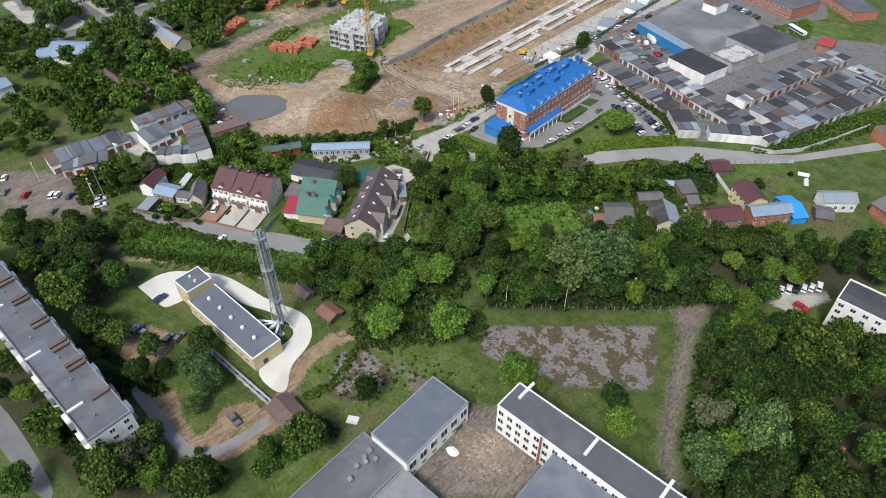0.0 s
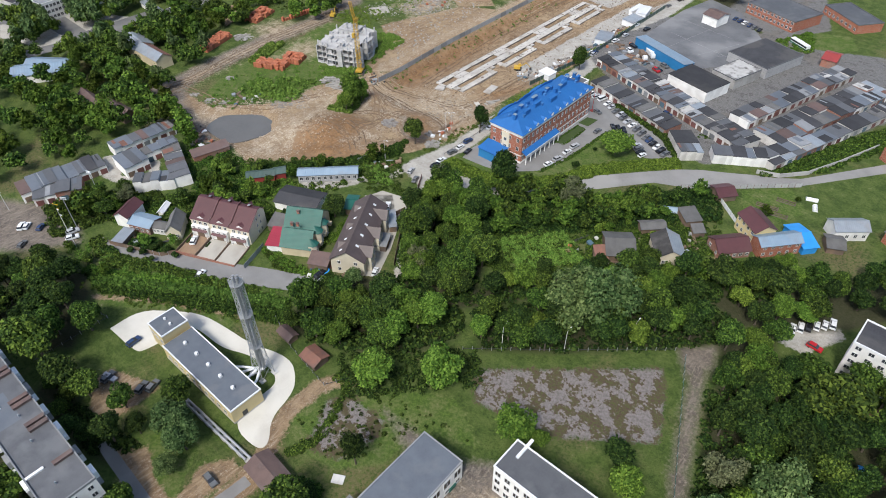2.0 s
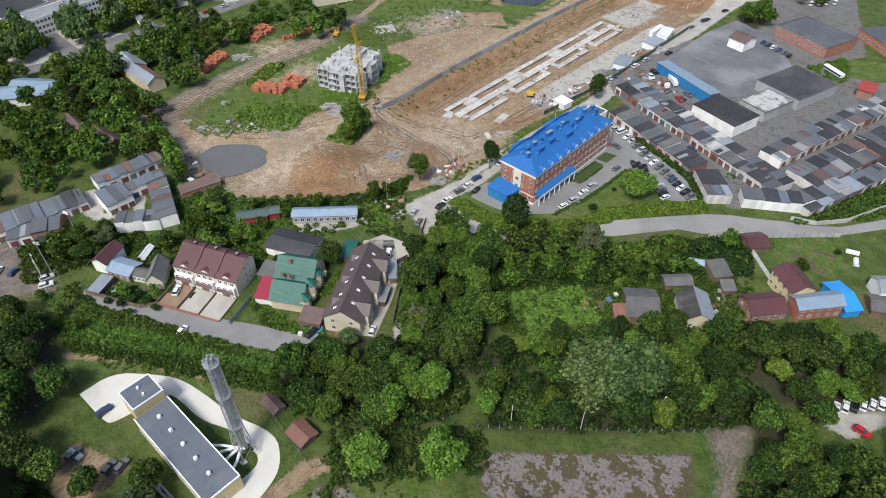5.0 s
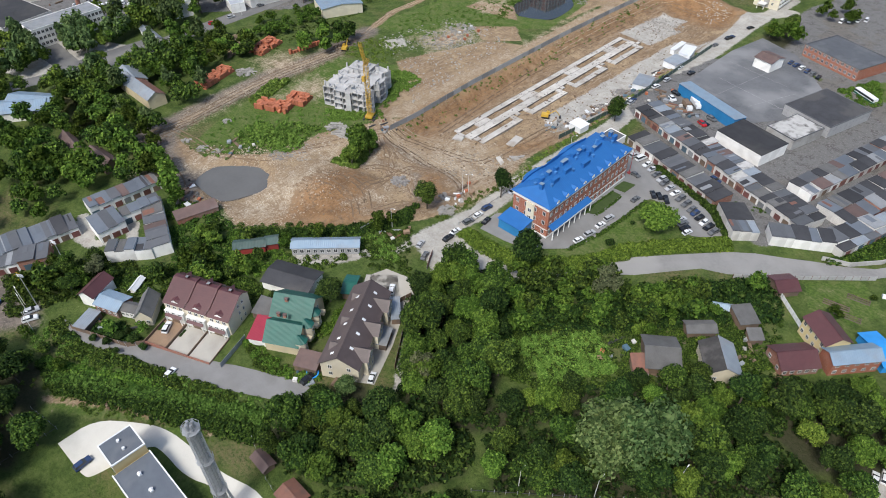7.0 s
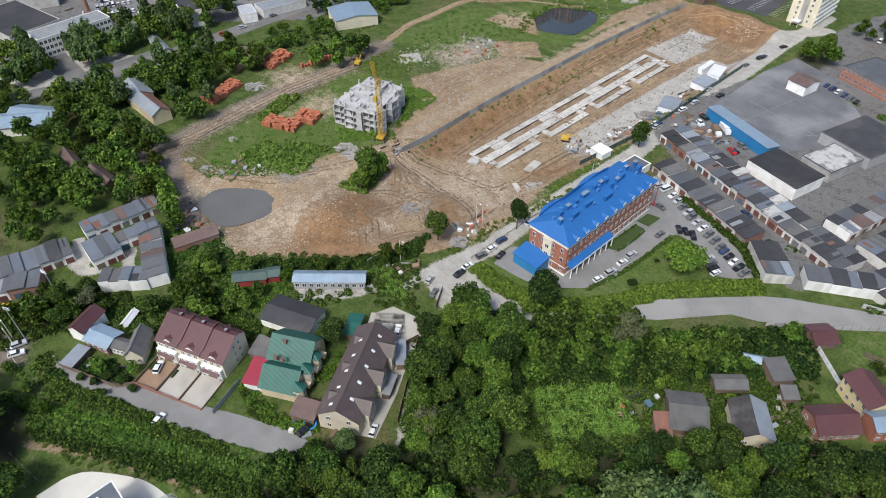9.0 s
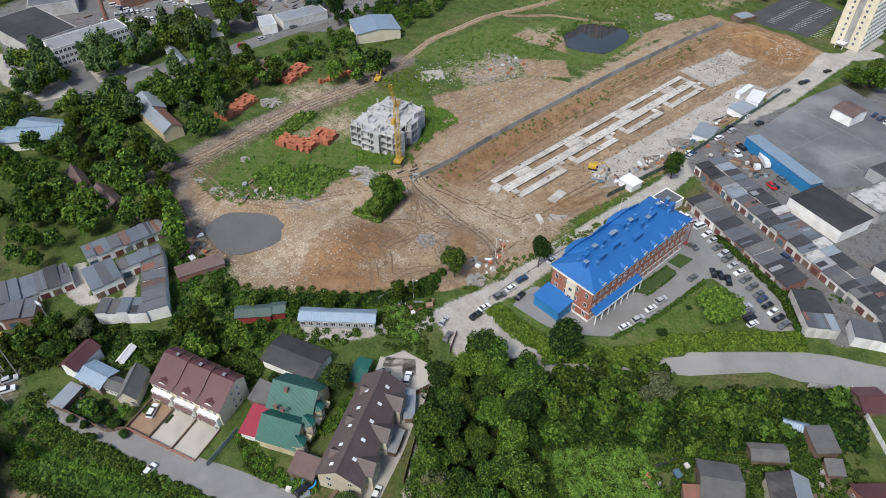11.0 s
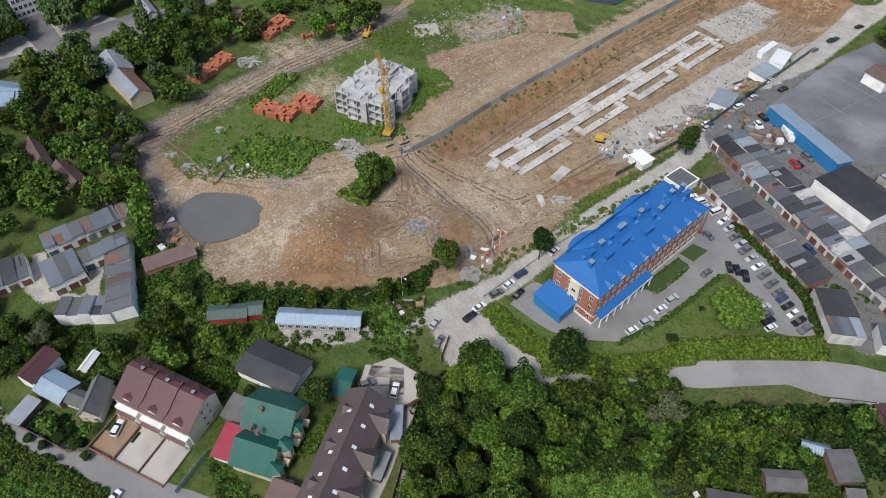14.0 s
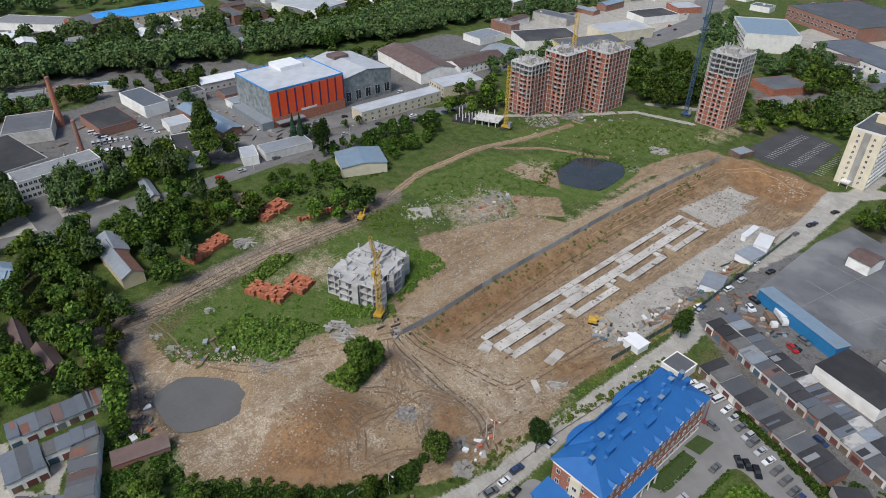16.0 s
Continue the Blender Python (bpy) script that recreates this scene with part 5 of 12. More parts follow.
def flue_mast(x, y, h, ducts):
    """A triangular lattice tower that carries four steel flues, fed by white ducts."""
    t = thing("flue_mast", "tall galvanised lattice mast carrying slim steel boiler flues", "mast", pose(x, y, 0))
    n = 4
    legs = []
    for i in range(n):
        a = 2 * math.pi * (i + 0.5) / n
        base, mid, top = Vector((3.1 * math.cos(a), 3.1 * math.sin(a), 0)), Vector((1.9 * math.cos(a), 1.9 * math.sin(a), 12)), Vector((1.7 * math.cos(a), 1.7 * math.sin(a), h))
        legs.append((base, mid, top))
        part("leg", Geo().bar(base, mid, 0.15, 6).bar(mid, top, 0.12, 6), "steel", t)

    def at(i, z):
        b, m, p = legs[i % n]
        return b.lerp(m, z / 12) if z < 12 else m.lerp(p, (z - 12) / (h - 12))

    zs = [0, 4, 8, 12] + [12 + (h - 12) * k / 11 for k in range(1, 12)]
    for i in range(n):
        for z0, z1 in zip(zs, zs[1:]):
            part("bracing", Geo().bar(at(i, z0), at(i + 1, z1), 0.06, 4).bar(at(i + 1, z0), at(i, z1), 0.06, 4).bar(at(i, z1), at(i + 1, z1), 0.07, 4), "steel", t)
    for i in range(4):
        a = 2 * math.pi * i / 4
        c, s = 0.7 * math.cos(a), 0.7 * math.sin(a)
        part("flue", Geo().bar((c, s, 1.8), (c, s, h + 1.0), 0.3, 10), "steel", t, "slim steel flue pipe")
    for k in (0.33, 0.66, 0.97):
        z = h * k
        ring = [(1.95 * math.cos(2 * math.pi * i / 8), 1.95 * math.sin(2 * math.pi * i / 8)) for i in range(8)]
        q = part("platform", Geo().prism(ring, z, z + 0.08), "steel", t, "steel service platform")
        v = [(u * e, w * e, z + d) for d in (0.95, 1.05) for e in (0.98, 1.02) for u, w in ring]
        part("rail", Geo().add(v, [(8 * r0 + i, 8 * r0 + (i + 1) % 8, 8 * r1 + (i + 1) % 8, 8 * r1 + i) for r0, r1 in ((0, 1), (1, 3), (3, 2), (2, 0)) for i in range(8)]), "steel", q)
    for i in range(4):
        a = 2 * math.pi * (i + 0.5) / 4
        part("footing", Geo().box(3.1 * math.cos(a) - 0.8, 3.1 * math.cos(a) + 0.8, 3.1 * math.sin(a) - 0.8, 3.1 * math.sin(a) + 0.8, -0.6, 0.35), "concrete_pale", t, "concrete footing")
    for i, (ax, ay) in enumerate(ducts):
        a = 2 * math.pi * i / 4
        p = Vector((ax - x, ay - y, 2.6))
        e = Vector((0.85 * math.cos(a), 0.85 * math.sin(a), 2.6))
        mid = Vector((p.x + (e.x - p.x) * 0.35, p.y + 2.4, 2.6))
        part("duct", Geo().bar(p, mid, 0.38, 8).bar(mid, e, 0.38, 8), "white_tin", t, "white insulated flue duct")
    return t


def apartment_block(x, y, L, W, h, ang):
    t = flat_block("apartment_block", "long five-storey white panel apartment block with a flat grey felt roof", "building", x, y, L, W, h, ang, "white", "felt", 0.45, "felt_pale",
                   (("e", 3, 5, 1.2, 2.8, 1.4, 1.5),))
    part("gable_panel", Geo().box(L / 2 - 0.02, L / 2 + 0.05, -W / 2 + 0.1, W / 2 - 0.1, 0.3, h * 0.55), "panel_grey", t, "grey tiled lower gable")
    for i, u in enumerate((42.0, 27.0, 17.5, 5.0, -8.0, -19.0, -31.0, -43.0)):
        for k in ((0,) if i == 0 else (0, 1)):
            part("roof_duct", Geo().box(u - 0.5 + 1.9 * k, u + 0.5 + 1.9 * k, W * 0.07, W * 0.47, h, h + 0.8).box(u - 0.62 + 1.9 * k, u + 0.62 + 1.9 * k, W * 0.06, W * 0.48, h + 0.8, h + 0.9), "felt_brown", t, "rusty brown ventilation box")
        if i in (0, 2, 4, 6):
            part("expansion_wall", Geo().box(u - 1.4, u - 0.7, -W * 0.5 + 0.3, -W * 0.1, h, h + 0.45), "white_tin", t, "white flashed roof upstand")
        part("roof_vent", Geo().bar((u + 5, -1.0 + (i % 3), h), (u + 5, -1.0 + (i % 3), h + 0.9), 0.22, 8), "tin", t, "short tin vent pipe")
    part("roof_patch", Geo().box(12.0, 23.5, -4.2, 1.2, h, h + 0.012), "felt_blue", t, "newer strip of roofing felt")
    part("roof_patch", Geo().box(34.0, 40.5, -5.0, 4.6, h, h + 0.012), "felt", t, "newer strip of roofing felt")
    for k in range(12):
        u = -L / 2 + 4 + k * (L - 8) / 11
        for s in (-1, 1):
            for f in range(3, 5):
                z = 0.3 + 2.8 * f
                part("balcony", Geo().box(u - 1.5, u + 1.5, s * (W / 2 + 0.55) - 0.55, s * (W / 2 + 0.55) + 0.55, z, z + 1.1 + (1.2 if (k + f) % 2 else 0)), "white_tin" if (k * 7 + s + f) % 3 else "felt_pale", t)
    return t


def townhouse(x, y, L, W, ang, eave, ridge):
    """A terrace of three under one stepped maroon mansard."""
    n = 3
    w = L / n
    for i in range(n):
        t = thing("terraced_house", "cream terraced house with a maroon tiled roof and paved forecourt", "house", pose(x, y, 0, 0, 0, ang) @ pose(-L / 2 + w * (i + 0.5), 0, -0.25 * i), "row of terraced houses")
        a, b = w / 2 - 0.02, W / 2
        yr, ef = b * 0.34, eave
        prof = [(-b, -0.5), (b, -0.5), (b, eave + 2.2), (b * 0.6, ridge - 0.2), (yr, ridge), (-b, ef)]
        part("wall", Geo().add([(-a, p, q) for p, q in prof] + [(a, p, q) for p, q in prof], [(5, 4, 3, 2, 1, 0), (6, 7, 8, 9, 10, 11)] + [(k, (k + 1) % 6, 6 + (k + 1) % 6, 6 + k) for k in range(6)]), "cream_pale", t)
        o = 0.25
        sl = (ridge - ef) / (yr + b)
        for (p0, q0), (p1, q1), nm in (((-b - 0.3, ef - 0.3 * sl), (yr, ridge + 0.02), "roof_front"), ((yr, ridge + 0.02), (b * 0.6, ridge - 0.18), "roof_top"), ((b * 0.6, ridge - 0.18), (b + 0.3, eave + 1.9), "roof_back")):
            part(nm, Geo().sheet([(-a - (o if i == 0 else 0), p0, q0 + 0.16), (a + (o if i == 2 else 0), p0, q0 + 0.16), (a + (o if i == 2 else 0), p1, q1 + 0.16), (-a - (o if i == 0 else 0), p1, q1 + 0.16)], 0.12), "maroon", t)
        if i:
            part("party_wall", Geo().sheet([(-a, -b * 0.75, ef + b * 0.25 * sl + 0.55), (-a + 0.4, -b * 0.75, ef + b * 0.25 * sl + 0.55), (-a + 0.4, yr, ridge + 0.65), (-a, yr, ridge + 0.65)], 0.55).box(-a, -a + 0.4, yr, b * 0.7, ridge - 0.1, ridge + 0.6), "maroon", t)
        # porch roof, eye dormer, chimney
        part("porch_roof", Geo().sheet([(-a + 0.9, -b - 2.1, 2.75), (a - 0.9, -b - 2.1, 2.75), (a - 0.9, -b - 1.15, 3.35), (-a + 0.9, -b - 1.15, 3.35)], 0.12), "maroon", t)
        for u in (-a + 1.1, a - 1.1):
            part("porch_post", Geo().box(u - 0.12, u + 0.12, -b - 2.05, -b - 1.8, -0.3, 2.7), "white", t, "white porch post")
        for u in (-2.2, 0.0, 2.2):
            window(t, pose(u, -b - 0.03, 4.6), 1.3, 1.4)
            window(t, pose(u, -b - 1.23, 3.45), 1.2, 0.8)
        part("bay", Geo().box(-a + 0.5, a - 0.5, -b - 1.2, -b, -0.3, 4.35), "white", t, "white glazed bay")
        part("garage_door", Geo().box(-1.4, 1.4, -b - 1.3, -b - 1.15, 0, 2.1), "wood", t, "brown garage door")
        zm, ym = ef + (ridge - ef) * 0.2, -b + (yr + b) * 0.2
        q = part("eye_dormer", Geo().add([(-1.5, ym - 1.0, zm - 0.5), (1.5, ym - 1.0, zm - 0.5), (0, ym - 1.0, zm + 0.6), (-1.5, ym + 0.2, zm + 0.2), (1.5, ym + 0.2, zm + 0.2), (0, ym + 0.9, zm + 0.6)],
                                         [(0, 1, 2), (5, 4, 3), (0, 2, 5, 3), (1, 4, 5, 2), (0, 3, 4, 1)]), "white", t, "white triangular dormer")
        for sgn in (-1, 1):
            part("dormer_roof", Geo().sheet([(sgn * 1.75, ym - 0.95, zm - 0.62), (0, ym - 0.95, zm + 0.76), (0, ym + 1.2, zm + 0.78), (sgn * 1.75, ym + 0.3, zm + 0.2)], 0.1), "maroon", q, "maroon dormer roof")
        window(q, pose(0, ym - 0.93, zm - 0.55), 0.8, 0.6)
        chimney_box(t, "chimney", 0.5, b * 0.45, ridge - 0.2, 0.7, 0.7, 1.0, "maroon", "felt_pale")
        part("back_gable", Geo().add([(-1.6, b * 0.6, ridge - 0.2), (1.6, b * 0.6, ridge - 0.2), (0, b * 0.5, ridge + 1.4), (0, b * 0.95, ridge + 0.5)], [(0, 1, 2), (1, 3, 2), (3, 0, 2), (0, 3, 1)]), "maroon", t)
        part("forecourt", Geo().box(-a + 0.2, a - 0.2, -b - 11.5, -b - 1.4, -0.5, 0.12 + 0.25 * i), "deck" if i == 0 else "slab", t, "timber deck forecourt" if i == 0 else "concrete forecourt")
        for s in (-1, 1):
            part("divider", Geo().box(s * a - 0.12, s * a + 0.12, -b - 11.6, -b - 1.4, -0.4, 1.0), "wood", t, "brown boarded divider")
        part("front_fence", Geo().box(-a, a, -b - 11.9, -b - 11.65, -0.4, 1.3), "brick_old", t, "low brown front fence")
        if i == 2:
            for z in (1.6, 4.4, 7.2):
                for k in (-1, 0.3):
                    window(t, pose(0, 0, 0, 0, 0, 90) @ pose(k * b * 0.3 + b * 0.3, -a - 0.05, z), 0.8, 1.3)
        part("shrub_bed", Geo().box(-a + 0.3, -a + 1.2, -b - 6, -b - 3, 0.1, 0.4), "leaf_dark", t)


def green_house(x, y, ang):
    t = thing("cottage", "cream house with steep green metal gabled roofs and small balconies", "house", pose(x, y, 0, 0, 0, ang))
    # main wing and forward wing
    for nm, (cx, cy, L, W, e, r) in (("main", (0, 3.0, 12.5, 11, 5.4, 9.8)), ("front", (0.6, -6.6, 10.5, 9.4, 4.2, 8.2))):
        a, b = L / 2, W / 2
        part("wall", Geo().add([(cx - a, cy - b, -0.5), (cx + a, cy - b, -0.5), (cx + a, cy + b, -0.5), (cx - a, cy + b, -0.5), (cx - a, cy - b, e), (cx + a, cy - b, e), (cx + a, cy + b, e), (cx - a, cy + b, e), (cx - a, cy, r), (cx + a, cy, r)],
                               [(3, 2, 1, 0), (0, 1, 5, 4), (2, 3, 7, 6), (4, 5, 9, 8), (6, 7, 8, 9), (1, 2, 6, 9, 5), (3, 0, 4, 8, 7)]), "cream", t)
        s = (r - e) / b
        for g in (-1, 1):
            part("roof_slope", Geo().sheet([(cx - a - 0.5, cy + g * (b + 0.6), e - 0.6 * s + 0.15), (cx + a + 0.5, cy + g * (b + 0.6), e - 0.6 * s + 0.15), (cx + a + 0.5, cy, r + 0.15), (cx - a - 0.5, cy, r + 0.15)], 0.14), "green_tile", t)
        for k in (-1.6, 1.6):
            window(t, pose(cx, cy, 0, 0, 0, 90) @ pose(k, -a - 0.03, 1.2), 1.2, 1.5)
            window(t, pose(cx, cy, 0, 0, 0, 90) @ pose(k * 0.7, -a - 0.03, e - 0.9), 1.0, 1.4)
    for k in range(3):
        y0, tall = -9.6 + 5.4 * k, (5.4, 6.6, 6.0)[k]
        part("bay", Geo().prism([(5.4, y0 - 1.7), (6.9, y0 - 1.7), (8.0, y0 - 0.8), (8.0, y0 + 0.8), (6.9, y0 + 1.7), (5.4, y0 + 1.7)], -0.5, tall), "cream_pale", t, "cream angled bay")
        peak = (5.6, y0, tall + 1.9)
        rim = [(5.4, y0 - 2.0, tall), (7.1, y0 - 2.0, tall - 0.1), (8.4, y0 - 1.0, tall - 0.15), (8.4, y0 + 1.0, tall - 0.15), (7.1, y0 + 2.0, tall - 0.1), (5.4, y0 + 2.0, tall)]
        rf = Geo()
        for p, q in zip(rim, rim[1:]):
            rf.sheet([p, q, peak], 0.1)
        part("bay_roof", rf, "green_tile", t)
        for z in (1.0, 3.6):
            window(t, pose(8.0, y0, z, 0, 0, 90), 1.1, 1.4)
        part("balcony", Geo().box(6.9, 8.6, y0 + 1.8, y0 + 3.4, 2.8, 3.9), "cream", t, "small cream balcony")
    for cx, cy, z in ((-2, 1.2, 8.6), (-0.5, -4.0, 7.4), (-3, -3.2, 6.6)):
        chimney_box(t, "chimney", cx, cy, z, 0.9, 0.7, 1.3, "brick_old", "felt_brown")
    part("annexe", Geo().box(-10.5, -4.7, -10.5, -2.6, -0.5, 3.0), "white", t, "white single-storey annexe")
    part("annexe_roof", Geo().sheet([(-10.9, -11.0, 2.9), (-4.7, -11.0, 3.2), (-4.7, -2.2, 4.6), (-10.9, -2.2, 4.3)], 0.12), "pink", t, "raspberry pink metal roof")
    return t


def row_house(x, y, L, W, ang, eave, ridge):
    """A long brown-roofed house with cross gables down one side."""
    t = gable_house("row_house", "long cream house under a brown tiled roof with cross gables", "house", x, y, L, W, eave, ridge, ang, "cream_pale", "brown_tile", 0.6,
                    (("w", 2, 2, 1.4, 3.0, 1.2, 1.4), ("n", 9, 2, 1.2, 3.0, 1.1, 1.4)))
    a, b = L / 2, W / 2
    for i in range(3):
        u = -a + L * (0.18 + 0.32 * i)
        w, p0, r = 2.5, -b - 1.7, ridge - 1.5
        part("cross_gable", Geo().add([(u - w, p0, -0.4), (u + w, p0, -0.4), (u + w, 0, -0.4), (u - w, 0, -0.4), (u - w, p0, eave), (u + w, p0, eave), (u + w, 0, eave), (u - w, 0, eave), (u, p0, r), (u, 0, r)],
                                      [(0, 1, 5, 8, 4), (1, 2, 6, 5), (3, 0, 4, 7), (2, 3, 7, 9, 6), (4, 8, 9, 7), (8, 5, 6, 9), (3, 2, 1, 0)]), "cream_pale", t)
        for s in (-1, 1):
            part("cross_roof", Geo().sheet([(u + s * (w + 0.4), p0 - 0.5, eave - 0.1), (u, p0 - 0.5, r + 0.15), (u, 0.0, r + 0.15), (u + s * (w + 0.4), 0.0, eave - 0.1)], 0.12), "brown_tile", t)
        for k in (-1.3, 1.3):
            for z in (1.2, 4.2):
                window(t, pose(u + k, p0 - 0.03, z), 1.1, 1.4)
        part("small_gable", Geo().add([(u - 2.0, b * 0.75, eave + 0.9), (u + 2.0, b * 0.75, eave + 0.9), (u, b * 0.75, eave + 2.9), (u, b * 0.05, eave + 2.9), (u - 2.0, b * 0.3, eave + 1.4), (u + 2.0, b * 0.3, eave + 1.4)],
                                      [(0, 2, 1), (0, 4, 3, 2), (1, 2, 3, 5), (0, 1, 5, 4), (4, 5, 3)]), "brown_tile", t)
    s = (ridge - eave) / b
    for i in range(10):
        u, v = -a + 2 + (L - 4) * i / 9.5, (-1) ** i * b * 0.42
        z = ridge - abs(v) * s + 0.2
        part("skylight", Geo().box(-0.4, 0.4, -0.6, 0.6, 0, 0.1), "white_tin", t, "white-framed skylight", pose(u, v, z) @ pose(0, 0, 0, math.degrees(math.atan(s)) * (1 if v < 0 else -1)))
    return t


def concrete_frame(x, y, ang):
    """The raw concrete shell of a stepped block: open floors round the edge, a forest of wall stubs and a raised core on top."""
    t = thing("concrete_shell", "unfinished grey concrete building shell with open floors and wall stubs", "building", pose(x, y, level(x, y), 0, 0, ang))
    rnd = random.Random(5)
    out = [(-11.5, -11.8), (-5.2, -11.8), (-5.2, -13.2), (3.6, -13.2), (3.6, -12.0), (9.6, -12.0), (10.8, -10.8), (11.6, -6.0), (9.4, -5.2), (9.4, -1.2),
           (11.8, -0.4), (12.2, 4.4), (11.2, 8.0), (9.0, 8.6), (9.6, 14.6), (3.0, 16.2), (-6.0, 16.2), (-7.0, 12.4), (-11.4, 9.4), (-12.4, 4.0), (-11.0, 1.0), (-12.2, -4.0)]
    for f in range(4):
        k = 1.0 if f < 3 else 0.97
        part("floor_slab", Geo().prism([(u * k, v * k) for u, v in out], 0.05 + 3.0 * f, 0.33 + 3.0 * f), "concrete_raw", t)
    n = len(out)
    for f in range(3):
        z = 0.33 + 3.0 * f
        for u0, u1, v0, v1 in ((-8.4, 8.0, -9.2, -8.9), (7.2, 7.5, -8.8, 9.1), (-8.6, -8.3, -8.8, 8.5), (-8.2, 7.1, 9.2, 9.5)):
            part("inner_wall", Geo().box(u0, u1, v0, v1, z, z + 2.72), "concrete", t)
        for i in range(n):
            p, q = Vector(out[i]), Vector(out[(i + 1) % n])
            d = (q - p).length
            a = math.degrees(math.atan2(q.y - p.y, q.x - p.x))
            m = pose(p.x * 0.985, p.y * 0.985, z, 0, 0, a)
            part("pier", Geo().box(-0.2, 0.2, -0.1, 2.6, 0, 2.72), "concrete_raw", t, "", m)
            if d > 4.5:
                part("pier", Geo().box(d * 0.5 - 0.15, d * 0.5 + 0.15, 0.05, 2.6, 0, 2.72), "concrete_raw", t, "", m)
            if (i + f) % 3 == 0 and d > 2.0:
                part("parapet_panel", Geo().box(0.25, d * 0.5 - 0.2, 0.02, 0.22, 0, 1.05), "concrete_raw", t, "", m)
    # wall stubs in crossing lines over the roof slab
    for i, u in enumerate((-10.2, -6.9, -3.4, 0.2, 3.6, 6.8, 9.6)):
        v = -11.4
        while v < 11.5:
            w = rnd.uniform(1.6, 3.4)
            if rnd.random() < 0.72 and edge_distance(out, u, v + w / 2) < -0.9:
                part("wall_stub", Geo().box(-0.14, 0.14, 0, w, 0, rnd.choice((0.6, 1.0, 1.3, 2.2))), "concrete_raw", t, "", pose(u + rnd.uniform(-0.4, 0.4), v, 9.33))
            v += w + rnd.uniform(0.3, 1.4)
    for i, v in enumerate((-10.6, -7.0, -3.2, 0.6, 4.4, 8.0, 11.2)):
        u = -10.6
        while u < 9.5:
            w = rnd.uniform(1.4, 3.0)
            if rnd.random() < 0.6 and edge_distance(out, u + w / 2, v) < -0.9:
                part("wall_stub", Geo().box(0, w, -0.14, 0.14, 0, rnd.choice((0.5, 0.8, 1.2, 2.0))), "concrete_raw", t, "", pose(u, v + rnd.uniform(-0.4, 0.4), 9.33))
            u += w + rnd.uniform(0.4, 1.6)
    for i in range(0, n, 2):
        part("corner_post", Geo().box(-0.3, 0.3, -0.25, 0.25, 0, rnd.uniform(1.4, 2.6)), "concrete_raw", t, "", pose(out[i][0] * 0.92, out[i][1] * 0.92, 9.33))
    # raised core
    for u0, u1, v0, v1, z in ((-8.0, 2.4, 6.4, 13.4, 9.33),):
        part("core_wall", Geo().box(u0, u1, v0, v0 + 0.25, z, z + 1.5).box(u1 - 0.25, u1, v0 + 0.25, v1, z, z + 1.5).box(u0, u0 + 0.25, v0 + 0.25, v1, z, z + 1.5), "concrete_raw", t)
        part("upper_slab", Geo().box(u0 - 0.3, u1 + 0.3, v0 - 0.3, v1 + 0.3, z + 1.5, z + 1.72), "concrete_raw", t)
    for i in range(15):
        part("wall_stub", Geo().box(-rnd.uniform(0.5, 1.3), rnd.uniform(0.5, 1.2), -0.13, 0.13, 0, rnd.uniform(0.5, 1.6)), "concrete_raw", t, "", pose(rnd.uniform(-6.6, 1.2), rnd.uniform(7.2, 12.6), 11.05, 0, 0, rnd.choice((0, 90))))
    return t


def lattice(g, a, b, w, n, r=0.09, chord=0.13):
    """A square lattice boom from a to b."""
    a, b = Vector(a), Vector(b)
    d = (b - a).normalized()
    u = d.cross(Vector((0, 0, 1)) if abs(d.z) < 0.9 else Vector((1, 0, 0))).normalized()
    v = d.cross(u)
    cs = [(u * s + v * q) * w / 2 for s, q in ((1, 1), (1, -1), (-1, -1), (-1, 1))]
    for c in cs:
        g.bar(a + c, b + c, chord, 4)
    for k in range(n):
        p, q = a.lerp(b, k / n), a.lerp(b, (k + 1) / n)
        for i in range(4):
            g.bar(p + cs[i], q + cs[(i + 1) % 4], r, 3)
            g.bar(q + cs[i], q + cs[(i + 1) % 4], r, 3)
    return g


def tower_crane(x, y, h, jib, ang, colour, label, w=1.7, luff=0.0):
    t = thing("tower_crane", label, "crane", pose(x, y, level(x, y), 0, 0, ang))
    part("undercarriage", Geo().box(-2.6, 2.6, -2.6, -2.0, 0, 0.8).box(-2.6, 2.6, 2.0, 2.6, 0, 0.8).box(-0.5, 0.5, -2.4, 2.4, 0.5, 1.2), "steel_dark", t)
    part("slew_platform", Geo().box(-3.2, 2.4, -1.6, 1.6, 1.2, 2.0), colour, t)
    part("ballast", Geo().box(-3.4, -1.6, -1.5, 1.5, 2.0, 4.4), "felt_pale", t, "stacked grey ballast blocks")
    part("cabin", Geo().box(0.4, 1.7, -1.7, -0.4, h * 0.72, h * 0.72 + 2.2), colour, t)
    part("tower", lattice(Geo(), (0, 0, 2.0), (0, 0, h), w, max(6, round(h / 2.2))), colour, t)
    top = Vector((0, 0, h))
    if jib:
        end = Vector((jib * math.cos(luff), 0, h + jib * math.sin(luff)))
        part("jib", lattice(Geo(), top, end, w * 0.6, max(6, round(jib / 2.2)), 0.07, 0.1), colour, t)
        part("counter_jib", lattice(Geo(), top, (-jib * 0.3, 0, h + 0.5), w * 0.6, 4, 0.07, 0.1), colour, t)
        part("stay", Geo().bar(top + Vector((0, 0, 4)), end, 0.06, 4).bar(top, top + Vector((0, 0, 4)), 0.15, 4).bar(top + Vector((0, 0, 4)), (-jib * 0.3, 0, h + 0.6), 0.06, 4), "steel_dark", t)
    return t


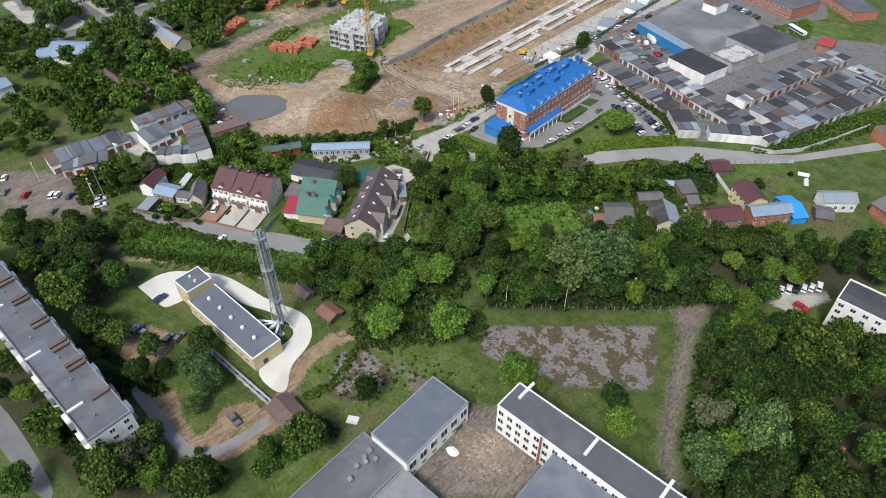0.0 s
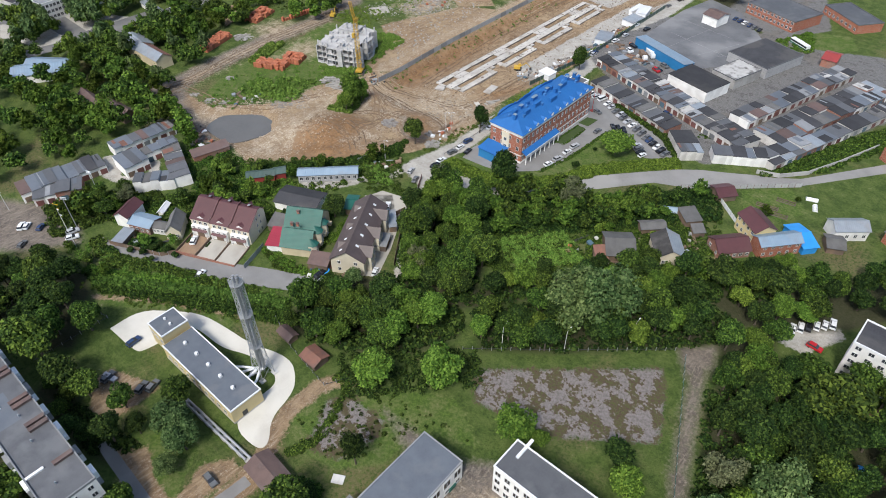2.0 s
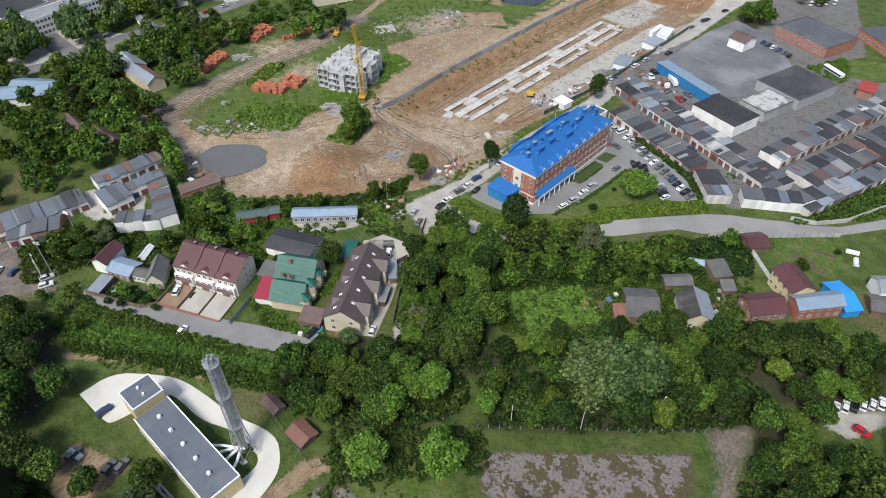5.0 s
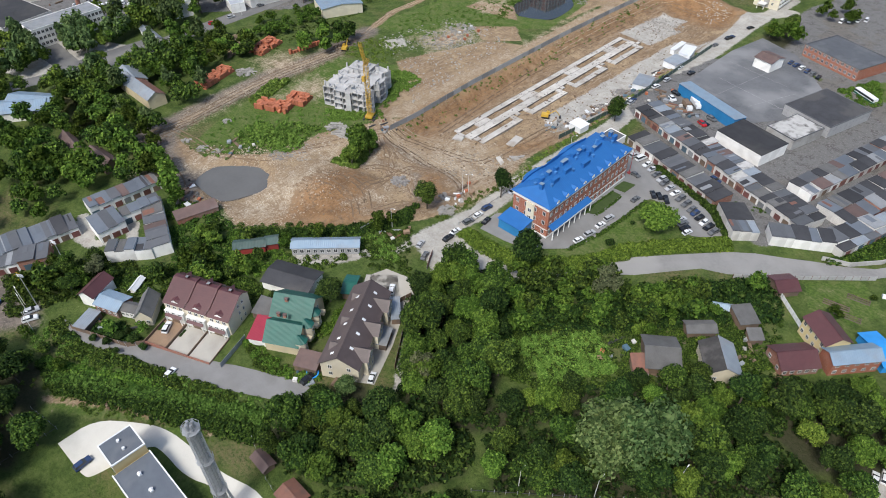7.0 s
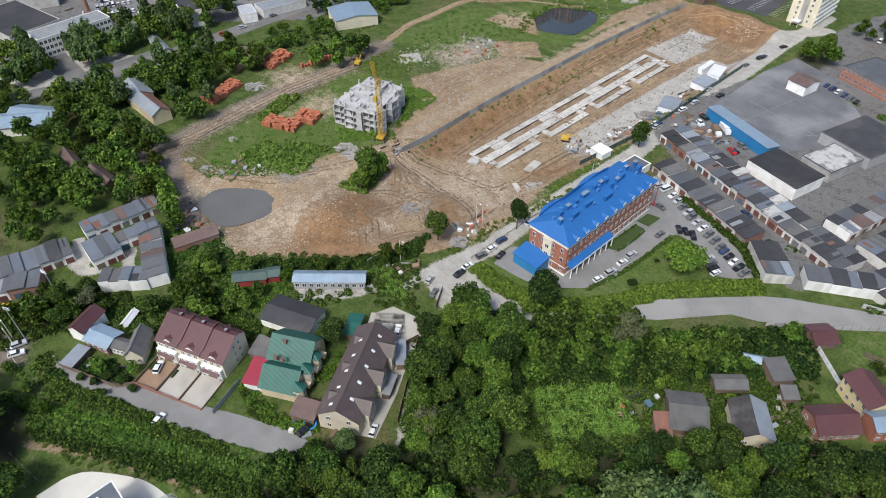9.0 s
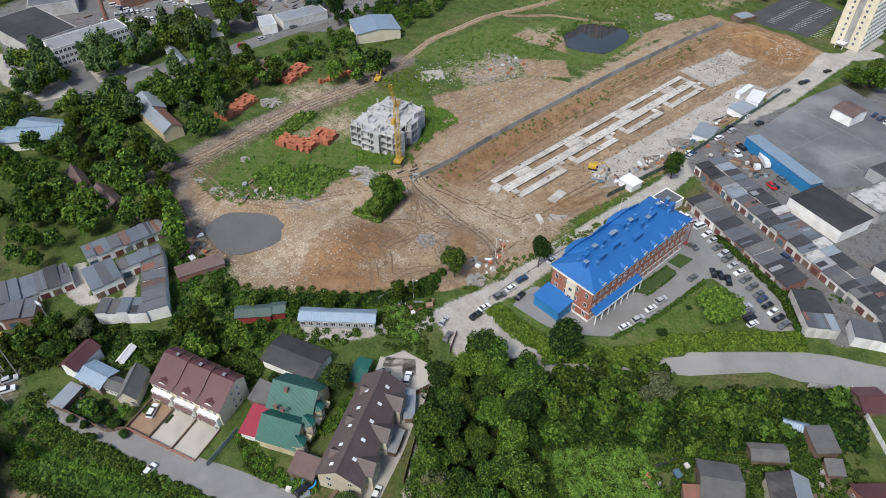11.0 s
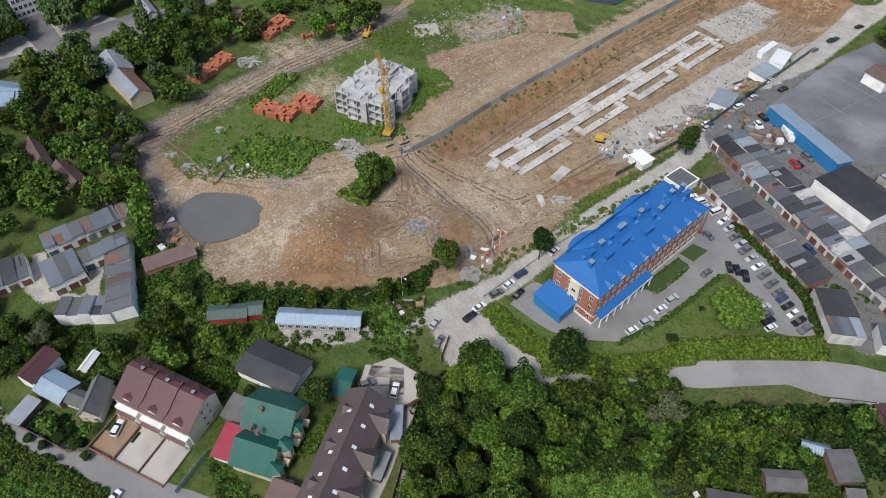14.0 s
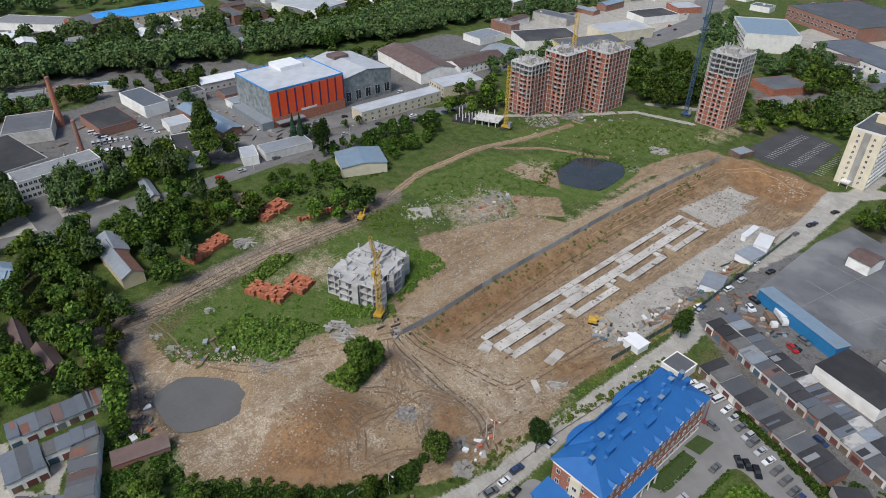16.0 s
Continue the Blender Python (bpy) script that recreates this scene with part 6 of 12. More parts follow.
def unfinished_tower(x, y, L, W, floors, ang, brick_top, label, seed=0, spikes=12):
    """A brick-clad high-rise under construction: slab edges, piers, openings and bare floors on top."""
    rnd = random.Random(seed)
    t = thing("unfinished_tower", label, "building", pose(x, y, 0, 0, 0, ang), "high-rises under construction")
    fh = 2.85
    a, b = L / 2, W / 2
    cut = 1.6
    poly = [(-a + cut, -b), (a - cut, -b), (a, -b + cut), (a, b - cut), (a - cut, b), (-a + cut, b), (-a, b - cut), (-a, -b + cut)]
    inner = [(u * 0.93, v * 0.93) for u, v in poly]
    core = [(u * 0.5, v * 0.5) for u, v in poly]
    slab_me = Geo().prism([(u * 1.012, v * 1.012) for u, v in poly], 0, 0.3).mesh("floor_slab", M["concrete_raw"])
    for f in range(floors + 1):
        part("floor_slab", slab_me, None, t, "", pose(0, 0, f * fh))
    part("core", Geo().prism(core, 0, floors * fh), "concrete", t)
    for i in range(8):
        p, q = poly[i], poly[(i + 1) % 8]
        d = math.hypot(q[0] - p[0], q[1] - p[1])
        n = max(1, round(d / 3.4))
        side = math.degrees(math.atan2(q[1] - p[1], q[0] - p[0]))
        step = d / n
        wall, post = Geo(), Geo()
        for k in range(n):
            o = k * step
            post.box(o - 0.22, o + 0.22, -0.2, 0.3, 0, floors * fh)
            wall.box(o + 0.25, o + step * 0.3, 0, 0.3, 0.3, fh).box(o + step * 0.72, o + step - 0.25, 0, 0.3, 0.3, fh)
            if k % 3 == 1 and n > 2:
                wall.box(o + step * 0.3, o + step * 0.72, 0, 0.3, 0.3, fh)
            else:
                wall.box(o + step * 0.3, o + step * 0.72, 0, 0.3, 0.3, 1.15)
        wall_me = wall.mesh("brick_panel", M["brick_tower"])
        part("pier", post, "concrete_raw", t, "", pose(p[0], p[1], 0, 0, 0, side))
        if i in (4, 5):
            part("rear_wall", Geo().box(0.2, d - 0.2, 0, 0.3, 0.3, brick_top * fh), "brick_tower", t, "", pose(p[0], p[1], 0, 0, 0, side))
            continue
        for f in range(brick_top):
            part("brick_panel", wall_me, None, t, "", pose(p[0], p[1], f * fh, 0, 0, side))
    for i in range(spikes):
        u, v = rnd.uniform(-a, a) * 0.9, rnd.uniform(-b, b) * 0.9
        part("column_stub", Geo().box(u - 0.25, u + 0.25, v - 0.25, v + 0.25, 0, rnd.uniform(1.2, 3.4)), "concrete_raw", t, "", pose(0, 0, floors * fh + 0.3))
    # balcony plates and the loose clutter of the top floor
    plate = Geo().box(-1.5, 1.5, -1.3, 0, 0, 0.18).box(-1.5, 1.5, -1.3, -1.18, 0.18, 1.0).mesh("balcony", M["concrete_raw"])
    for f in range(floors // 2, floors):
        for u in (-a * 0.45, a * 0.45):
            part("balcony", plate, None, t, "", pose(u, -b, f * fh))
    g = Geo()
    for i in range(26):
        u, v, e = rnd.uniform(-a, a) * 0.85, rnd.uniform(-b, b) * 0.85, rnd.uniform(0.4, 1.6)
        g.box(u - e, u + e, v - 0.15, v + 0.15, floors * fh + 0.3, floors * fh + 0.3 + rnd.uniform(0.3, 2.2))
    part("top_walls", g, "rubble", t, "ragged wall stubs and stored blocks")
    part("stair_head", Geo().box(-3, 2, -2, 2.5, floors * fh + 0.3, floors * fh + 2.2), "concrete", t)
    return t


def pile_of(name, label, category, x, y, n, spread, size, material, seed, flat=0.3):
    """A heap of broken blocks in one mesh, most of them small."""
    rnd = random.Random(seed)
    g = Geo()
    for i in range(n * 3):
        a, r = rnd.uniform(0, 6.28), spread * math.sqrt(rnd.random())
        px, py = r * math.cos(a), r * math.sin(a)
        s = size * rnd.choice((0.25, 0.3, 0.35, 0.5, 0.7, 0.95))
        b = Geo().box(-s, s, -s * rnd.uniform(0.3, 0.7), s * 0.5, -s * flat, s * flat)
        b.turned(pose(px, py, level(x + px, y + py) + s * flat * rnd.uniform(0.0, 1.2), rnd.uniform(-16, 16), rnd.uniform(-16, 16), rnd.uniform(0, 180)))
        g.add(b.v, b.f)
    return lone(name, g, material, label, category, "stuff", m=pose(x, y, 0))


def scatter(name, label, category, pts, n, lo, hi, material, seed, flat=0.5):
    """Loose lumps strewn over an area of bare ground, in one mesh."""
    rs = np.random.RandomState(seed)
    xs, ys = [p[0] for p in pts], [p[1] for p in pts]
    X, Y = rs.uniform(min(xs), max(xs), n * 4), rs.uniform(min(ys), max(ys), n * 4)
    drift = np.array([noise.noise((x * 0.13, y * 0.13, seed)) for x, y in zip(X, Y)])
    ok = (edge_distance(pts, X, Y) < 0) & (drift > rs.uniform(-0.5, 0.35, n * 4))
    X, Y = X[ok][:n], Y[ok][:n]
    Z = height(X, Y) + 0.6 * np.array([relief(x, y) for x, y in zip(X, Y)]) * ease(-edge_distance(DUG, X, Y) / 8)
    unit = np.array([(-1, -1, -1), (1, -1, -1), (1, 1, -1), (-1, 1, -1), (-1, -1, 1), (1, -1, 1), (1, 1, 1), (-1, 1, 1)], float)
    faces = [(4, 5, 6, 7), (0, 1, 5, 4), (1, 2, 6, 5), (2, 3, 7, 6), (3, 0, 4, 7)]
    g = Geo()
    for x, y, z in zip(X, Y, Z):
        s = lo + (hi - lo) * rs.rand() ** 2.5
        a = rs.uniform(0, 6.28)
        v = unit * s * rs.uniform(0.55, 1.0, (8, 3)) * np.array((1, rs.uniform(0.5, 1), flat))
        c, q = math.cos(a), math.sin(a)
        g.add([(x + p[0] * c - p[1] * q, y + p[0] * q + p[1] * c, z + p[2] + s * flat * 0.5) for p in v], faces)
    return lone(name, g, material, label, category, "stuff")


def slab_heap(x, y, n, spread, ang, seed):
    """Long precast slabs thrown down over one another."""
    rnd = random.Random(seed)
    for i in range(n):
        px, py = rnd.uniform(-spread, spread), rnd.uniform(-spread, spread) * 0.7
        L, w = rnd.uniform(1.4, 3.1), rnd.uniform(0.35, 0.6)
        lone("concrete_slab", Geo().box(-L, L, -w, w, -0.11, 0.11), "rubble", "long pale precast slab thrown on a heap", "concrete slab", group="loose slabs",
             m=pose(x + px, y + py, level(x + px, y + py) + 0.1 + 0.17 * (i % 5), rnd.uniform(-5, 5), rnd.uniform(-5, 5), ang + rnd.uniform(-35, 35) + (90 if i % 4 == 0 else 0)))


def brick_stack(x, y, nx, ny, ang, seed=0):
    """Pallets of orange hollow brick set close in rows."""
    rnd = random.Random(seed)
    z = level(x, y)
    for i in range(nx):
        for j in range(ny):
            if rnd.random() < 0.05:
                continue
            rise = rnd.choice((1.3, 2.3, 2.3, 2.4))
            u, v = (i - (nx - 1) / 2) * 1.5, (j - (ny - 1) / 2) * 1.3
            lone("brick_pallet", Geo().box(-0.68, 0.68, -0.56, 0.56, -0.1, rise), "orange_brick", "pallet stacked with orange hollow bricks", "bricks", group="brick pallets",
                 m=pose(x, y, z, 0, 0, ang) @ pose(u + rnd.uniform(-0.08, 0.08), v + rnd.uniform(-0.08, 0.08), 0.05, 0, 0, rnd.uniform(-5, 5)))


def foundation(x0, y0, z):
    """A long strip foundation of pale concrete: three broad ribs with closed and open soil bays that repeat along it."""
    t = thing("strip_foundation", "long pale concrete strip foundation with open soil-filled bays", "foundation", pose(x0, y0, z))
    rnd = random.Random(3)
    top = 0.55
    bars = [(0.0, 2.8, 0.0, 134.5), (6.3, 10.5, 0.0, 134.5)]
    bars += [(2.8, 6.3, v0, v1) for v0, v1 in ((-2.0, 0.6), (10.2, 18.4), (42.6, 53.2), (78.4, 88.4), (114.0, 121.6), (133.0, 134.5))]
    for k in range(4):
        e = 1.0 + 34.7 * k
        bars += [(13.5, 16.5, e, e + 27.6), (10.5, 13.5, e, e + 2.6), (10.5, 13.5, e + 25.2, e + 27.6), (10.5, 12.3, e + 28.9, e + 31.2)]
    for i, (u0, u1, v0, v1) in enumerate(bars):
        n = max(1, round((v1 - v0) / 17))
        for k in range(n):
            w0, w1 = v0 + (v1 - v0) * k / n, v0 + (v1 - v0) * (k + 1) / n
            part("footing_strip", Geo().box(u0 + 0.01, u1 - 0.01, w0 + 0.01, w1 - 0.01, -1.2, top + 0.02 * ((i + k) % 3)), "footing", t)
        g = Geo()
        for j in range(int((v1 - v0) * (u1 - u0) / 5.0)):
            if rnd.random() < 0.45:
                continue
            u, v, r = rnd.uniform(u0 + 0.4, u1 - 0.4), rnd.uniform(v0 + 0.4, v1 - 0.4), rnd.uniform(0.14, 0.28)
            g.box(u - r, u + r, v - r, v + r, top + 0.03, top + rnd.uniform(0.12, 0.3))
        if g.v:
            part("starter_bars", g, "junk", t, "dark clusters of reinforcement stubs")
        q = Geo().box(u0 - 0.07, u0, v0, v1, -1.0, top + 0.12).box(u1, u1 + 0.07, v0, v1, -1.0, top + 0.12)
        part("formwork", q, "junk", t, "dark formwork boards along the strip")
    for i in range(60):
        u, v, e = rnd.choice((1.4, 8.2, 14.8, 15.2)) + rnd.uniform(-1, 1), rnd.uniform(0, 134), rnd.uniform(0.5, 1.3)
        if i % 3 == 0:
            part("stored_boards", Geo().box(-e, e, -0.3, 0.3, 0, 0.3), "rubble" if i % 2 else "wood", t, "stored boards and blocks", pose(u, v, top + 0.04, 0, 0, rnd.uniform(0, 180)))
    return t


def lamp_pole(x, y, h=9.0, label="slender grey concrete lamp pole", arm=1.6, ang=0):
    t = thing("street_lamp", label, "lamp", pose(x, y, level(x, y), 0, 0, ang), "street lamps")
    part("pole", Geo().bar((0, 0, -0.5), (0, 0, h), 0.13, 6, 0.08), "concrete_pale", t)
    part("arm", Geo().bar((0, 0, h - 0.1), (arm, 0, h + 0.4), 0.05, 5), "steel", t)
    part("lantern", Geo().box(arm - 0.1, arm + 0.6, -0.14, 0.14, h + 0.32, h + 0.48), "white_tin", t)
    return t


def excavator(x, y, ang, colour="yellow"):
    t = thing("excavator", "yellow tracked excavator standing on the muddy site", "digger", pose(x, y, level(x, y), 0, 0, ang))
    for s in (-1.1, 1.1):
        part("track", Geo().box(-1.9, 1.9, s - 0.3, s + 0.3, 0, 0.8), "rubber", t)
    part("body", Geo().box(-2.0, 1.2, -1.3, 1.3, 0.9, 2.1), colour, t)
    part("cab", Geo().box(0.1, 1.5, 0.2, 1.3, 2.1, 3.0).box(0.2, 1.4, 0.3, 1.2, 3.0, 3.1), colour, t)
    part("boom", Geo().bar((1.0, -0.3, 1.9), (4.2, -0.3, 4.4), 0.24, 5).bar((4.2, -0.3, 4.4), (6.4, -0.3, 2.0), 0.18, 5), colour, t)
    part("bucket", Geo().box(6.0, 7.0, -0.9, 0.3, 0.9, 1.9), "steel_dark", t)
    return t


def truck(x, y, ang, cab="white", box="white_tin", L=7.0, label="parked box lorry with a pale body"):
    t = thing("lorry", label, "lorry", pose(x, y, level(x, y) + 0.05, 0, 0, ang))
    part("cab", Geo().add([(L / 2 - 1.9, -1.1, 0.5), (L / 2, -1.1, 0.5), (L / 2, -1.1, 1.4), (L / 2 - 0.4, -1.1, 2.4), (L / 2 - 1.9, -1.1, 2.4), (L / 2 - 1.9, 1.1, 0.5), (L / 2, 1.1, 0.5), (L / 2, 1.1, 1.4), (L / 2 - 0.4, 1.1, 2.4), (L / 2 - 1.9, 1.1, 2.4)],
                          [(0, 1, 2, 3, 4), (9, 8, 7, 6, 5), (0, 5, 6, 1), (1, 6, 7, 2), (2, 7, 8, 3), (3, 8, 9, 4), (4, 9, 5, 0)]), "car_" + cab, t)
    part("cargo_box", Geo().box(-L / 2, L / 2 - 2.1, -1.2, 1.2, 0.9, 3.0), box, t)
    for u in (-L / 2 + 1.2, L / 2 - 1.1):
        for s in (-0.95, 0.95):
            part("wheel", Geo().bar((u, s - 0.15, 0.45), (u, s + 0.15, 0.45), 0.45, 10), "rubber", t)
    return t


def works_quarter(pts, n, seed, low=3.5, high=8.0, gap=4.0, glazed=True):
    """Plain works sheds and stores set squarely about an area."""
    rnd = random.Random(seed)
    xs, ys = [p[0] for p in pts], [p[1] for p in pts]
    placed = []
    for _ in range(n * 30):
        if len(placed) >= n:
            break
        x, y = rnd.uniform(min(xs), max(xs)), rnd.uniform(min(ys), max(ys))
        L, W, h = rnd.uniform(14, 38), rnd.uniform(9, 18), rnd.uniform(low, high)
        if edge_distance(pts, x, y) > -6 or not clear_of_buildings(x, y, 9.0) or any(math.hypot(x - a, y - b) < (r + max(L, W) / 2) * 0.8 + gap for a, b, r in placed):
            continue
        placed.append((x, y, max(L, W) / 2))
        wall = rnd.choice(("white", "concrete", "brick_old", "cream_pale", "silicate", "panel_grey"))
        ang = rnd.choice((0, 90)) + rnd.uniform(-6, 6)
        rows = (("s", max(3, round(L / 4)), 1 if h < 6 else 2, 1.4, 3.0, 1.6, 1.5),) if glazed else ()
        if rnd.random() < 0.4:
            gable_house("works", "plain works shed with a weathered metal roof", "building", x, y, L, W, h, h + W * 0.14, ang, wall, rnd.choice(("tin", "tin_blue", "slate", "felt_brown", "white_tin")), 0.4, rows, 0.0)
        else:
            q = flat_block("works", "plain flat-roofed works building with small windows", "building", x, y, L, W, h, ang, wall, rnd.choice(("felt", "felt_pale", "felt_dark", "felt_blue", "white_tin")), 0.3, None, rows, 0.0)
            for k in range(rnd.randrange(1, 4)):
                u, v, e = rnd.uniform(-0.4, 0.4) * L, rnd.uniform(-0.35, 0.35) * W, rnd.uniform(0.5, 1.3)
                part("roof_housing", Geo().box(u - e, u + e, v - e * 0.7, v + e * 0.7, h - 0.02, h + e).box(u - e * 1.1, u + e * 1.1, v - e * 0.8, v + e * 0.8, h + e, h + e + 0.1), rnd.choice(("white_tin", "tin", "brick_old", "felt_pale")), q)


def round_pool(x, y):
    t = thing("trampoline", "round blue-rimmed garden trampoline on the lawn", "trampoline", pose(x, y, level(x, y)))
    part("mat", Geo().bar((0, 0, 0.7), (0, 0, 0.74), 1.5, 16), "rubber", t)
    ring = [(math.cos(2 * math.pi * i / 16), math.sin(2 * math.pi * i / 16)) for i in range(16)]
    v = [(c * r, s * r, z) for z in (0.66, 0.8) for r in (1.5, 1.9) for c, s in ring]
    part("rim", Geo().add(v, [(16 * a + i, 16 * a + (i + 1) % 16, 16 * b + (i + 1) % 16, 16 * b + i) for a, b in ((0, 1), (1, 3), (3, 2), (2, 0)) for i in range(16)]), "blue_tarp", t, "padded blue rim")
    for i in range(6):
        a = math.pi * i / 3
        part("leg", Geo().bar((1.7 * math.cos(a), 1.7 * math.sin(a), -0.2), (1.7 * math.cos(a), 1.7 * math.sin(a), 0.7), 0.04, 5), "steel", t)


def play_house(x, y, ang, wall, roof, label):
    t = thing("play_house", label, "play house", pose(x, y, level(x, y), 0, 0, ang))
    for u in (-0.9, 0.9):
        for v in (-0.9, 0.9):
            part("post", Geo().box(u - 0.07, u + 0.07, v - 0.07, v + 0.07, -0.2, 1.9), wall, t)
    part("deck", Geo().box(-1, 1, -1, 1, 0.5, 0.62), "wood", t)
    for s in (-1, 1):
        part("roof_slope", Geo().sheet([(-1.3, s * 1.3, 1.75), (1.3, s * 1.3, 1.75), (1.3, 0, 2.6), (-1.3, 0, 2.6)], 0.07), roof, t)
        part("side_panel", Geo().box(-0.9, 0.9, s * 0.95 - 0.04, s * 0.95 + 0.04, 0.62, 1.2), wall, t)


def clutter(pts, n, seed, kinds=("timber_stack", "crate", "drum", "pipe_bundle", "sheet_stack", "block_pallet")):
    """Loose stores left about a yard: stacks of boards, crates, drums, pipes and sheets."""
    rnd = random.Random(seed)
    xs, ys = [p[0] for p in pts], [p[1] for p in pts]
    done = 0
    for _ in range(n * 20):
        if done >= n:
            break
        x, y = rnd.uniform(min(xs), max(xs)), rnd.uniform(min(ys), max(ys))
        if edge_distance(pts, x, y) > 0:
            continue
        done += 1
        kind = rnd.choice(kinds)
        m = pose(x, y, level(x, y), 0, 0, rnd.uniform(0, 180))
        g = Geo()
        if kind == "timber_stack":
            L = rnd.uniform(1.5, 3.2)
            for k in range(4):
                for i in range(3):
                    o = rnd.uniform(-0.25, 0.25)
                    g.box(-L + o, L + o, -0.5 + 0.34 * i, -0.22 + 0.34 * i, 0.18 * k - 0.05, 0.18 * k + 0.1)
            lone(kind, g, rnd.choice(("wood", "deck", "wood")), "stack of weathered boards on the ground", "timber", "stuff", m=m)
        elif kind == "crate":
            w = rnd.uniform(0.6, 1.3)
            g.box(-w, w, -w * 0.7, w * 0.7, -0.05, w * 0.9).box(-w - 0.05, w + 0.05, -w * 0.75, w * 0.75, w * 0.9, w * 0.9 + 0.08)
            lone(kind, g, rnd.choice(("wood", "white_tin", "steel", "gate_blue", "deck")), "lidded storage box on the ground", "crate", m=m)
        elif kind == "drum":
            g.bar((0, 0, -0.05), (0, 0, 0.9), 0.36, 9).bar((0, 0, 0.28), (0, 0, 0.34), 0.39, 9).bar((0, 0, 0.58), (0, 0, 0.64), 0.39, 9)
            lone(kind, g, rnd.choice(("gate_blue", "rust", "steel_dark", "white_tin")), "ribbed steel drum on the ground", "drum", m=m)
        elif kind == "pipe_bundle":
            L = rnd.uniform(1.5, 3.0)
            for i in range(5):
                g.bar((-L, 0.32 * (i % 3) - 0.3, 0.12 + 0.24 * (i // 3)), (L + rnd.uniform(-0.4, 0.4), 0.32 * (i % 3) - 0.3, 0.12 + 0.24 * (i // 3)), 0.13, 6)
            lone(kind, g, rnd.choice(("steel", "rust", "steel_dark")), "bundle of steel pipes on the ground", "pipes", "stuff", m=m)
        elif kind == "sheet_stack":
            for k in range(4):
                a = Geo().box(-1.3, 1.3, -0.7, 0.7, 0.12 * k - 0.04, 0.12 * k + 0.07)
                a.turned(pose(0, 0, 0, 0, 0, rnd.uniform(-9, 9)))
                g.add(a.v, a.f)
            lone(kind, g, rnd.choice(("rubble", "tin", "deck", "white_tin")), "uneven stack of building sheets on the ground", "sheets", "stuff", m=m)
        else:
            g.box(-0.7, 0.7, -0.6, 0.6, -0.05, 0.14)
            for k in range(3):
                for i in range(2):
                    g.box(-0.66 + 0.67 * i, -0.02 + 0.67 * i, -0.55, 0.55, 0.14 + 0.3 * k, 0.42 + 0.3 * k)
            lone(kind, g, rnd.choice(("rubble", "orange_brick", "concrete_pale")), "pallet of building blocks on the ground", "blocks", "stuff", m=m)


def greenhouse(x, y, L, W, ang, material="white_tin", label="white arched polythene greenhouse in a garden plot"):
    t = thing("greenhouse", label, "greenhouse", pose(x, y, level(x, y), 0, 0, ang))
    n = 8
    arc = [(W / 2 * math.cos(math.pi * i / n), W / 2 * 1.1 * math.sin(math.pi * i / n)) for i in range(n + 1)]
    for i in range(n):
        (y0, z0), (y1, z1) = arc[i], arc[i + 1]
        part("cover_panel", Geo().sheet([(-L / 2, y0, z0), (L / 2, y0, z0), (L / 2, y1, z1), (-L / 2, y1, z1)], 0.03), material, t)
    for s in (-1, 1):
        part("end_wall", Geo().add([(s * L / 2, a, b) for a, b in arc] + [(s * (L / 2 - 0.05), a, b) for a, b in arc], [tuple(range(n + 1)), tuple(range(2 * n + 1, n, -1))]), material, t)
    for k in range(5):
        u = -L / 2 + L * k / 4
        g = Geo()
        for i in range(n):
            g.bar((u, arc[i][0] * 1.02, arc[i][1] * 1.02), (u, arc[i + 1][0] * 1.02, arc[i + 1][1] * 1.02), 0.04, 4)
        part("hoop", g, "steel", t)


def garden_bed(x, y, L, W, ang):
    t = thing("garden_bed", "dug vegetable bed with rows of green plants", "garden bed", pose(x, y, level(x, y), 0, 0, ang))
    part("soil_bed", Geo().add([(-L / 2, -W / 2, -0.1), (L / 2, -W / 2, -0.1), (L / 2, W / 2, -0.1), (-L / 2, W / 2, -0.1), (-L / 2 + 0.2, -W / 2 + 0.2, 0.16), (L / 2 - 0.2, -W / 2 + 0.2, 0.16), (L / 2 - 0.2, W / 2 - 0.2, 0.16), (-L / 2 + 0.2, W / 2 - 0.2, 0.16)],
                               [(0, 1, 5, 4), (1, 2, 6, 5), (2, 3, 7, 6), (3, 0, 4, 7), (4, 5, 6, 7)]), "felt_brown", t, "dark dug soil")
    rnd = random.Random(int(x * 10))
    for k in range(3):
        g = Geo()
        v = -W / 2 + W * (k + 0.5) / 3
        for i in range(int(L / 0.25)):
            a, u, s = rnd.uniform(0, 3.14), -L / 2 + 0.3 + 0.25 * i * (L - 0.6) / L, rnd.uniform(0.15, 0.32)
            g.add([(u - s * math.cos(a), v - s * math.sin(a), 0.15), (u + s * math.cos(a), v + s * math.sin(a), 0.15), (u + s * math.sin(a) * 0.4, v - s * 0.4, 0.15 + s * 1.2)], [(0, 1, 2)])
            g.add([(u - s, v - s * 0.6, 0.28), (u + s, v - s * 0.4, 0.22), (u, v + s, 0.34)], [(0, 1, 2)])
        part("crop_ridge", g, "leaf_light", t)


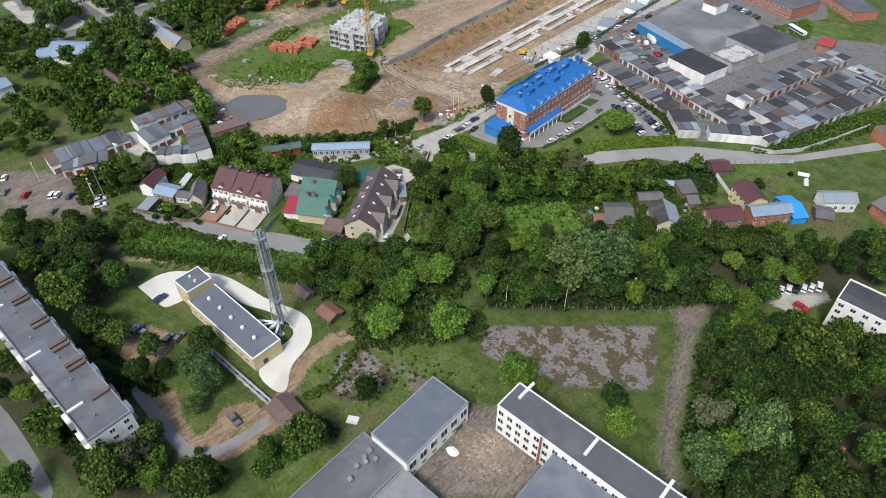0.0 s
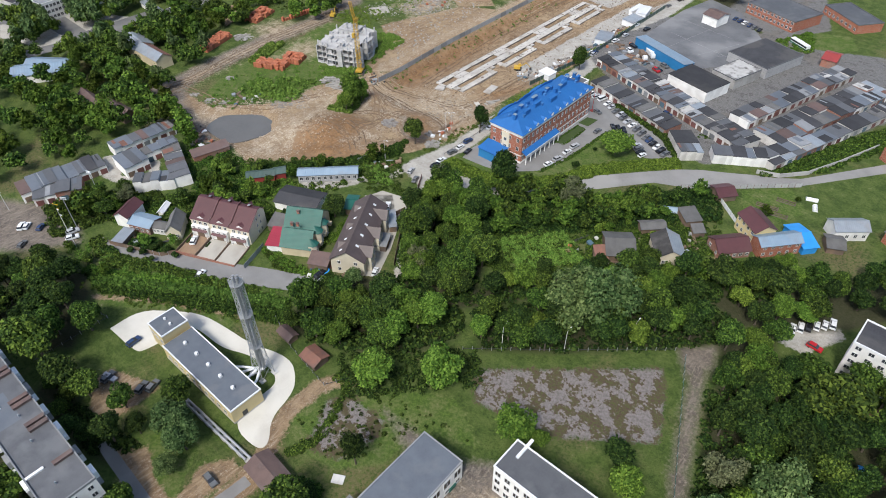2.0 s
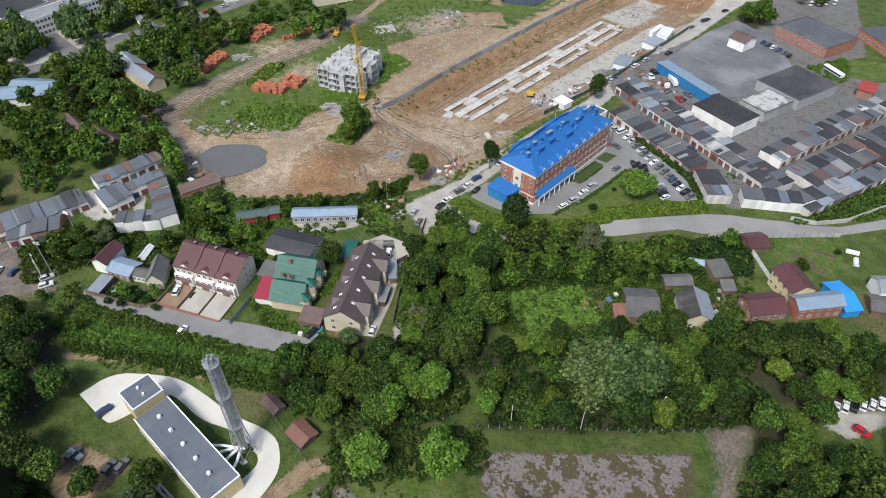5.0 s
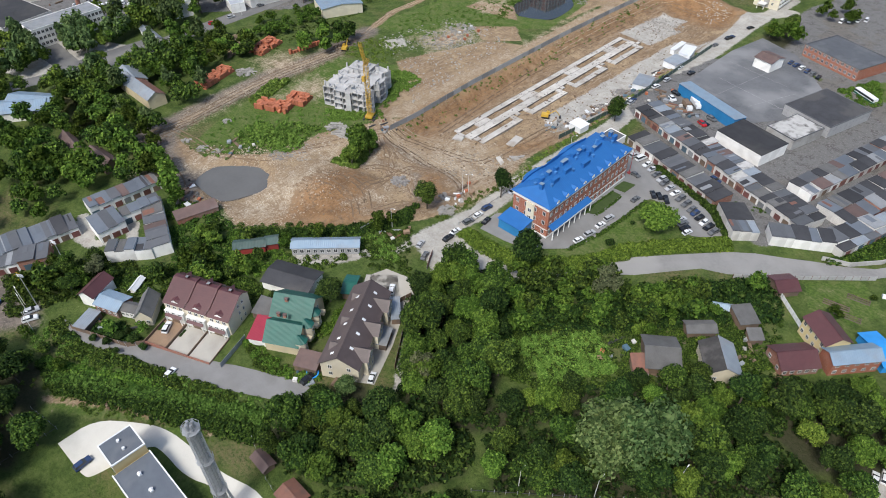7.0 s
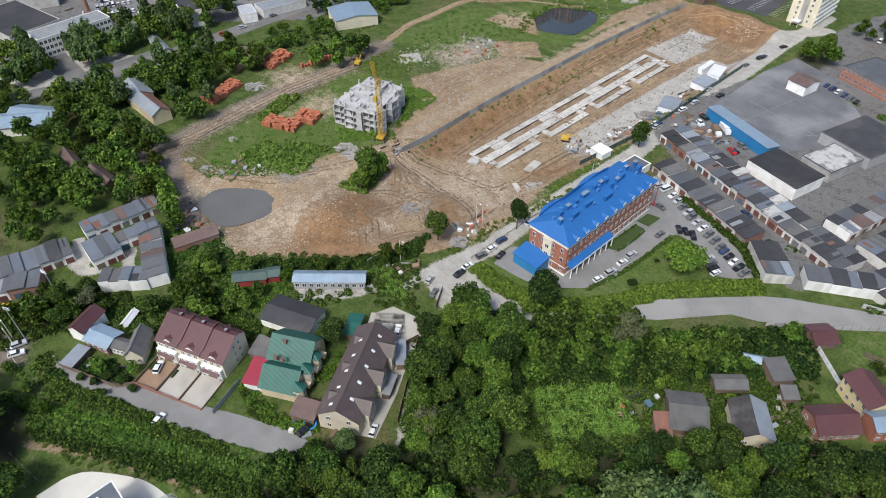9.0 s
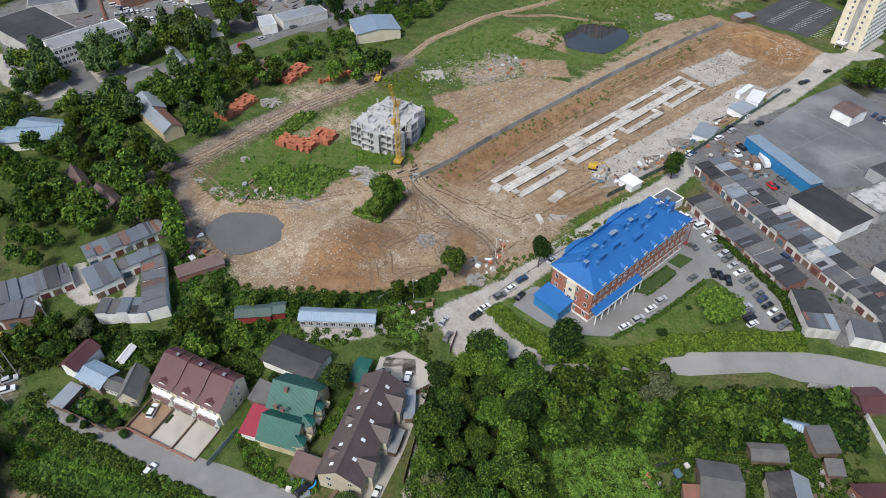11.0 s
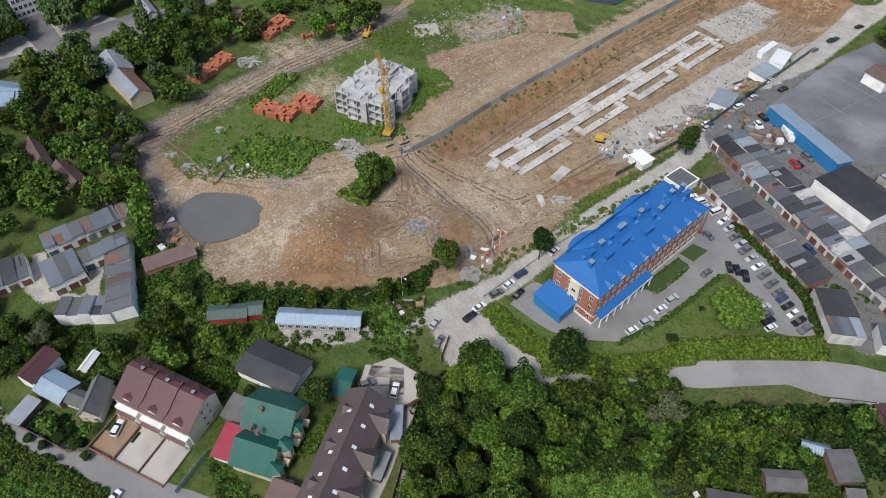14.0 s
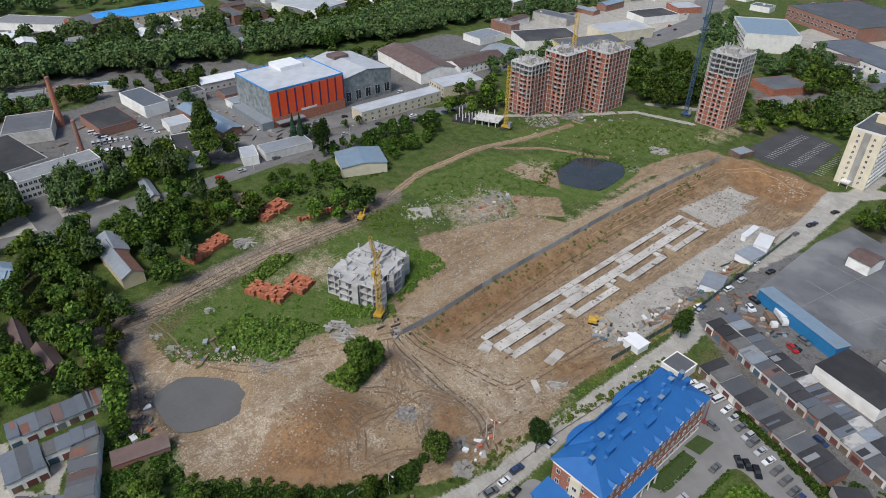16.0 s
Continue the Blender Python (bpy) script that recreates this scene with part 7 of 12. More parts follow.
def floodlight_mast(x, y, h, ang):
    t = thing("floodlight_mast", "tall grey steel mast with a bank of floodlights", "mast", pose(x, y, level(x, y), 0, 0, ang))
    part("pole", Geo().bar((0, 0, -0.5), (0, 0, h), 0.2, 8, 0.11), "steel", t)
    part("crossbar", Geo().bar((-1.1, 0, h - 0.1), (1.1, 0, h - 0.1), 0.07, 5).bar((-1.1, 0, h - 0.8), (1.1, 0, h - 0.8), 0.07, 5), "steel", t)
    for u in (-0.9, -0.3, 0.3, 0.9):
        for z in (h - 0.1, h - 0.8):
            part("floodlight", Geo().add([(u - 0.22, 0.1, z - 0.2), (u + 0.22, 0.1, z - 0.2), (u + 0.22, 0.1, z + 0.2), (u - 0.22, 0.1, z + 0.2), (u - 0.15, 0.4, z - 0.16), (u + 0.15, 0.4, z - 0.16), (u + 0.15, 0.4, z + 0.1), (u - 0.15, 0.4, z + 0.1)],
                                         [(3, 2, 1, 0), (4, 5, 6, 7), (0, 1, 5, 4), (1, 2, 6, 5), (2, 3, 7, 6), (3, 0, 4, 7)]), "white_tin", t)


# ---- the place ----
plant_kinds()

# bare ground, tracks and lawns
cover('soil', [(-282.7, 123.4), (-293.7, 139.9), (-268.3, 139.9), (-246.8, 164.2), (-246.7, 186.7), (-235.7, 208.9), (-228.2, 224.4), (-211.0, 231.6), (-188.5, 252.7), (-169.6, 253.0), (-170.2, 232.4), (-166.8, 214.6), (-166.3, 199.0), (-168.6, 187.3), (-172.8, 173.9), (-186.5, 160.7), (-194.9, 147.7), (-219.9, 124.6), (-234.8, 127.6), (-245.4, 119.9)])
cover('soil', [(-229.6, 211.9), (-233.4, 269.8), (-232.4, 343.3), (-228.3, 434.5), (-213.6, 440.9), (-166.0, 433.3), (-163.0, 400.0), (-165.4, 345.2), (-164.5, 283.5), (-167.9, 250.7), (-176.2, 225.8), (-202.9, 218.0)])
cover('soil', [(-273.2, 253.9), (-265.4, 277.4), (-255.4, 304.5), (-236.7, 314.5), (-241.0, 350.5), (-238.2, 396.4), (-231.1, 436.4), (-247.9, 395.4), (-242.6, 362.2), (-232.0, 268.3), (-234.1, 215.7), (-230.7, 207.6), (-242.4, 206.2), (-250.5, 240.9)])
cover('clay', [(-223.4, 152.5), (-223.1, 170.0), (-217.5, 180.6), (-203.5, 179.1), (-188.4, 166.1), (-187.8, 155.4), (-194.6, 144.7), (-211.6, 138.6), (-218.0, 143.0)])
# clay of the pit bank and end wall, slope shading put into its browns
cover('clay', [(-229.5, 214.5), (-229.9, 266.0), (-228.3, 337.7), (-224.9, 428.2), (-219.6, 428.4), (-217.3, 391.1), (-222.5, 334.7), (-218.0, 253.9), (-217.8, 223.7), (-221.6, 216.0)])
cover('clay', [(-224.9, 428.2), (-212.6, 438.9), (-168.0, 431.5), (-177.9, 412.3), (-208.1, 413.9)])
cover('clay', [(-222.2, 189.9), (-224.3, 202.5), (-216.4, 203.7), (-209.0, 190.5), (-215.4, 186.0)])
cover('clay', [(-193.9, 192.1), (-195.6, 203.3), (-184.8, 200.7), (-183.2, 192.0), (-187.8, 188.0)])
cover('clay', [(-188.1, 239.8), (-175.3, 254.7), (-170.1, 244.2), (-180.4, 239.8)])
cover('stone', [(-227.6, 129.6), (-231.7, 142.1), (-233.1, 156.6), (-231.6, 161.9), (-220.8, 159.9), (-215.3, 150.7), (-215.8, 139.7), (-218.4, 130.6)])
cover('stone', [(-210.0, 213.8), (-204.0, 230.4), (-188.2, 231.1), (-181.1, 215.0), (-190.5, 211.3)])
cover('gravel', [(-178.0, 269.1), (-171.9, 292.5), (-170.5, 336.7), (-173.9, 386.3), (-169.9, 393.3), (-170.4, 356.1), (-169.8, 292.6), (-169.8, 266.6)])
cover('gravel', [(-215.3, 372.1), (-209.6, 410.7), (-195.1, 413.0), (-197.4, 372.5)])
cover('stone', [(-226.0, 130.2), (-229.8, 142.0), (-231.8, 162.0), (-229.6, 173.5), (-225.6, 174.6), (-221.1, 152.9), (-217.2, 143.6), (-219.6, 131.5)])
cover('stone', [(-207.0, 205.8), (-208.5, 221.5), (-190.4, 223.1), (-174.1, 229.1), (-172.7, 210.3), (-180.0, 203.2)])
cover('stone', [(-247.4, 161.5), (-243.3, 173.5), (-234.8, 190.6), (-231.9, 199.1), (-228.2, 183.2), (-235.9, 167.3)])
cover('stone', [(-232.7, 207.3), (-236.2, 232.7), (-236.0, 270.4), (-234.4, 309.9), (-234.2, 361.8), (-229.3, 415.8)], 2.5)
cover('stone', [(-283.5, 279.9), (-277.4, 308.1), (-262.4, 300.3), (-265.4, 277.4)])
cover('mud', [(-303.4, 126.3), (-299.8, 152.9), (-309.8, 191.2), (-310.5, 225.1), (-311.3, 264.3), (-305.2, 263.0), (-298.6, 217.5), (-298.1, 180.0), (-294.9, 150.9), (-290.8, 140.8), (-280.2, 134.8), (-269.0, 132.2), (-260.9, 136.2), (-243.2, 120.8), (-265.0, 120.1)])
cover('mud', [(-304.7, 125.8), (-301.0, 144.8), (-304.7, 173.5), (-306.6, 200.1), (-304.7, 233.4), (-310.9, 267.4)], 12)
cover('stone', [(-299.0, 150.0), (-303.7, 178.5), (-304.6, 205.1), (-303.7, 238.4)], 2.5)
cover('stone', [(-275.0, 118.0), (-268.0, 126.0), (-262.0, 140.0)], 4)
cover('stone', [(-215.5, 181.6), (-214.9, 195.1), (-203.9, 193.5), (-196.7, 178.6), (-195.3, 165.1)], 4)
cover('stone', [(-227.9, 205.4), (-212.3, 205.3), (-189.6, 207.8), (-175.5, 203.8), (-168.5, 196.5)], 3.5)
cover('mud', [(-229.0, 203.7), (-210.9, 201.7), (-188.5, 204.2), (-175.6, 200.2), (-170.7, 194.0)], 3)
cover('mud', [(-220.1, 184.8), (-207.0, 193.5), (-195.8, 193.8), (-187.1, 184.0), (-178.2, 187.4)], 3)
cover('stone', [(-236.5, 177.8), (-233.1, 194.3), (-229.7, 206.8)], 5)
cover('soil', [(-233.4, 220.5), (-232.6, 268.9), (-232.7, 305.7), (-234.1, 345.6), (-233.1, 399.3)], 7)
cover('mud', [(-308.3, 180.2), (-311.3, 202.7), (-301.1, 207.8), (-302.3, 187.2)])
cover('stone', [(-323.3, 206.6), (-317.6, 220.7), (-302.9, 215.9), (-305.8, 202.3)])
cover('stone', [(-284.5, 192.7), (-287.8, 213.4), (-277.8, 212.4), (-274.1, 201.9)])
cover('soil', [(-310.9, 267.4), (-320.4, 295.3), (-320.2, 317.0), (-318.6, 345.7), (-312.4, 377.0), (-309.1, 404.0)], 4.5)
cover('soil', [(-314.6, 346.2), (-298.9, 366.5), (-266.1, 384.8)], 3)
cover('soil', [(-248.0, 385.0), (-245.8, 408.5), (-237.1, 434.8), (-227.3, 435.7), (-240.5, 374.0)])
cover('soil', [(-294.7, 330.1), (-293.5, 341.9), (-272.7, 350.0), (-260.7, 335.5)])
cover('soil', [(-273.8, 312.3), (-255.5, 329.2), (-241.6, 316.5), (-257.1, 302.4)])
cover('stone', [(-290.3, 340.6), (-285.7, 351.2), (-278.1, 344.8), (-282.7, 334.5)])
cover('stone', [(-244.3, 450.8), (-238.4, 483.2), (-242.6, 498.7)], 3.5)
cover('gravel', [(-295.7, 265.7), (-290.7, 275.6), (-281.9, 269.7), (-286.8, 260.2)])
cover('gravel', [(-170.0, 168.3), (-162.2, 182.3), (-150.6, 175.7), (-129.4, 178.9), (-122.5, 188.5), (-119.0, 186.5), (-131.5, 171.9), (-148.5, 164.5), (-150.6, 157.8), (-161.4, 161.9)])
cover('gravel', [(-165.6, 166.7), (-160.8, 190.9), (-161.9, 216.2), (-159.0, 273.7), (-161.1, 368.2), (-161.4, 419.0), (-159.3, 471.9)], 8)
cover('gravel', [(-168.1, 151.3), (-167.0, 163.5)], 3)
cover('mud', [(-278.6, 38.1), (-269.1, 47.7), (-242.0, 64.1), (-222.5, 55.8), (-234.1, 39.2), (-249.7, 27.0)])
cover('gravel', [(-267.2, 87.4), (-266.1, 90.6), (-249.1, 85.8), (-237.5, 95.5), (-247.5, 102.0), (-249.9, 97.5), (-239.8, 92.9), (-246.7, 81.7), (-255.5, 80.3)])
cover('gravel', [(-192.3, 130.1), (-178.8, 147.0), (-171.8, 150.1), (-177.3, 137.9), (-186.3, 128.3)])
cover('gravel', [(-125.0, 118.3), (-136.0, 131.9), (-135.3, 137.0)], 3.5)
cover('gravel', [(-460.0, 108.1), (-448.9, 123.6), (-412.5, 155.6), (-381.5, 171.5), (-371.8, 148.1), (-386.2, 115.7), (-420.4, 105.3)])
cover('lot', [(-82.5, 105.4), (-64.0, 121.5), (-41.0, 142.6), (-34.6, 131.2), (-29.8, 119.2), (-49.0, 104.1), (-65.2, 98.8), (-74.7, 97.3)])
cover('lot', [(-106.0, 70.1), (-103.2, 75.5), (-89.1, 76.0), (-86.8, 71.4), (-89.7, 59.9), (-99.7, 56.7)])
cover('soil', [(-105.8, 47.8), (-111.2, 60.3), (-111.6, 71.5), (-106.8, 78.8)], 5)
cover('soil', [(-130.4, 27.0), (-109.7, 19.7), (-103.4, 27.6), (-103.7, 42.3), (-105.4, 49.5)], 4)
cover('soil', [(-133.0, 23.0), (-112.0, 22.0), (-103.0, 30.0), (-102.0, 42.0)], 6)
cover('stone', [(-57.1, 72.7), (-53.8, 75.7), (-50.6, 73.0), (-53.7, 69.8)])
cover('mud', [(-38.2, 154.5), (-33.5, 150.8), (-23.2, 118.5), (-17.7, 104.9), (-10.5, 94.3)], 4)
cover('mud', [(-41.5, 153.2), (-32.1, 161.6), (-29.8, 151.0), (-34.6, 143.7)])
cover('soil', [(-115.3, 35.6), (-111.0, 42.0), (-105.6, 41.9), (-106.9, 33.5), (-108.5, 27.5), (-112.2, 26.4)])
cover('soil', [(-162.0, 29.2), (-161.7, 35.6), (-145.1, 41.4), (-145.0, 35.6), (-144.8, 24.5), (-151.8, 23.8)])
cover('mud', [(-91.3, 78.2), (-66.2, 79.8), (-59.2, 86.1), (-52.5, 82.5), (-36.8, 81.2), (-37.4, 70.0), (-57.1, 52.2), (-63.7, 54.9), (-62.7, 68.8)])
cover('gravel', [(-23.6, 181.1), (-8.9, 196.0), (-4.9, 189.3), (-12.0, 174.8), (-19.2, 174.8)])
cover('soil', [(-47.5, 181.2), (-47.7, 188.8), (-41.8, 191.9), (-38.1, 186.6), (-42.9, 179.6)])
cover('soil', [(-49.4, 196.5), (-44.6, 189.1)], 2.5)
cover('lawn', [(-280.0, 142.0), (-294.0, 172.0), (-291.0, 200.0), (-300.0, 236.0), (-268.0, 252.0), (-240.0, 236.0), (-238.0, 208.0), (-243.0, 186.0), (-252.0, 166.0), (-266.0, 152.0)])
cover('lawn', [(-316.0, 274.0), (-312.0, 330.0), (-286.0, 372.0), (-262.0, 388.0), (-246.0, 392.0), (-240.0, 340.0), (-262.0, 318.0), (-282.0, 282.0)])
cover('lawn', [(-326.0, 360.0), (-312.0, 410.0), (-286.0, 446.0), (-236.0, 460.0), (-246.0, 404.0), (-290.0, 380.0)])
cover('lawn', [(-113.5, 152.8), (-96.9, 174.8), (-83.2, 165.7), (-96.8, 147.4)])
cover('lawn', [(-76.2, 225.0), (-68.7, 234.2), (-57.2, 220.7), (-63.9, 211.1), (-70.3, 214.8)])
cover('lawn', [(-59.5, 239.4), (-44.7, 253.7), (-34.5, 242.7), (-41.5, 229.5), (-53.6, 229.3)])
cover('lawn', [(-157.6, 179.0), (-158.7, 186.2), (-138.9, 187.3), (-128.2, 194.8), (-120.9, 223.8), (-119.8, 240.8), (-109.5, 236.7), (-99.5, 231.9), (-109.3, 217.8), (-116.6, 200.5), (-132.8, 185.2)])
cover('lawn', [(-96.5, 390.9), (-90.2, 402.7), (-69.4, 409.9), (-62.2, 394.7), (-78.4, 376.4)])
cover('gravel', [(-183.0, 272.8), (-181.2, 324.9), (-179.5, 381.0)], 14)
cover('gravel', [(-212.5, 372.5), (-211.5, 404.3), (-191.4, 396.3), (-193.8, 369.5)])
cover('lawn', [(-86.7, 27.9), (-88.0, 41.5), (-80.4, 50.6), (-76.4, 41.3), (-75.9, 35.3)])
cover('lawn', [(-208.0, 50.1), (-182.7, 64.6), (-158.5, 78.5), (-146.8, 65.4), (-164.2, 64.0), (-187.0, 45.4)])
cover('lawn', [(-111.2, 60.3), (-97.4, 84.2), (-79.2, 94.7), (-63.9, 86.8), (-79.7, 80.4), (-80.2, 67.2), (-88.2, 57.5), (-99.5, 54.8)])
cover('soil', [(-193.6, 45.8), (-180.2, 56.4), (-161.8, 66.9), (-150.5, 72.6)], 2)
cover('gravel', [(-152.4, 453.7), (-166.0, 433.3), (-164.4, 379.8), (-158.8, 346.6)], 9)
cover('yard', [(-163.0, 296.5), (-160.5, 317.0), (-153.8, 342.7), (-119.7, 331.3), (-108.1, 386.7), (-77.6, 378.8), (-49.3, 289.4), (-57.7, 264.3), (-73.2, 253.5), (-88.2, 245.3), (-99.5, 254.5)])
cover('yard', [(-177.1, 314.4), (-162.3, 342.8), (-158.0, 367.9), (-144.5, 391.0), (-89.2, 377.6), (-46.8, 396.7), (-29.3, 334.4), (-52.8, 269.5), (-77.8, 247.2), (-88.1, 246.9), (-96.6, 258.0)])
cover('yard', [(-515.7, 126.0), (-526.2, 192.6), (-538.4, 225.0), (-511.4, 240.8), (-469.0, 275.2), (-415.2, 268.7), (-410.3, 322.2), (-377.0, 369.0), (-364.2, 259.4), (-414.5, 200.5), (-436.5, 164.7), (-431.5, 124.5), (-435.7, 111.2)])
cover('yard', [(-607.4, 143.1), (-566.4, 317.1), (-527.6, 310.7), (-473.7, 269.7), (-533.1, 223.1), (-573.4, 136.7)])
cover('yard', [(-757.9, 171.0), (-723.3, 240.0), (-691.9, 369.7), (-616.2, 342.5), (-668.4, 241.0), (-661.7, 213.8), (-697.3, 159.8)])
cover('gravel', [(-476.2, 511.9), (-489.0, 617.8), (-454.0, 816.2), (-360.2, 680.4), (-366.9, 617.4), (-407.7, 594.7), (-419.4, 505.0)])
cover('gravel', [(-347.8, 667.2), (-265.6, 795.1), (-202.2, 607.4), (-238.2, 636.6), (-283.8, 645.0)])
cover('yard', [(-149.1, 423.1), (-147.3, 469.2), (-128.8, 535.1), (-81.3, 411.1), (-97.9, 383.7), (-114.9, 386.6), (-131.3, 395.7)])
cover('yard', [(-520.0, 240.0), (-530.0, 300.0), (-505.0, 420.0), (-500.0, 480.0), (-440.0, 500.0), (-405.0, 450.0), (-395.0, 345.0), (-420.0, 270.0)])
cover('yard', [(-690.0, 360.0), (-640.0, 470.0), (-600.0, 560.0), (-630.0, 700.0), (-720.0, 520.0), (-760.0, 400.0)])
cover('gravel', [(-298.0, 470.0), (-285.0, 480.0), (-268.0, 488.0), (-240.0, 492.0)], 5)
cover('gravel', [(-345.0, 385.0), (-318.0, 418.0), (-296.0, 452.0), (-262.0, 462.0)], 4)
cover('yard', [(-240.0, 505.0), (-275.0, 560.0), (-262.0, 590.0), (-215.0, 560.0)])
cover('soil', [(-362.5, 209.9), (-360.1, 217.1), (-340.9, 211.8), (-338.3, 196.4)])

# paving
slab('apron', [(-176.7, 42.7), (-176.8, 52.7), (-168.2, 60.0), (-160.6, 65.0), (-148.9, 67.0), (-139.5, 67.9), (-125.5, 72.9), (-117.9, 68.8), (-114.8, 64.2), (-113.1, 55.9), (-106.9, 50.7), (-108.1, 47.6), (-119.0, 47.7), (-121.5, 55.3), (-121.0, 61.6), (-122.1, 65.1), (-127.3, 66.5), (-135.8, 65.3), (-143.9, 61.3), (-154.7, 61.0), (-159.1, 59.6), (-160.5, 44.8), (-163.0, 43.2)], 'slab_pale', 'pale concrete apron and drive round the boiler house', 'pavement', 0.08, 2)
slab('street', [(-220.2, 62.2), (-208.0, 60.7), (-186.4, 71.8), (-172.1, 76.4), (-156.6, 84.7), (-141.1, 94.1), (-139.5, 100.4), (-146.2, 99.7), (-165.0, 89.9), (-167.6, 87.9), (-190.5, 75.6), (-203.3, 67.8), (-211.0, 63.6)], 'asphalt_pale', 'worn pale asphalt lane', 'road', 0.05, 2)
slab("drill_yard", [(-156.0, 329.0), (-155.0, 384.0), (-150.0, 410.0), (-128.0, 402.0), (-104.0, 374.0), (-106.0, 336.0), (-118.0, 320.0)], "asphalt_drill", "large smooth grey asphalt yard", "pavement", 0.06)
slab('parking', [(-154.6, 185.7), (-157.1, 198.6), (-147.0, 197.8), (-134.7, 197.7), (-135.1, 252.5), (-145.7, 264.6), (-142.7, 272.6), (-126.7, 266.2), (-93.5, 254.8), (-86.9, 244.6), (-98.9, 232.6), (-106.1, 240.6), (-116.2, 244.8), (-120.8, 243.2), (-120.2, 227.3), (-122.6, 202.1), (-127.5, 196.5), (-137.7, 187.2)], 'asphalt_pale', 'pale asphalt parking court round the offices', 'pavement', 0.05, 2)
slab("lawn_bed", [(-132.9, 219.6), (-133.1, 228.0), (-132.6, 237.9), (-128.7, 238.1), (-128.6, 225.5), (-129.6, 220.9)], "lawn", "small mown lawn edged with a low hedge", "lawn", 0.14)
slab("lawn_bed", [(-133.3, 239.8), (-132.9, 246.5), (-128.1, 247.6), (-128.5, 240.3)], "lawn", "small mown lawn beside the office door", "lawn", 0.14)
slab('avenue', [(-392.6, 107.4), (-387.9, 126.0), (-386.9, 151.8), (-384.9, 174.4), (-387.0, 228.6), (-387.4, 274.3), (-387.1, 331.1), (-378.6, 385.4), (-370.0, 377.2), (-377.4, 323.5), (-377.3, 267.8), (-375.1, 225.6), (-374.1, 173.0), (-377.3, 150.0), (-377.4, 134.6), (-379.4, 123.9), (-382.8, 105.4)], 'asphalt', 'grey asphalt avenue through the works district', 'road', 0.06)
slab('works_yard', [(-498.1, 177.5), (-485.3, 226.4), (-451.4, 226.0), (-421.1, 203.3), (-424.1, 189.3), (-453.7, 175.9)], 'asphalt', 'grey asphalt works yard with vans', 'pavement', 0.05)
slab('works_yard', [(-485.3, 255.9), (-478.3, 272.1), (-423.1, 265.7), (-410.3, 322.2), (-395.6, 346.9), (-398.8, 281.6), (-393.7, 235.5), (-421.8, 236.3)], 'asphalt', 'pale trading yard in front of the orange store', 'pavement', 0.05)
slab('car_park', [(-223.3, 448.3), (-219.3, 505.7), (-187.9, 496.6), (-185.4, 453.1), (-186.0, 439.5)], 'asphalt_dark', 'fresh black asphalt car park with white bay lines', 'pavement', 0.1)
slab('street', [(-171.8, -7.7), (-157.1, -5.7), (-122.9, -7.1), (-128.1, -11.8), (-149.5, -11.7), (-158.2, -12.7)], 'asphalt', 'grey street beside the apartment block', 'road', 0.05, 2)
slab('boulevard', [(-402.8, 548.9), (-392.0, 613.7), (-397.0, 680.9), (-457.9, 811.3), (-464.4, 898.3), (-373.3, 694.3), (-368.5, 602.8), (-371.4, 528.9)], 'asphalt', 'wide grey boulevard far off', 'road', 0.06)
slab('courtyard_road', [(-467.2, 143.8), (-391.3, 141.2), (-390.6, 180.6), (-371.3, 180.4), (-369.7, 130.2), (-443.7, 128.2)], 'asphalt', 'grey street by the old houses', 'road', 0.05)

# school and boiler house
apartment_block(-173.0, 9.7, 105.0, 11.2, 15.0, 0)
boiler_house(-136.0, 53.4, 34.0, 9.8, 5.5, -157.6, 53.8, 7.8, 8.6, 8.0)
flue_mast(-127.0, 64.2, 38.5, [(-134.0, 58.2), (-130.5, 58.2), (-127.0, 58.2), (-123.5, 58.2)])
flat_block('gymnasium', 'white school gymnasium with a flat blue-grey roof', 'building', -68.8, 65.7, 23.5, 12.6, 8, 90.7, 'white', 'felt_blue', 0.2, "felt_pale", (("s", 6, 1, 3.6, 3, 2.6, 2.8), ("s", 6, 1, 0.8, 3, 1.6, 1.4)))
flat_block("school_block", "three-storey white school wing with a grey felt roof and white parapet", "building", -27.0, 84.7, 56.0, 9.4, 11.5, 0, "white", "felt", 0.3, "white_tin", (("s", 20, 3, 1.4, 3.5, 1.7, 1.9),))
flat_block("school_block", "two-storey white school hall with a blue-grey flat roof", "building", -26.5, 62.0, 21.0, 39.0, 9.0, 0, "white", "felt_blue", 0.2, "felt_pale", (("w", 10, 2, 1.4, 3.6, 1.8, 1.9),))
flat_block("school_block", "low white school wing with a flat grey roof", "building", -71.0, 36.0, 14.5, 36.0, 5.0, 0, "white", "felt", 0.3, "felt_pale", (("e", 9, 1, 1.3, 3, 2.0, 1.8),))
flat_block("school_block", "low school wing with a pale felt roof", "building", -57.5, 36.0, 12.0, 36.0, 4.2, 0, "white", "felt_pale", 0.3, "felt_pale")
flat_block("apartment_block", "white five-storey apartment block with a dark felt roof", "building", 24.0, 178.5, 54, 11, 14, -1, "white", "felt_dark", 0.4, "white_tin", (("s", 16, 5, 1.2, 2.7, 1.6, 1.4), ("w", 2, 5, 1.2, 2.7, 1.2, 1.4)))
gable_house('garden_hut', 'small brown wooden hut beside the dirt track', 'hut', -98.6, 45.1, 11.6, 6.7, 2.8, 4.2, -3.9, 'wood', 'felt_brown')
gable_house('garden_hut', 'small brick-red roofed hut on the grass', 'hut', -119.2, 76.9, 6.0, 5.2, 2.4, 3.4, 0.0, 'wood', 'rust')
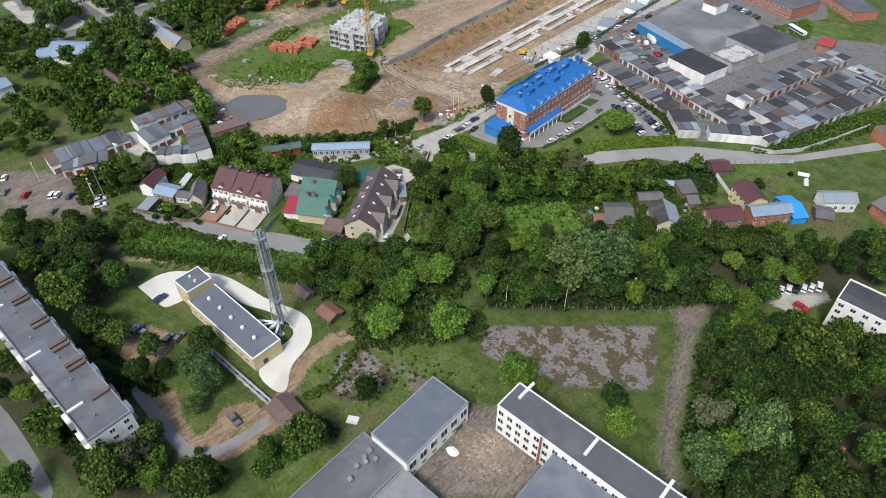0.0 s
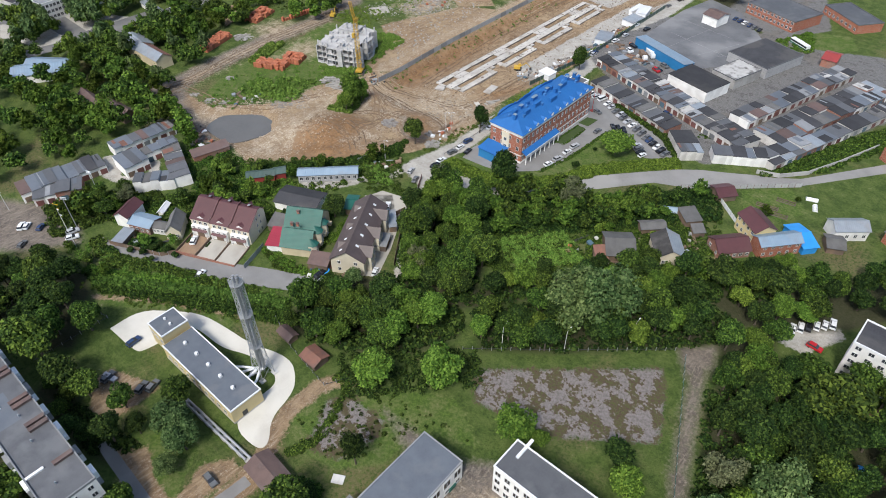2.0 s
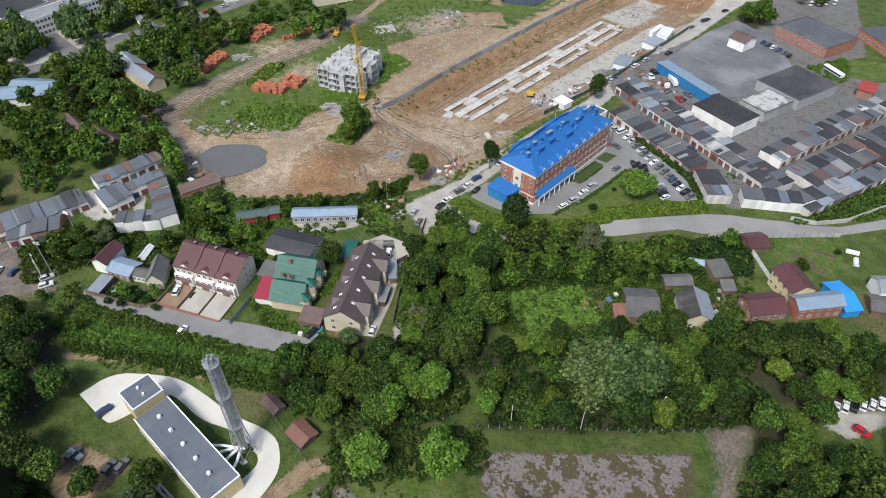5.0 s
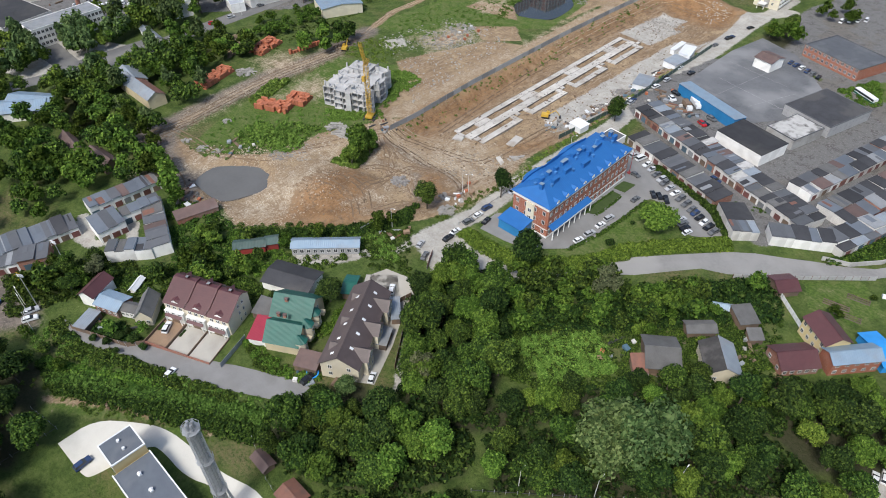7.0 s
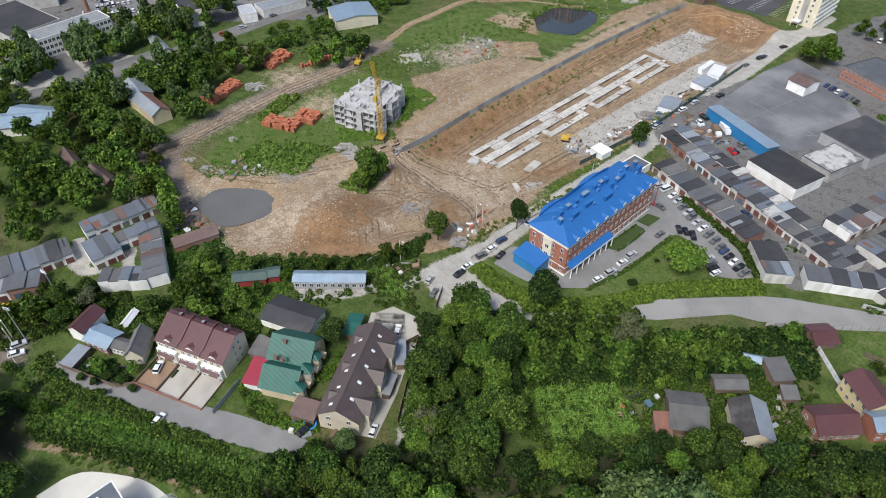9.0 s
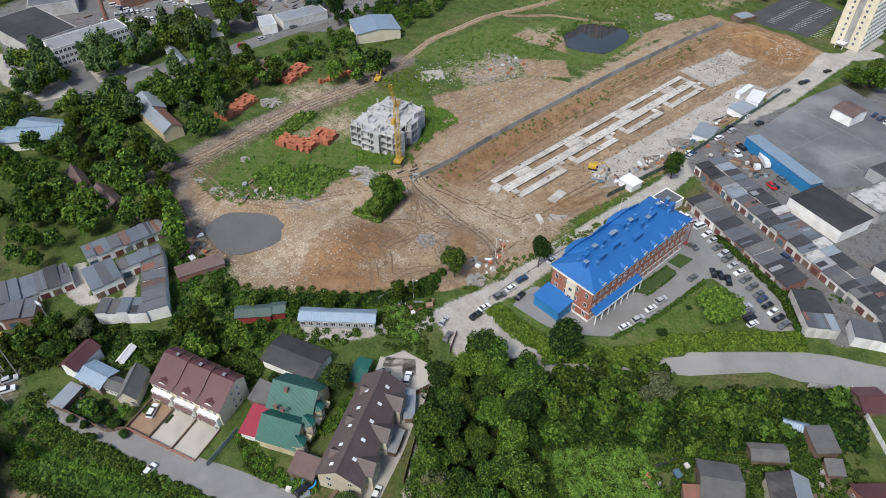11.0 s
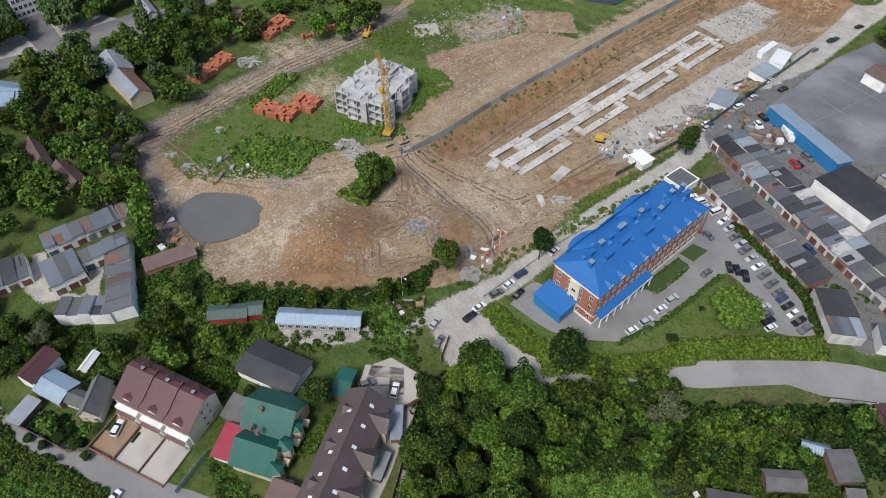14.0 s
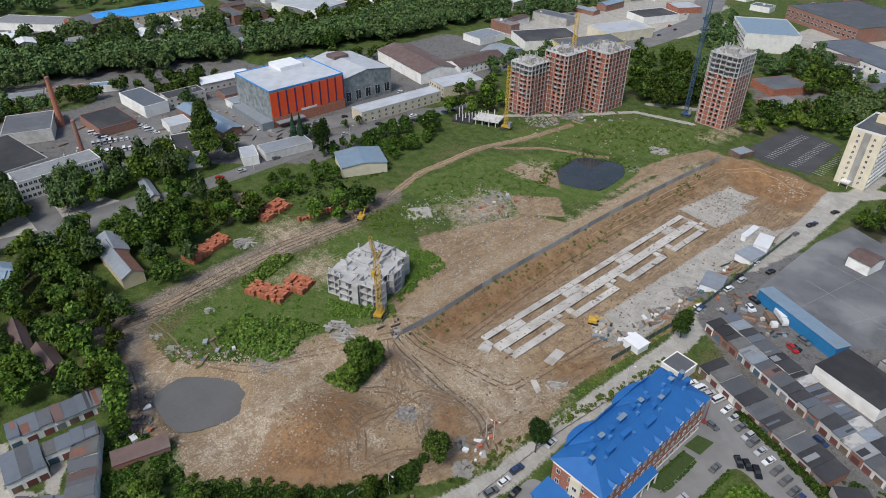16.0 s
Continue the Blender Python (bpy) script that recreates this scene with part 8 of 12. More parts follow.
gable_house('garden_hut', 'small brown hut among trees', 'hut', -132.3, 77.3, 5.4, 3.2, 2.2, 3.0, -2.1, 'wood', 'felt_brown')

slab("path", strip(rounded([(-140.5, 21.8), (-134.6, 21.3), (-124.0, 20.9), (-114.0, 20.4), (-109.0, 21.5), (-105.2, 26.0), (-103.4, 33.0), (-102.8, 41.0)], 2), 3.2), "asphalt_pale", "pale worn asphalt path round the court", "pavement", 0.05)

slab("road", [(-124.5, 189.0), (-109.1, 207.9), (-97.0, 221.8), (-84.0, 236.3), (-76.8, 242.2), (-69.0, 246.7), (-60.1, 252.4), (-52.5, 256.4), (-44.3, 262.6), (-6.4, 318.0), (-1.0, 315.0), (-42.7, 257.7), (-54.5, 247.1), (-65.3, 237.6), (-78.9, 225.9), (-86.8, 222.1), (-92.9, 214.5), (-101.2, 203.9), (-121.0, 186.0)], "asphalt_dusty", "pale dusty asphalt road below the offices", "road", 0.05)

# houses along the lane
townhouse(-188.6, 95.7, 23.4, 11.3, 24.0, 6.5, 10.6)
green_house(-165.4, 111.6, 31)
row_house(-146.8, 121.2, 30.5, 11.4, 121, 6.4, 10.2)
gable_house('workshop', 'long dark felt-roofed workshop behind the houses', 'building', -180.1, 121.6, 16.7, 10.2, 3.5, 4.6, 23.6, 'white', 'felt_dark')
gable_house('shed', 'teal roofed shed in a yard', 'shed', -164.0, 132.9, 3.7, 7.9, 3.0, 4.0, 36.3, 'wood', 'green_tile')
gable_house('shed', 'green roofed shed with dull red walls', 'shed', -204.7, 121.4, 10.4, 4.4, 3.0, 4.0, 53.2, 'red_paint', 'green_dull')
gable_house('shed', 'small green roofed hut with dull red walls', 'shed', -200.8, 127.8, 4.1, 4.2, 3.0, 4.0, 55.9, 'red_paint', 'green_dull')
gable_house('store', 'long low store with a pale blue metal roof', 'building', -185.5, 139.8, 23.3, 5.0, 3.4, 4.6, 45.3, 'panel_grey', 'tin_blue', 0.4, (("s", 10, 1, 1.0, 3, 1.4, 1.6),))
gable_house('cottage', 'narrow two-storey house with a maroon metal roof', 'house', -220.9, 74.6, 9.1, 5.5, 4.8, 6.6, 116.0, 'white', 'maroon')
gable_house('cottage', 'low brick house with a pale blue metal roof', 'house', -212.5, 75.8, 9.0, 6.6, 3.2, 4.4, 22.3, 'brick_old', 'tin_blue', 0.4, (("s", 4, 1, 1.0, 3, 1.0, 1.1),))
gable_house('cottage', 'low white house with a grey slate roof', 'house', -205.6, 78.7, 6.0, 3.8, 3.0, 4.2, 29.1, 'white', 'slate', 0.4, (("s", 4, 1, 1.0, 3, 1.0, 1.1),))
gable_house('cottage', 'steep grey slate-roofed house beside the terrace', 'house', -201.9, 82.1, 9.5, 5.1, 4.0, 6.8, 136.3, 'cream_pale', 'slate', 0.4, (("w", 2, 1, 1.2, 3, 1.0, 1.2),))
gable_house('shed', 'long white barrel-roofed garden shed', 'shed', -215.8, 85.0, 5.6, 1.9, 1.8, 2.5, 122.6, 'white', 'white_tin')
shed('carport', 'flat pale metal carport by the fence', -211.8, 66.9, 4.1, 7.2, 2.3, 25.9, 'wood', 'tin', 0.03)
shed('carport', 'grey metal carport beside the long house', -146.1, 136.2, 2.5, 8.8, 2.6, 48.2, 'wood', 'tin', 0.05)
slab("yard", [(-139.4, 118.1), (-141.5, 125.0), (-142.3, 133.7), (-147.6, 145.7), (-155.2, 150.1), (-163.3, 147.9), (-165.0, 142.5), (-160.7, 135.9), (-152.1, 137.6), (-146.1, 129.6), (-143.2, 121.8)], "slab", "pale concrete yard beside the long house", "pavement", 0.07)
slab("yard", [(-163.2, 137.2), (-166.2, 141.3), (-158.4, 148.3), (-152.3, 143.6), (-153.7, 138.9), (-159.5, 138.2)], "slab", "pale concrete back yard with parked cars", "pavement", 0.07)
slab("yard", [(-152.4, 138.0), (-148.6, 144.6), (-137.4, 126.9), (-130.6, 113.4), (-134.7, 110.8), (-138.6, 117.9), (-143.0, 126.0)], "slab", "grey concrete yard with carports beside the long house", "pavement", 0.085)
shed('carport', 'grey flat carport beside the long house', -141.2, 125.6, 5.2, 6.6, 2.5, 31.0, 'wood', 'felt_pale', 0.04)
shed('pavilion', 'brown timber pergola roof', -149.3, 104.7, 6.8, 5.0, 2.5, 28.1, 'wood', 'felt_brown')
shed('shed', 'weathered flat shed between houses', -175.5, 107.9, 6.0, 5.9, 2.6, 22.7, 'wood', 'slate')

# garages in the west
garage_row(-264.5, 104.3, 26.7, 7.2, 85.5, 7, 3.8, seed=1, front=-1, wall="white", roofs=WEST_ROOFS)
garage_row(-250.8, 91.8, 9.9, 11.5, 86.0, 3, 4.6, seed=2, wall="white", roofs=WEST_ROOFS)
garage_row(-250.8, 104.5, 14.4, 5.4, 82.0, 4, 4.4, seed=3, wall="white", roofs=WEST_ROOFS)
garage_row(-237.5, 103.8, 29.1, 7.1, 158.8, 6, 4.2, seed=4, front=1, wall="white", roofs=WEST_ROOFS)
garage_row(-231.8, 91.6, 15.4, 6.3, 51.3, 5, 4.2, seed=5, front=1, wall="white", roofs=WEST_ROOFS)
garage_row(-262.8, 68.6, 31.7, 10.3, 81.3, 9, 3.8, seed=6, wall="white", roofs=WEST_ROOFS)
garage_row(-254.6, 63.6, 17.3, 7.9, 63.1, 4, 3.8, seed=7, roofs=("felt", "felt_blue", "rust", "felt_pale"))
shed('barracks', 'long low brick ruin with a rusty brown roof', -235.2, 118.2, 15.1, 4.2, 2.4, 75.8, 'brick_old', 'felt_brown')

# garages in the east
garage_row(-111.5, 283.1, 91.6, 12.7, 160.4, 24, 3.6, seed=11, both=True)
garage_row(-121.8, 267.4, 50.0, 9.1, 161.7, 10, 3.4, seed=12, front=1)
garage_row(-91.2, 254.0, 9.8, 9.3, 134.2, 2, 3.2, seed=13)
garage_row(-85.3, 248.1, 9.6, 6.9, 42.5, 3, 3.4, seed=14, front=1)
garage_row(-68.7, 258.4, 21.2, 7.6, 32.9, 5, 3.8, seed=15, front=1, wall="white")
garage_row(-56.6, 273.6, 23.4, 7.0, 67.4, 4, 3.6, seed=16, front=1)
garage_row(-69.6, 323.1, 79.9, 9.8, 75.0, 14, 3.6, seed=17, both=True)
garage_row(-53.6, 315.8, 79.5, 13.5, 73.3, 14, 3.6, seed=18, both=True)
garage_row(-45.8, 299.2, 80.8, 7.5, 71.8, 13, 3.4, seed=19, front=-1)
flat_block('hall', 'white rendered hall with a black felt roof', 'building', -108.1, 303.2, 22.4, 16.6, 5.5, -14.0, 'white', 'felt_dark', 0.1, "felt_dark")
flat_block("hall", "low hall with a peeling pale roof", "building", -98.4, 324.2, 19, 13.5, 5.0, 74, "concrete", "roof_peeling", 0.1, "felt")
flat_block("hall", "long low hall with a dark grey roof", "building", -94.6, 350.0, 28.0, 23, 5.2, 74, "panel_grey", "felt_dark", 0.12, "felt")
gable_house('shop', 'small red-roofed brick shop by the garages', 'house', -69.1, 370.7, 6.5, 11.1, 4, 5.4, 2.6, 'brick_old', 'red_paint')
flat_block('works', 'low brick works wing with a dark roof', 'building', -76.8, 429.7, 28.5, 15.8, 5, -36.9, 'brick', 'felt', 0.3, "felt", (("s", 8, 1, 1.4, 3, 1.8, 1.6),))

# depot by the drill yard
shed('depot', 'blue-clad depot with a pale blue metal roof', -135.1, 320.8, 35.6, 6.7, 4.6, 159.6, 'blue_paint', 'tin_blue', 0.08)
flat_block('works', 'long brick works building with a flat grey roof', 'building', -107.9, 410.1, 31.7, 23.1, 6, -19.2, 'brick', 'felt', 0.3, "felt", (("s", 12, 2, 1.2, 3, 1.6, 1.6),))
gable_house('gatehouse', 'small two-storey white gatehouse at the yard', 'house', -134.1, 379.4, 9.3, 10.7, 5, 6.4, -11.2, 'white', 'felt_brown')
flat_block('transformer_house', 'small white flat-roofed substation', 'building', -152.0, 266.4, 7.9, 8.6, 3.4, -3.6, 'white', 'felt')
shed('site_hut', 'white metal site canopy', -168.2, 265.7, 6.4, 5.4, 2.8, -7.2, 'white_tin', 'white_tin', 0.05)
shed('site_hut', 'pale metal site cabin in a fenced plot', -169.5, 320.8, 7.6, 10.2, 2.8, 13.7, 'white_tin', 'tin', 0.06)
shed('site_hut', 'pale metal site cabin on the building site', -168.9, 350.0, 7.4, 9.6, 2.8, -9.3, 'white_tin', 'tin', 0.06)
shed('site_hut', 'two-tier white site cabin', -168.8, 361.0, 5.7, 10.7, 4.5, 12.1, 'white_tin', 'white_tin', 0.04)
shed('site_hut', 'long white cabin in the pit', -180.3, 374.9, 12.5, 2.2, 2.6, 91.4, 'white_tin', 'white_tin', 0.04)

# offices
office_building(-142.0, 223.3, 90, 51.0, 15.8, 13.6, 16.6)

# cottages and plots
gable_house('cottage', 'old grey weathered cottage with a slate roof', 'house', -77.1, 178.1, 9.5, 11.9, 3.2, 5.6, 37.7, 'wood', 'slate')
shed('shed', 'small rusty lean-to garden shed', -79.6, 170.4, 3.8, 5.7, 2.2, 45.0, 'wood', 'rust')
gable_house('cottage', 'cottage with one black and one pale metal roof slope', 'house', -63.5, 187.1, 11.3, 9.4, 4.2, 7.0, 128.9, 'cream_pale', 'tin', 0.5, (("w", 2, 1, 1.2, 3, 1.2, 1.4),), None, "", "slate_dark")
gable_house('shed', 'grey slate shed in a garden', 'shed', -73.8, 195.7, 8.6, 4.5, 2.6, 3.6, 44.5, 'wood', 'slate')
shed('shed', 'flat grey garden shed', -66.1, 209.7, 6.0, 7.3, 2.6, 50.4, 'wood', 'slate', 0.1)
shed('shed', 'small grey hut in the plot', -60.4, 204.4, 4.1, 3.7, 2.2, 45.0, 'wood', 'slate')
gable_house("greenhouse", "small teal polythene greenhouse", "greenhouse", -73.0, 210.0, 6, 2.6, 1.2, 2.2, 30, "green_dull", "tin_blue")
gable_house('cottage', 'low house with a maroon metal roof and white windows', 'house', -48.6, 203.6, 11.2, 8.7, 3.2, 5.6, 49.3, 'brick_old', 'maroon', 0.5, (("s", 5, 1, 1.0, 3, 1.2, 1.3), ("w", 2, 1, 1.0, 3, 1.2, 1.3)))
gable_house('house', 'yellow two-storey house with a maroon roof', 'house', -45.3, 217.1, 10.9, 8.1, 6.4, 8.6, 143.5, 'yellow_panel', 'maroon', 0.5, (("n", 4, 2, 1.4, 3, 1.2, 1.5), ("s", 4, 2, 1.4, 3, 1.2, 1.5), ("e", 2, 2, 1.4, 3, 1.2, 1.5)))
gable_house('house', 'brick house with a pale metal roof', 'house', -36.6, 214.0, 14.8, 5.9, 5.4, 7.0, 50.2, 'brick', 'tin_blue', 0.5, (("s", 5, 2, 1.0, 2.7, 1.2, 1.3),))
gable_house('pavilion', 'open garden pavilion with a maroon roof', 'pavilion', -63.2, 231.8, 6.9, 7.4, 2.6, 4.0, 50.3, 'wood', 'maroon')
gable_house('tent', 'bright blue tarpaulin covered frame', 'tent', -31.5, 224.0, 5.2, 12.4, 3.0, 4.4, 50.5, 'blue_tarp', 'blue_tarp')
gable_house('house', 'white house with a curved pale metal roof', 'house', -20.8, 239.0, 11.8, 7.1, 4.5, 6.4, 41.2, 'white', 'tin', 0.4, (("s", 4, 1, 1.4, 3, 1.3, 1.5),))
gable_house('shed', 'grey slate shed beside a plot', 'shed', -21.7, 229.1, 5.5, 7.2, 2.6, 3.8, 27.0, 'wood', 'slate')
gable_house('house', 'red brick house at the end of the lane', 'house', -3.1, 247.6, 8.6, 13.3, 4.5, 6.5, -26.3, 'brick', 'slate')
flat_block('house', 'brick building by the road', 'house', -13.4, 301.6, 16.3, 19.3, 5, -32.7, 'brick', 'felt')

# building site
concrete_frame(-258.6, 216.8, 20)
tower_crane(-240.8, 208.1, 26, 12, -60, "yellow", "yellow tower crane with a folded jib beside the concrete shell", 1.7, 1.2)
foundation(-211.5, 232.2, -5.0)
for x, y, w, d, a in ((-186.4, 244.4, 1.9, 4.2, 8), (-181.0, 228.5, 1.0, 3.2, 60), (-206.0, 229.0, 2.2, 1.8, 20)):
    lone("concrete_pad", Geo().box(-w, w, -d, d, -0.5, 0.3), "footing", "pale concrete pad cast beside the foundation", "concrete slab", m=pose(x, y, level(x, y) + 0.3, 0, 0, a))
fence([(-228.1, 208.7), (-227.9, 224.2), (-229.0, 265.0), (-229.0, 301.0), (-229.0, 338.4), (-227.5, 389.5), (-225.2, 428.2)], 2.6, "hoarding", "long grey panel hoarding along the top of the pit", 5.0)
brick_stack(-323.8, 179.3, 14, 6, 108, 1)
brick_stack(-334.4, 216.5, 12, 7, 108, 2)
brick_stack(-279.8, 183.7, 11, 6, 25, 3)
brick_stack(-276.7, 195.1, 7, 7, 25, 4)
for k in range(14):
    brick_stack(-318.9 + 0.22 * k, 221.4 + 1.72 * k, 1, 1, 20, k)
excavator(-302.0, 244.1, 120)
excavator(-189.2, 270.3, 30)
slab_heap(-242.0, 192.1, 34, 5.5, 40, 1)
slab_heap(-318.5, 193.1, 10, 4.0, 70, 2)
slab_heap(-253.7, 412.6, 9, 3.5, 20, 3)
slab_heap(-175.4, 231.9, 8, 3.0, 50, 4)
slab_heap(-318.7, 415.9, 10, 4.0, 30, 5)
pile_of("rubble", 'heap of broken pale concrete', "rubble", -245.5, 163.5, 70, 5, 0.5, 'rubble', 10)
pile_of("rubble", 'heap of broken pale concrete', "rubble", -284.2, 141.3, 14, 2, 0.7, 'rubble', 11)
pile_of("rubble", 'heap of broken pale concrete', "rubble", -267.1, 146.3, 12, 2, 0.7, 'rubble', 12)
pile_of("rubble", 'heap of broken pale concrete', "rubble", -273.2, 142.9, 20, 2.5, 0.7, 'rubble', 13)
pile_of("rubble", 'heap of broken pale concrete', "rubble", -285.2, 162.0, 20, 2, 0.7, 'rubble', 14)
pile_of("rubble", 'heap of broken pale concrete', "rubble", -178.5, 192.3, 30, 2.5, 0.8, 'rubble', 15)
pile_of("rubble", 'heap of broken pale concrete', "rubble", -170.7, 184.9, 24, 3, 1.3, 'rubble', 16)
pile_of("rubble", 'heap of scrap and timber', "rubble", -198.2, 186.4, 40, 3.5, 0.9, 'junk', 17)
pile_of("rubble", 'heap of broken pale concrete', "rubble", -275.4, 306.1, 80, 7, 0.7, 'rubble', 18)
pile_of("rubble", 'heap of broken pale concrete', "rubble", -272.8, 288.2, 120, 12, 0.6, 'rubble', 19)
pile_of("rubble", 'heap of broken pale concrete', "rubble", -324.2, 395.6, 60, 10, 0.9, 'rubble', 20)
pile_of("rubble", 'heap of broken pale concrete', "rubble", -253.7, 412.6, 50, 5, 1.0, 'rubble', 21)
pile_of("rubble", 'heap of broken pale concrete', "rubble", -318.7, 415.9, 60, 8, 1.0, 'rubble', 22)
pile_of("rubble", 'heap of broken pale concrete', "rubble", -318.5, 193.1, 40, 4, 0.8, 'rubble', 23)
pile_of("rubble", 'heap of scrap and timber', "rubble", -173.2, 294.9, 60, 6, 0.8, 'junk', 24)
pile_of("rubble", 'heap of broken pale concrete', "rubble", -178.4, 266.2, 60, 5, 0.8, 'rubble', 25)
pile_of("rubble", 'heap of scrap and timber', "rubble", -175.4, 313.2, 50, 5, 0.9, 'junk', 26)
pile_of("rubble", 'heap of scrap and timber', "rubble", -245.9, 121.0, 40, 5, 0.8, 'junk', 27)
pile_of("rubble", 'heap of broken pale concrete', "rubble", -253.2, 153.0, 50, 9, 0.35, 'stone_tan', 28)
pile_of("rubble", 'heap of broken pale concrete', "rubble", -240.6, 171.5, 60, 7, 0.4, 'rubble', 29)
pile_of("rubble", 'heap of broken pale concrete', "rubble", -249.9, 382.7, 20, 4, 0.6, 'rubble', 30)
pile_of("rubble", 'heap of broken pale concrete', "rubble", -175.4, 231.9, 4, 1.5, 1.6, 'rubble', 31)
pile_of("rubble", 'heap of broken pale concrete', "rubble", -188.9, 217.7, 90, 12, 0.35, 'rubble', 32)
pile_of("rubble", 'heap of broken pale concrete', "rubble", -227.7, 141.8, 60, 12, 0.3, 'stone_tan', 33)
pile_of("rubble", 'heap of broken pale concrete', "rubble", -201.7, 396.6, 120, 12, 0.5, 'rubble', 34)
pile_of("rubble", 'heap of broken pale concrete', "rubble", -186.2, 424.2, 60, 9, 0.5, 'rubble', 35)
lone("pond", Geo().prism(rounded([(x * 1.05 + 246.9 * 0.05, y * 1.05 - 141.8 * 0.05) for x, y in POND + POND[:1]], 2)[:-1], level(-247.5, 138.9) - 0.3, -1.62), water, "still muddy grey pond on the site", "water", "structure")
lone("pond", Geo().prism(rounded([(x * 1.1 + 262.0 * 0.1, y * 1.1 - 360.0 * 0.1) for x, y in POND_FAR + POND_FAR[:1]], 2)[:-1], -1.4, -0.2), water_dark, "dark reed-edged pond in the waste ground", "water", "structure")

scatter("rubble", "pale stones strewn over the bare earth", "rubble", [(-256.0, 124.0), (-229.0, 166.0), (-222.0, 178.0), (-208.0, 172.0), (-200.0, 140.0), (-222.0, 122.0)], 700, 0.1, 0.42, "stone_tan", 101)
scatter("rubble", "pale stones strewn over the level site", "rubble", [(-209.0, 204.0), (-210.0, 232.0), (-170.0, 234.0), (-170.0, 204.0)], 1200, 0.1, 0.45, "stone_tan", 102)
scatter("rubble", "broken concrete and brick along the weedy edge", "rubble", [(-280.0, 138.0), (-262.0, 160.0), (-244.0, 180.0), (-231.0, 200.0), (-227.0, 184.0), (-236.0, 164.0), (-258.0, 146.0)], 800, 0.12, 0.5, "stone_tan", 103)
scatter("earth_clods", "brown earth clods over the site floor", "earth", [(-228.0, 206.0), (-226.0, 425.0), (-170.0, 425.0), (-170.0, 206.0)], 2200, 0.12, 0.5, "rut", 104)
scatter("earth_clods", "brown earth clods over the spoil heap", "earth", [(-226.0, 150.0), (-222.0, 204.0), (-176.0, 200.0), (-190.0, 150.0)], 1200, 0.12, 0.5, "rut", 105)
scatter("rubble", "pale waste strewn over rough ground", "rubble", [(-300.0, 262.0), (-292.0, 312.0), (-246.0, 316.0), (-236.0, 230.0), (-262.0, 250.0)], 900, 0.15, 0.6, "rubble", 106)
scatter("rubble", "pale waste below the unfinished towers", "rubble", [(-345.0, 380.0), (-300.0, 450.0), (-240.0, 460.0), (-240.0, 400.0), (-300.0, 370.0)], 260, 0.15, 0.7, "stone_tan", 107)
scatter("earth_clods", "dark mud lumps along the churned track", "earth", [(-308.0, 122.0), (-312.0, 264.0), (-298.0, 264.0), (-292.0, 140.0), (-262.0, 122.0)], 1200, 0.12, 0.45, "rut", 108)

# far towers
unfinished_tower(-254.5, 477.0, 19, 20, 15, 0, 11, "unfinished concrete high-rise partly clad in red brick", 1, 30)
unfinished_tower(-343, 402, 17, 19, 11, 0, 9, "unfinished red brick high-rise with pale slab edges", 2, 22)
unfinished_tower(-331, 420, 18, 20, 13, 0, 13, "unfinished red brick high-rise with pale slab edges", 3, 22)
unfinished_tower(-319, 444, 21, 24, 13, 0, 13, "unfinished red brick high-rise with pale slab edges", 4, 22)
tower_crane(-331.0, 370.3, 38, 0, 200, 'yellow', 'tall yellow lattice crane mast beside the brick high-rise', 2.0)
tower_crane(-330.7, 426.7, 58, 0, 200, 'yellow', 'tall yellow crane tower standing against the high-rise', 2.0)
tower_crane(-319.5, 444.5, 16, 6, 200, 'yellow', 'short yellow crane at the foot of the high-rise', 2.0)
tower_crane(-272.2, 470.8, 80, 0, 200, 'steel_blue', 'very tall dark blue crane tower', 2.0)

t = thing("unfinished_podium", "low unfinished concrete podium with bare columns", "building", pose(-349.3, 366.0, 0, 0, 0, 25))
for i in range(7):
    for j in range(3):
        part("column", Geo().box(-0.25, 0.25, -0.25, 0.25, 0, 4.0 + (i * 5 + j * 3) % 4), "concrete_pale", t, "", pose(-13 + i * 4.2, -5 + j * 5, 0))
part("floor_slab", Geo().box(-2, 14, -6, 6, 3.2, 3.5), "concrete_pale", t)
part("plinth", Geo().box(-15, -2, -7, 7, -0.3, 0.8), "felt_dark", t)


t = flat_block("apartment_tower", "ten-storey cream and white apartment tower", "building", -167.3, 466.0, 14.5, 30.0, 29.0, 0, "cream_pale", "felt", 0.8, "white", (("s", 2, 9, 2.2, 2.9, 1.2, 1.5), ("e", 8, 9, 2.2, 2.9, 2.2, 1.6)))
part("stair_strip", Geo().box(-1.6, 1.6, -15.12, -14.9, 0.5, 28.5), "concrete", t, "grey-brown stair strip")
for k in range(9):
    part("balcony_band", Geo().box(7.2, 7.9, -14.0, 14.0, 1.2 + 2.9 * k, 2.3 + 2.9 * k), "white", t, "white balcony band")
part("lift_house", Geo().box(-3, 3, 2, 9, 29, 32.5), "cream", t)
part("porch", Geo().box(-3.5, 1.0, -19.5, -15.1, 2.6, 3.0), "white", t)
for u in (-3.2, 0.7):
    part("porch_column", Geo().box(u - 0.15, u + 0.15, -19.3, -19.0, 0, 2.6), "white", t)


# orange store and works district

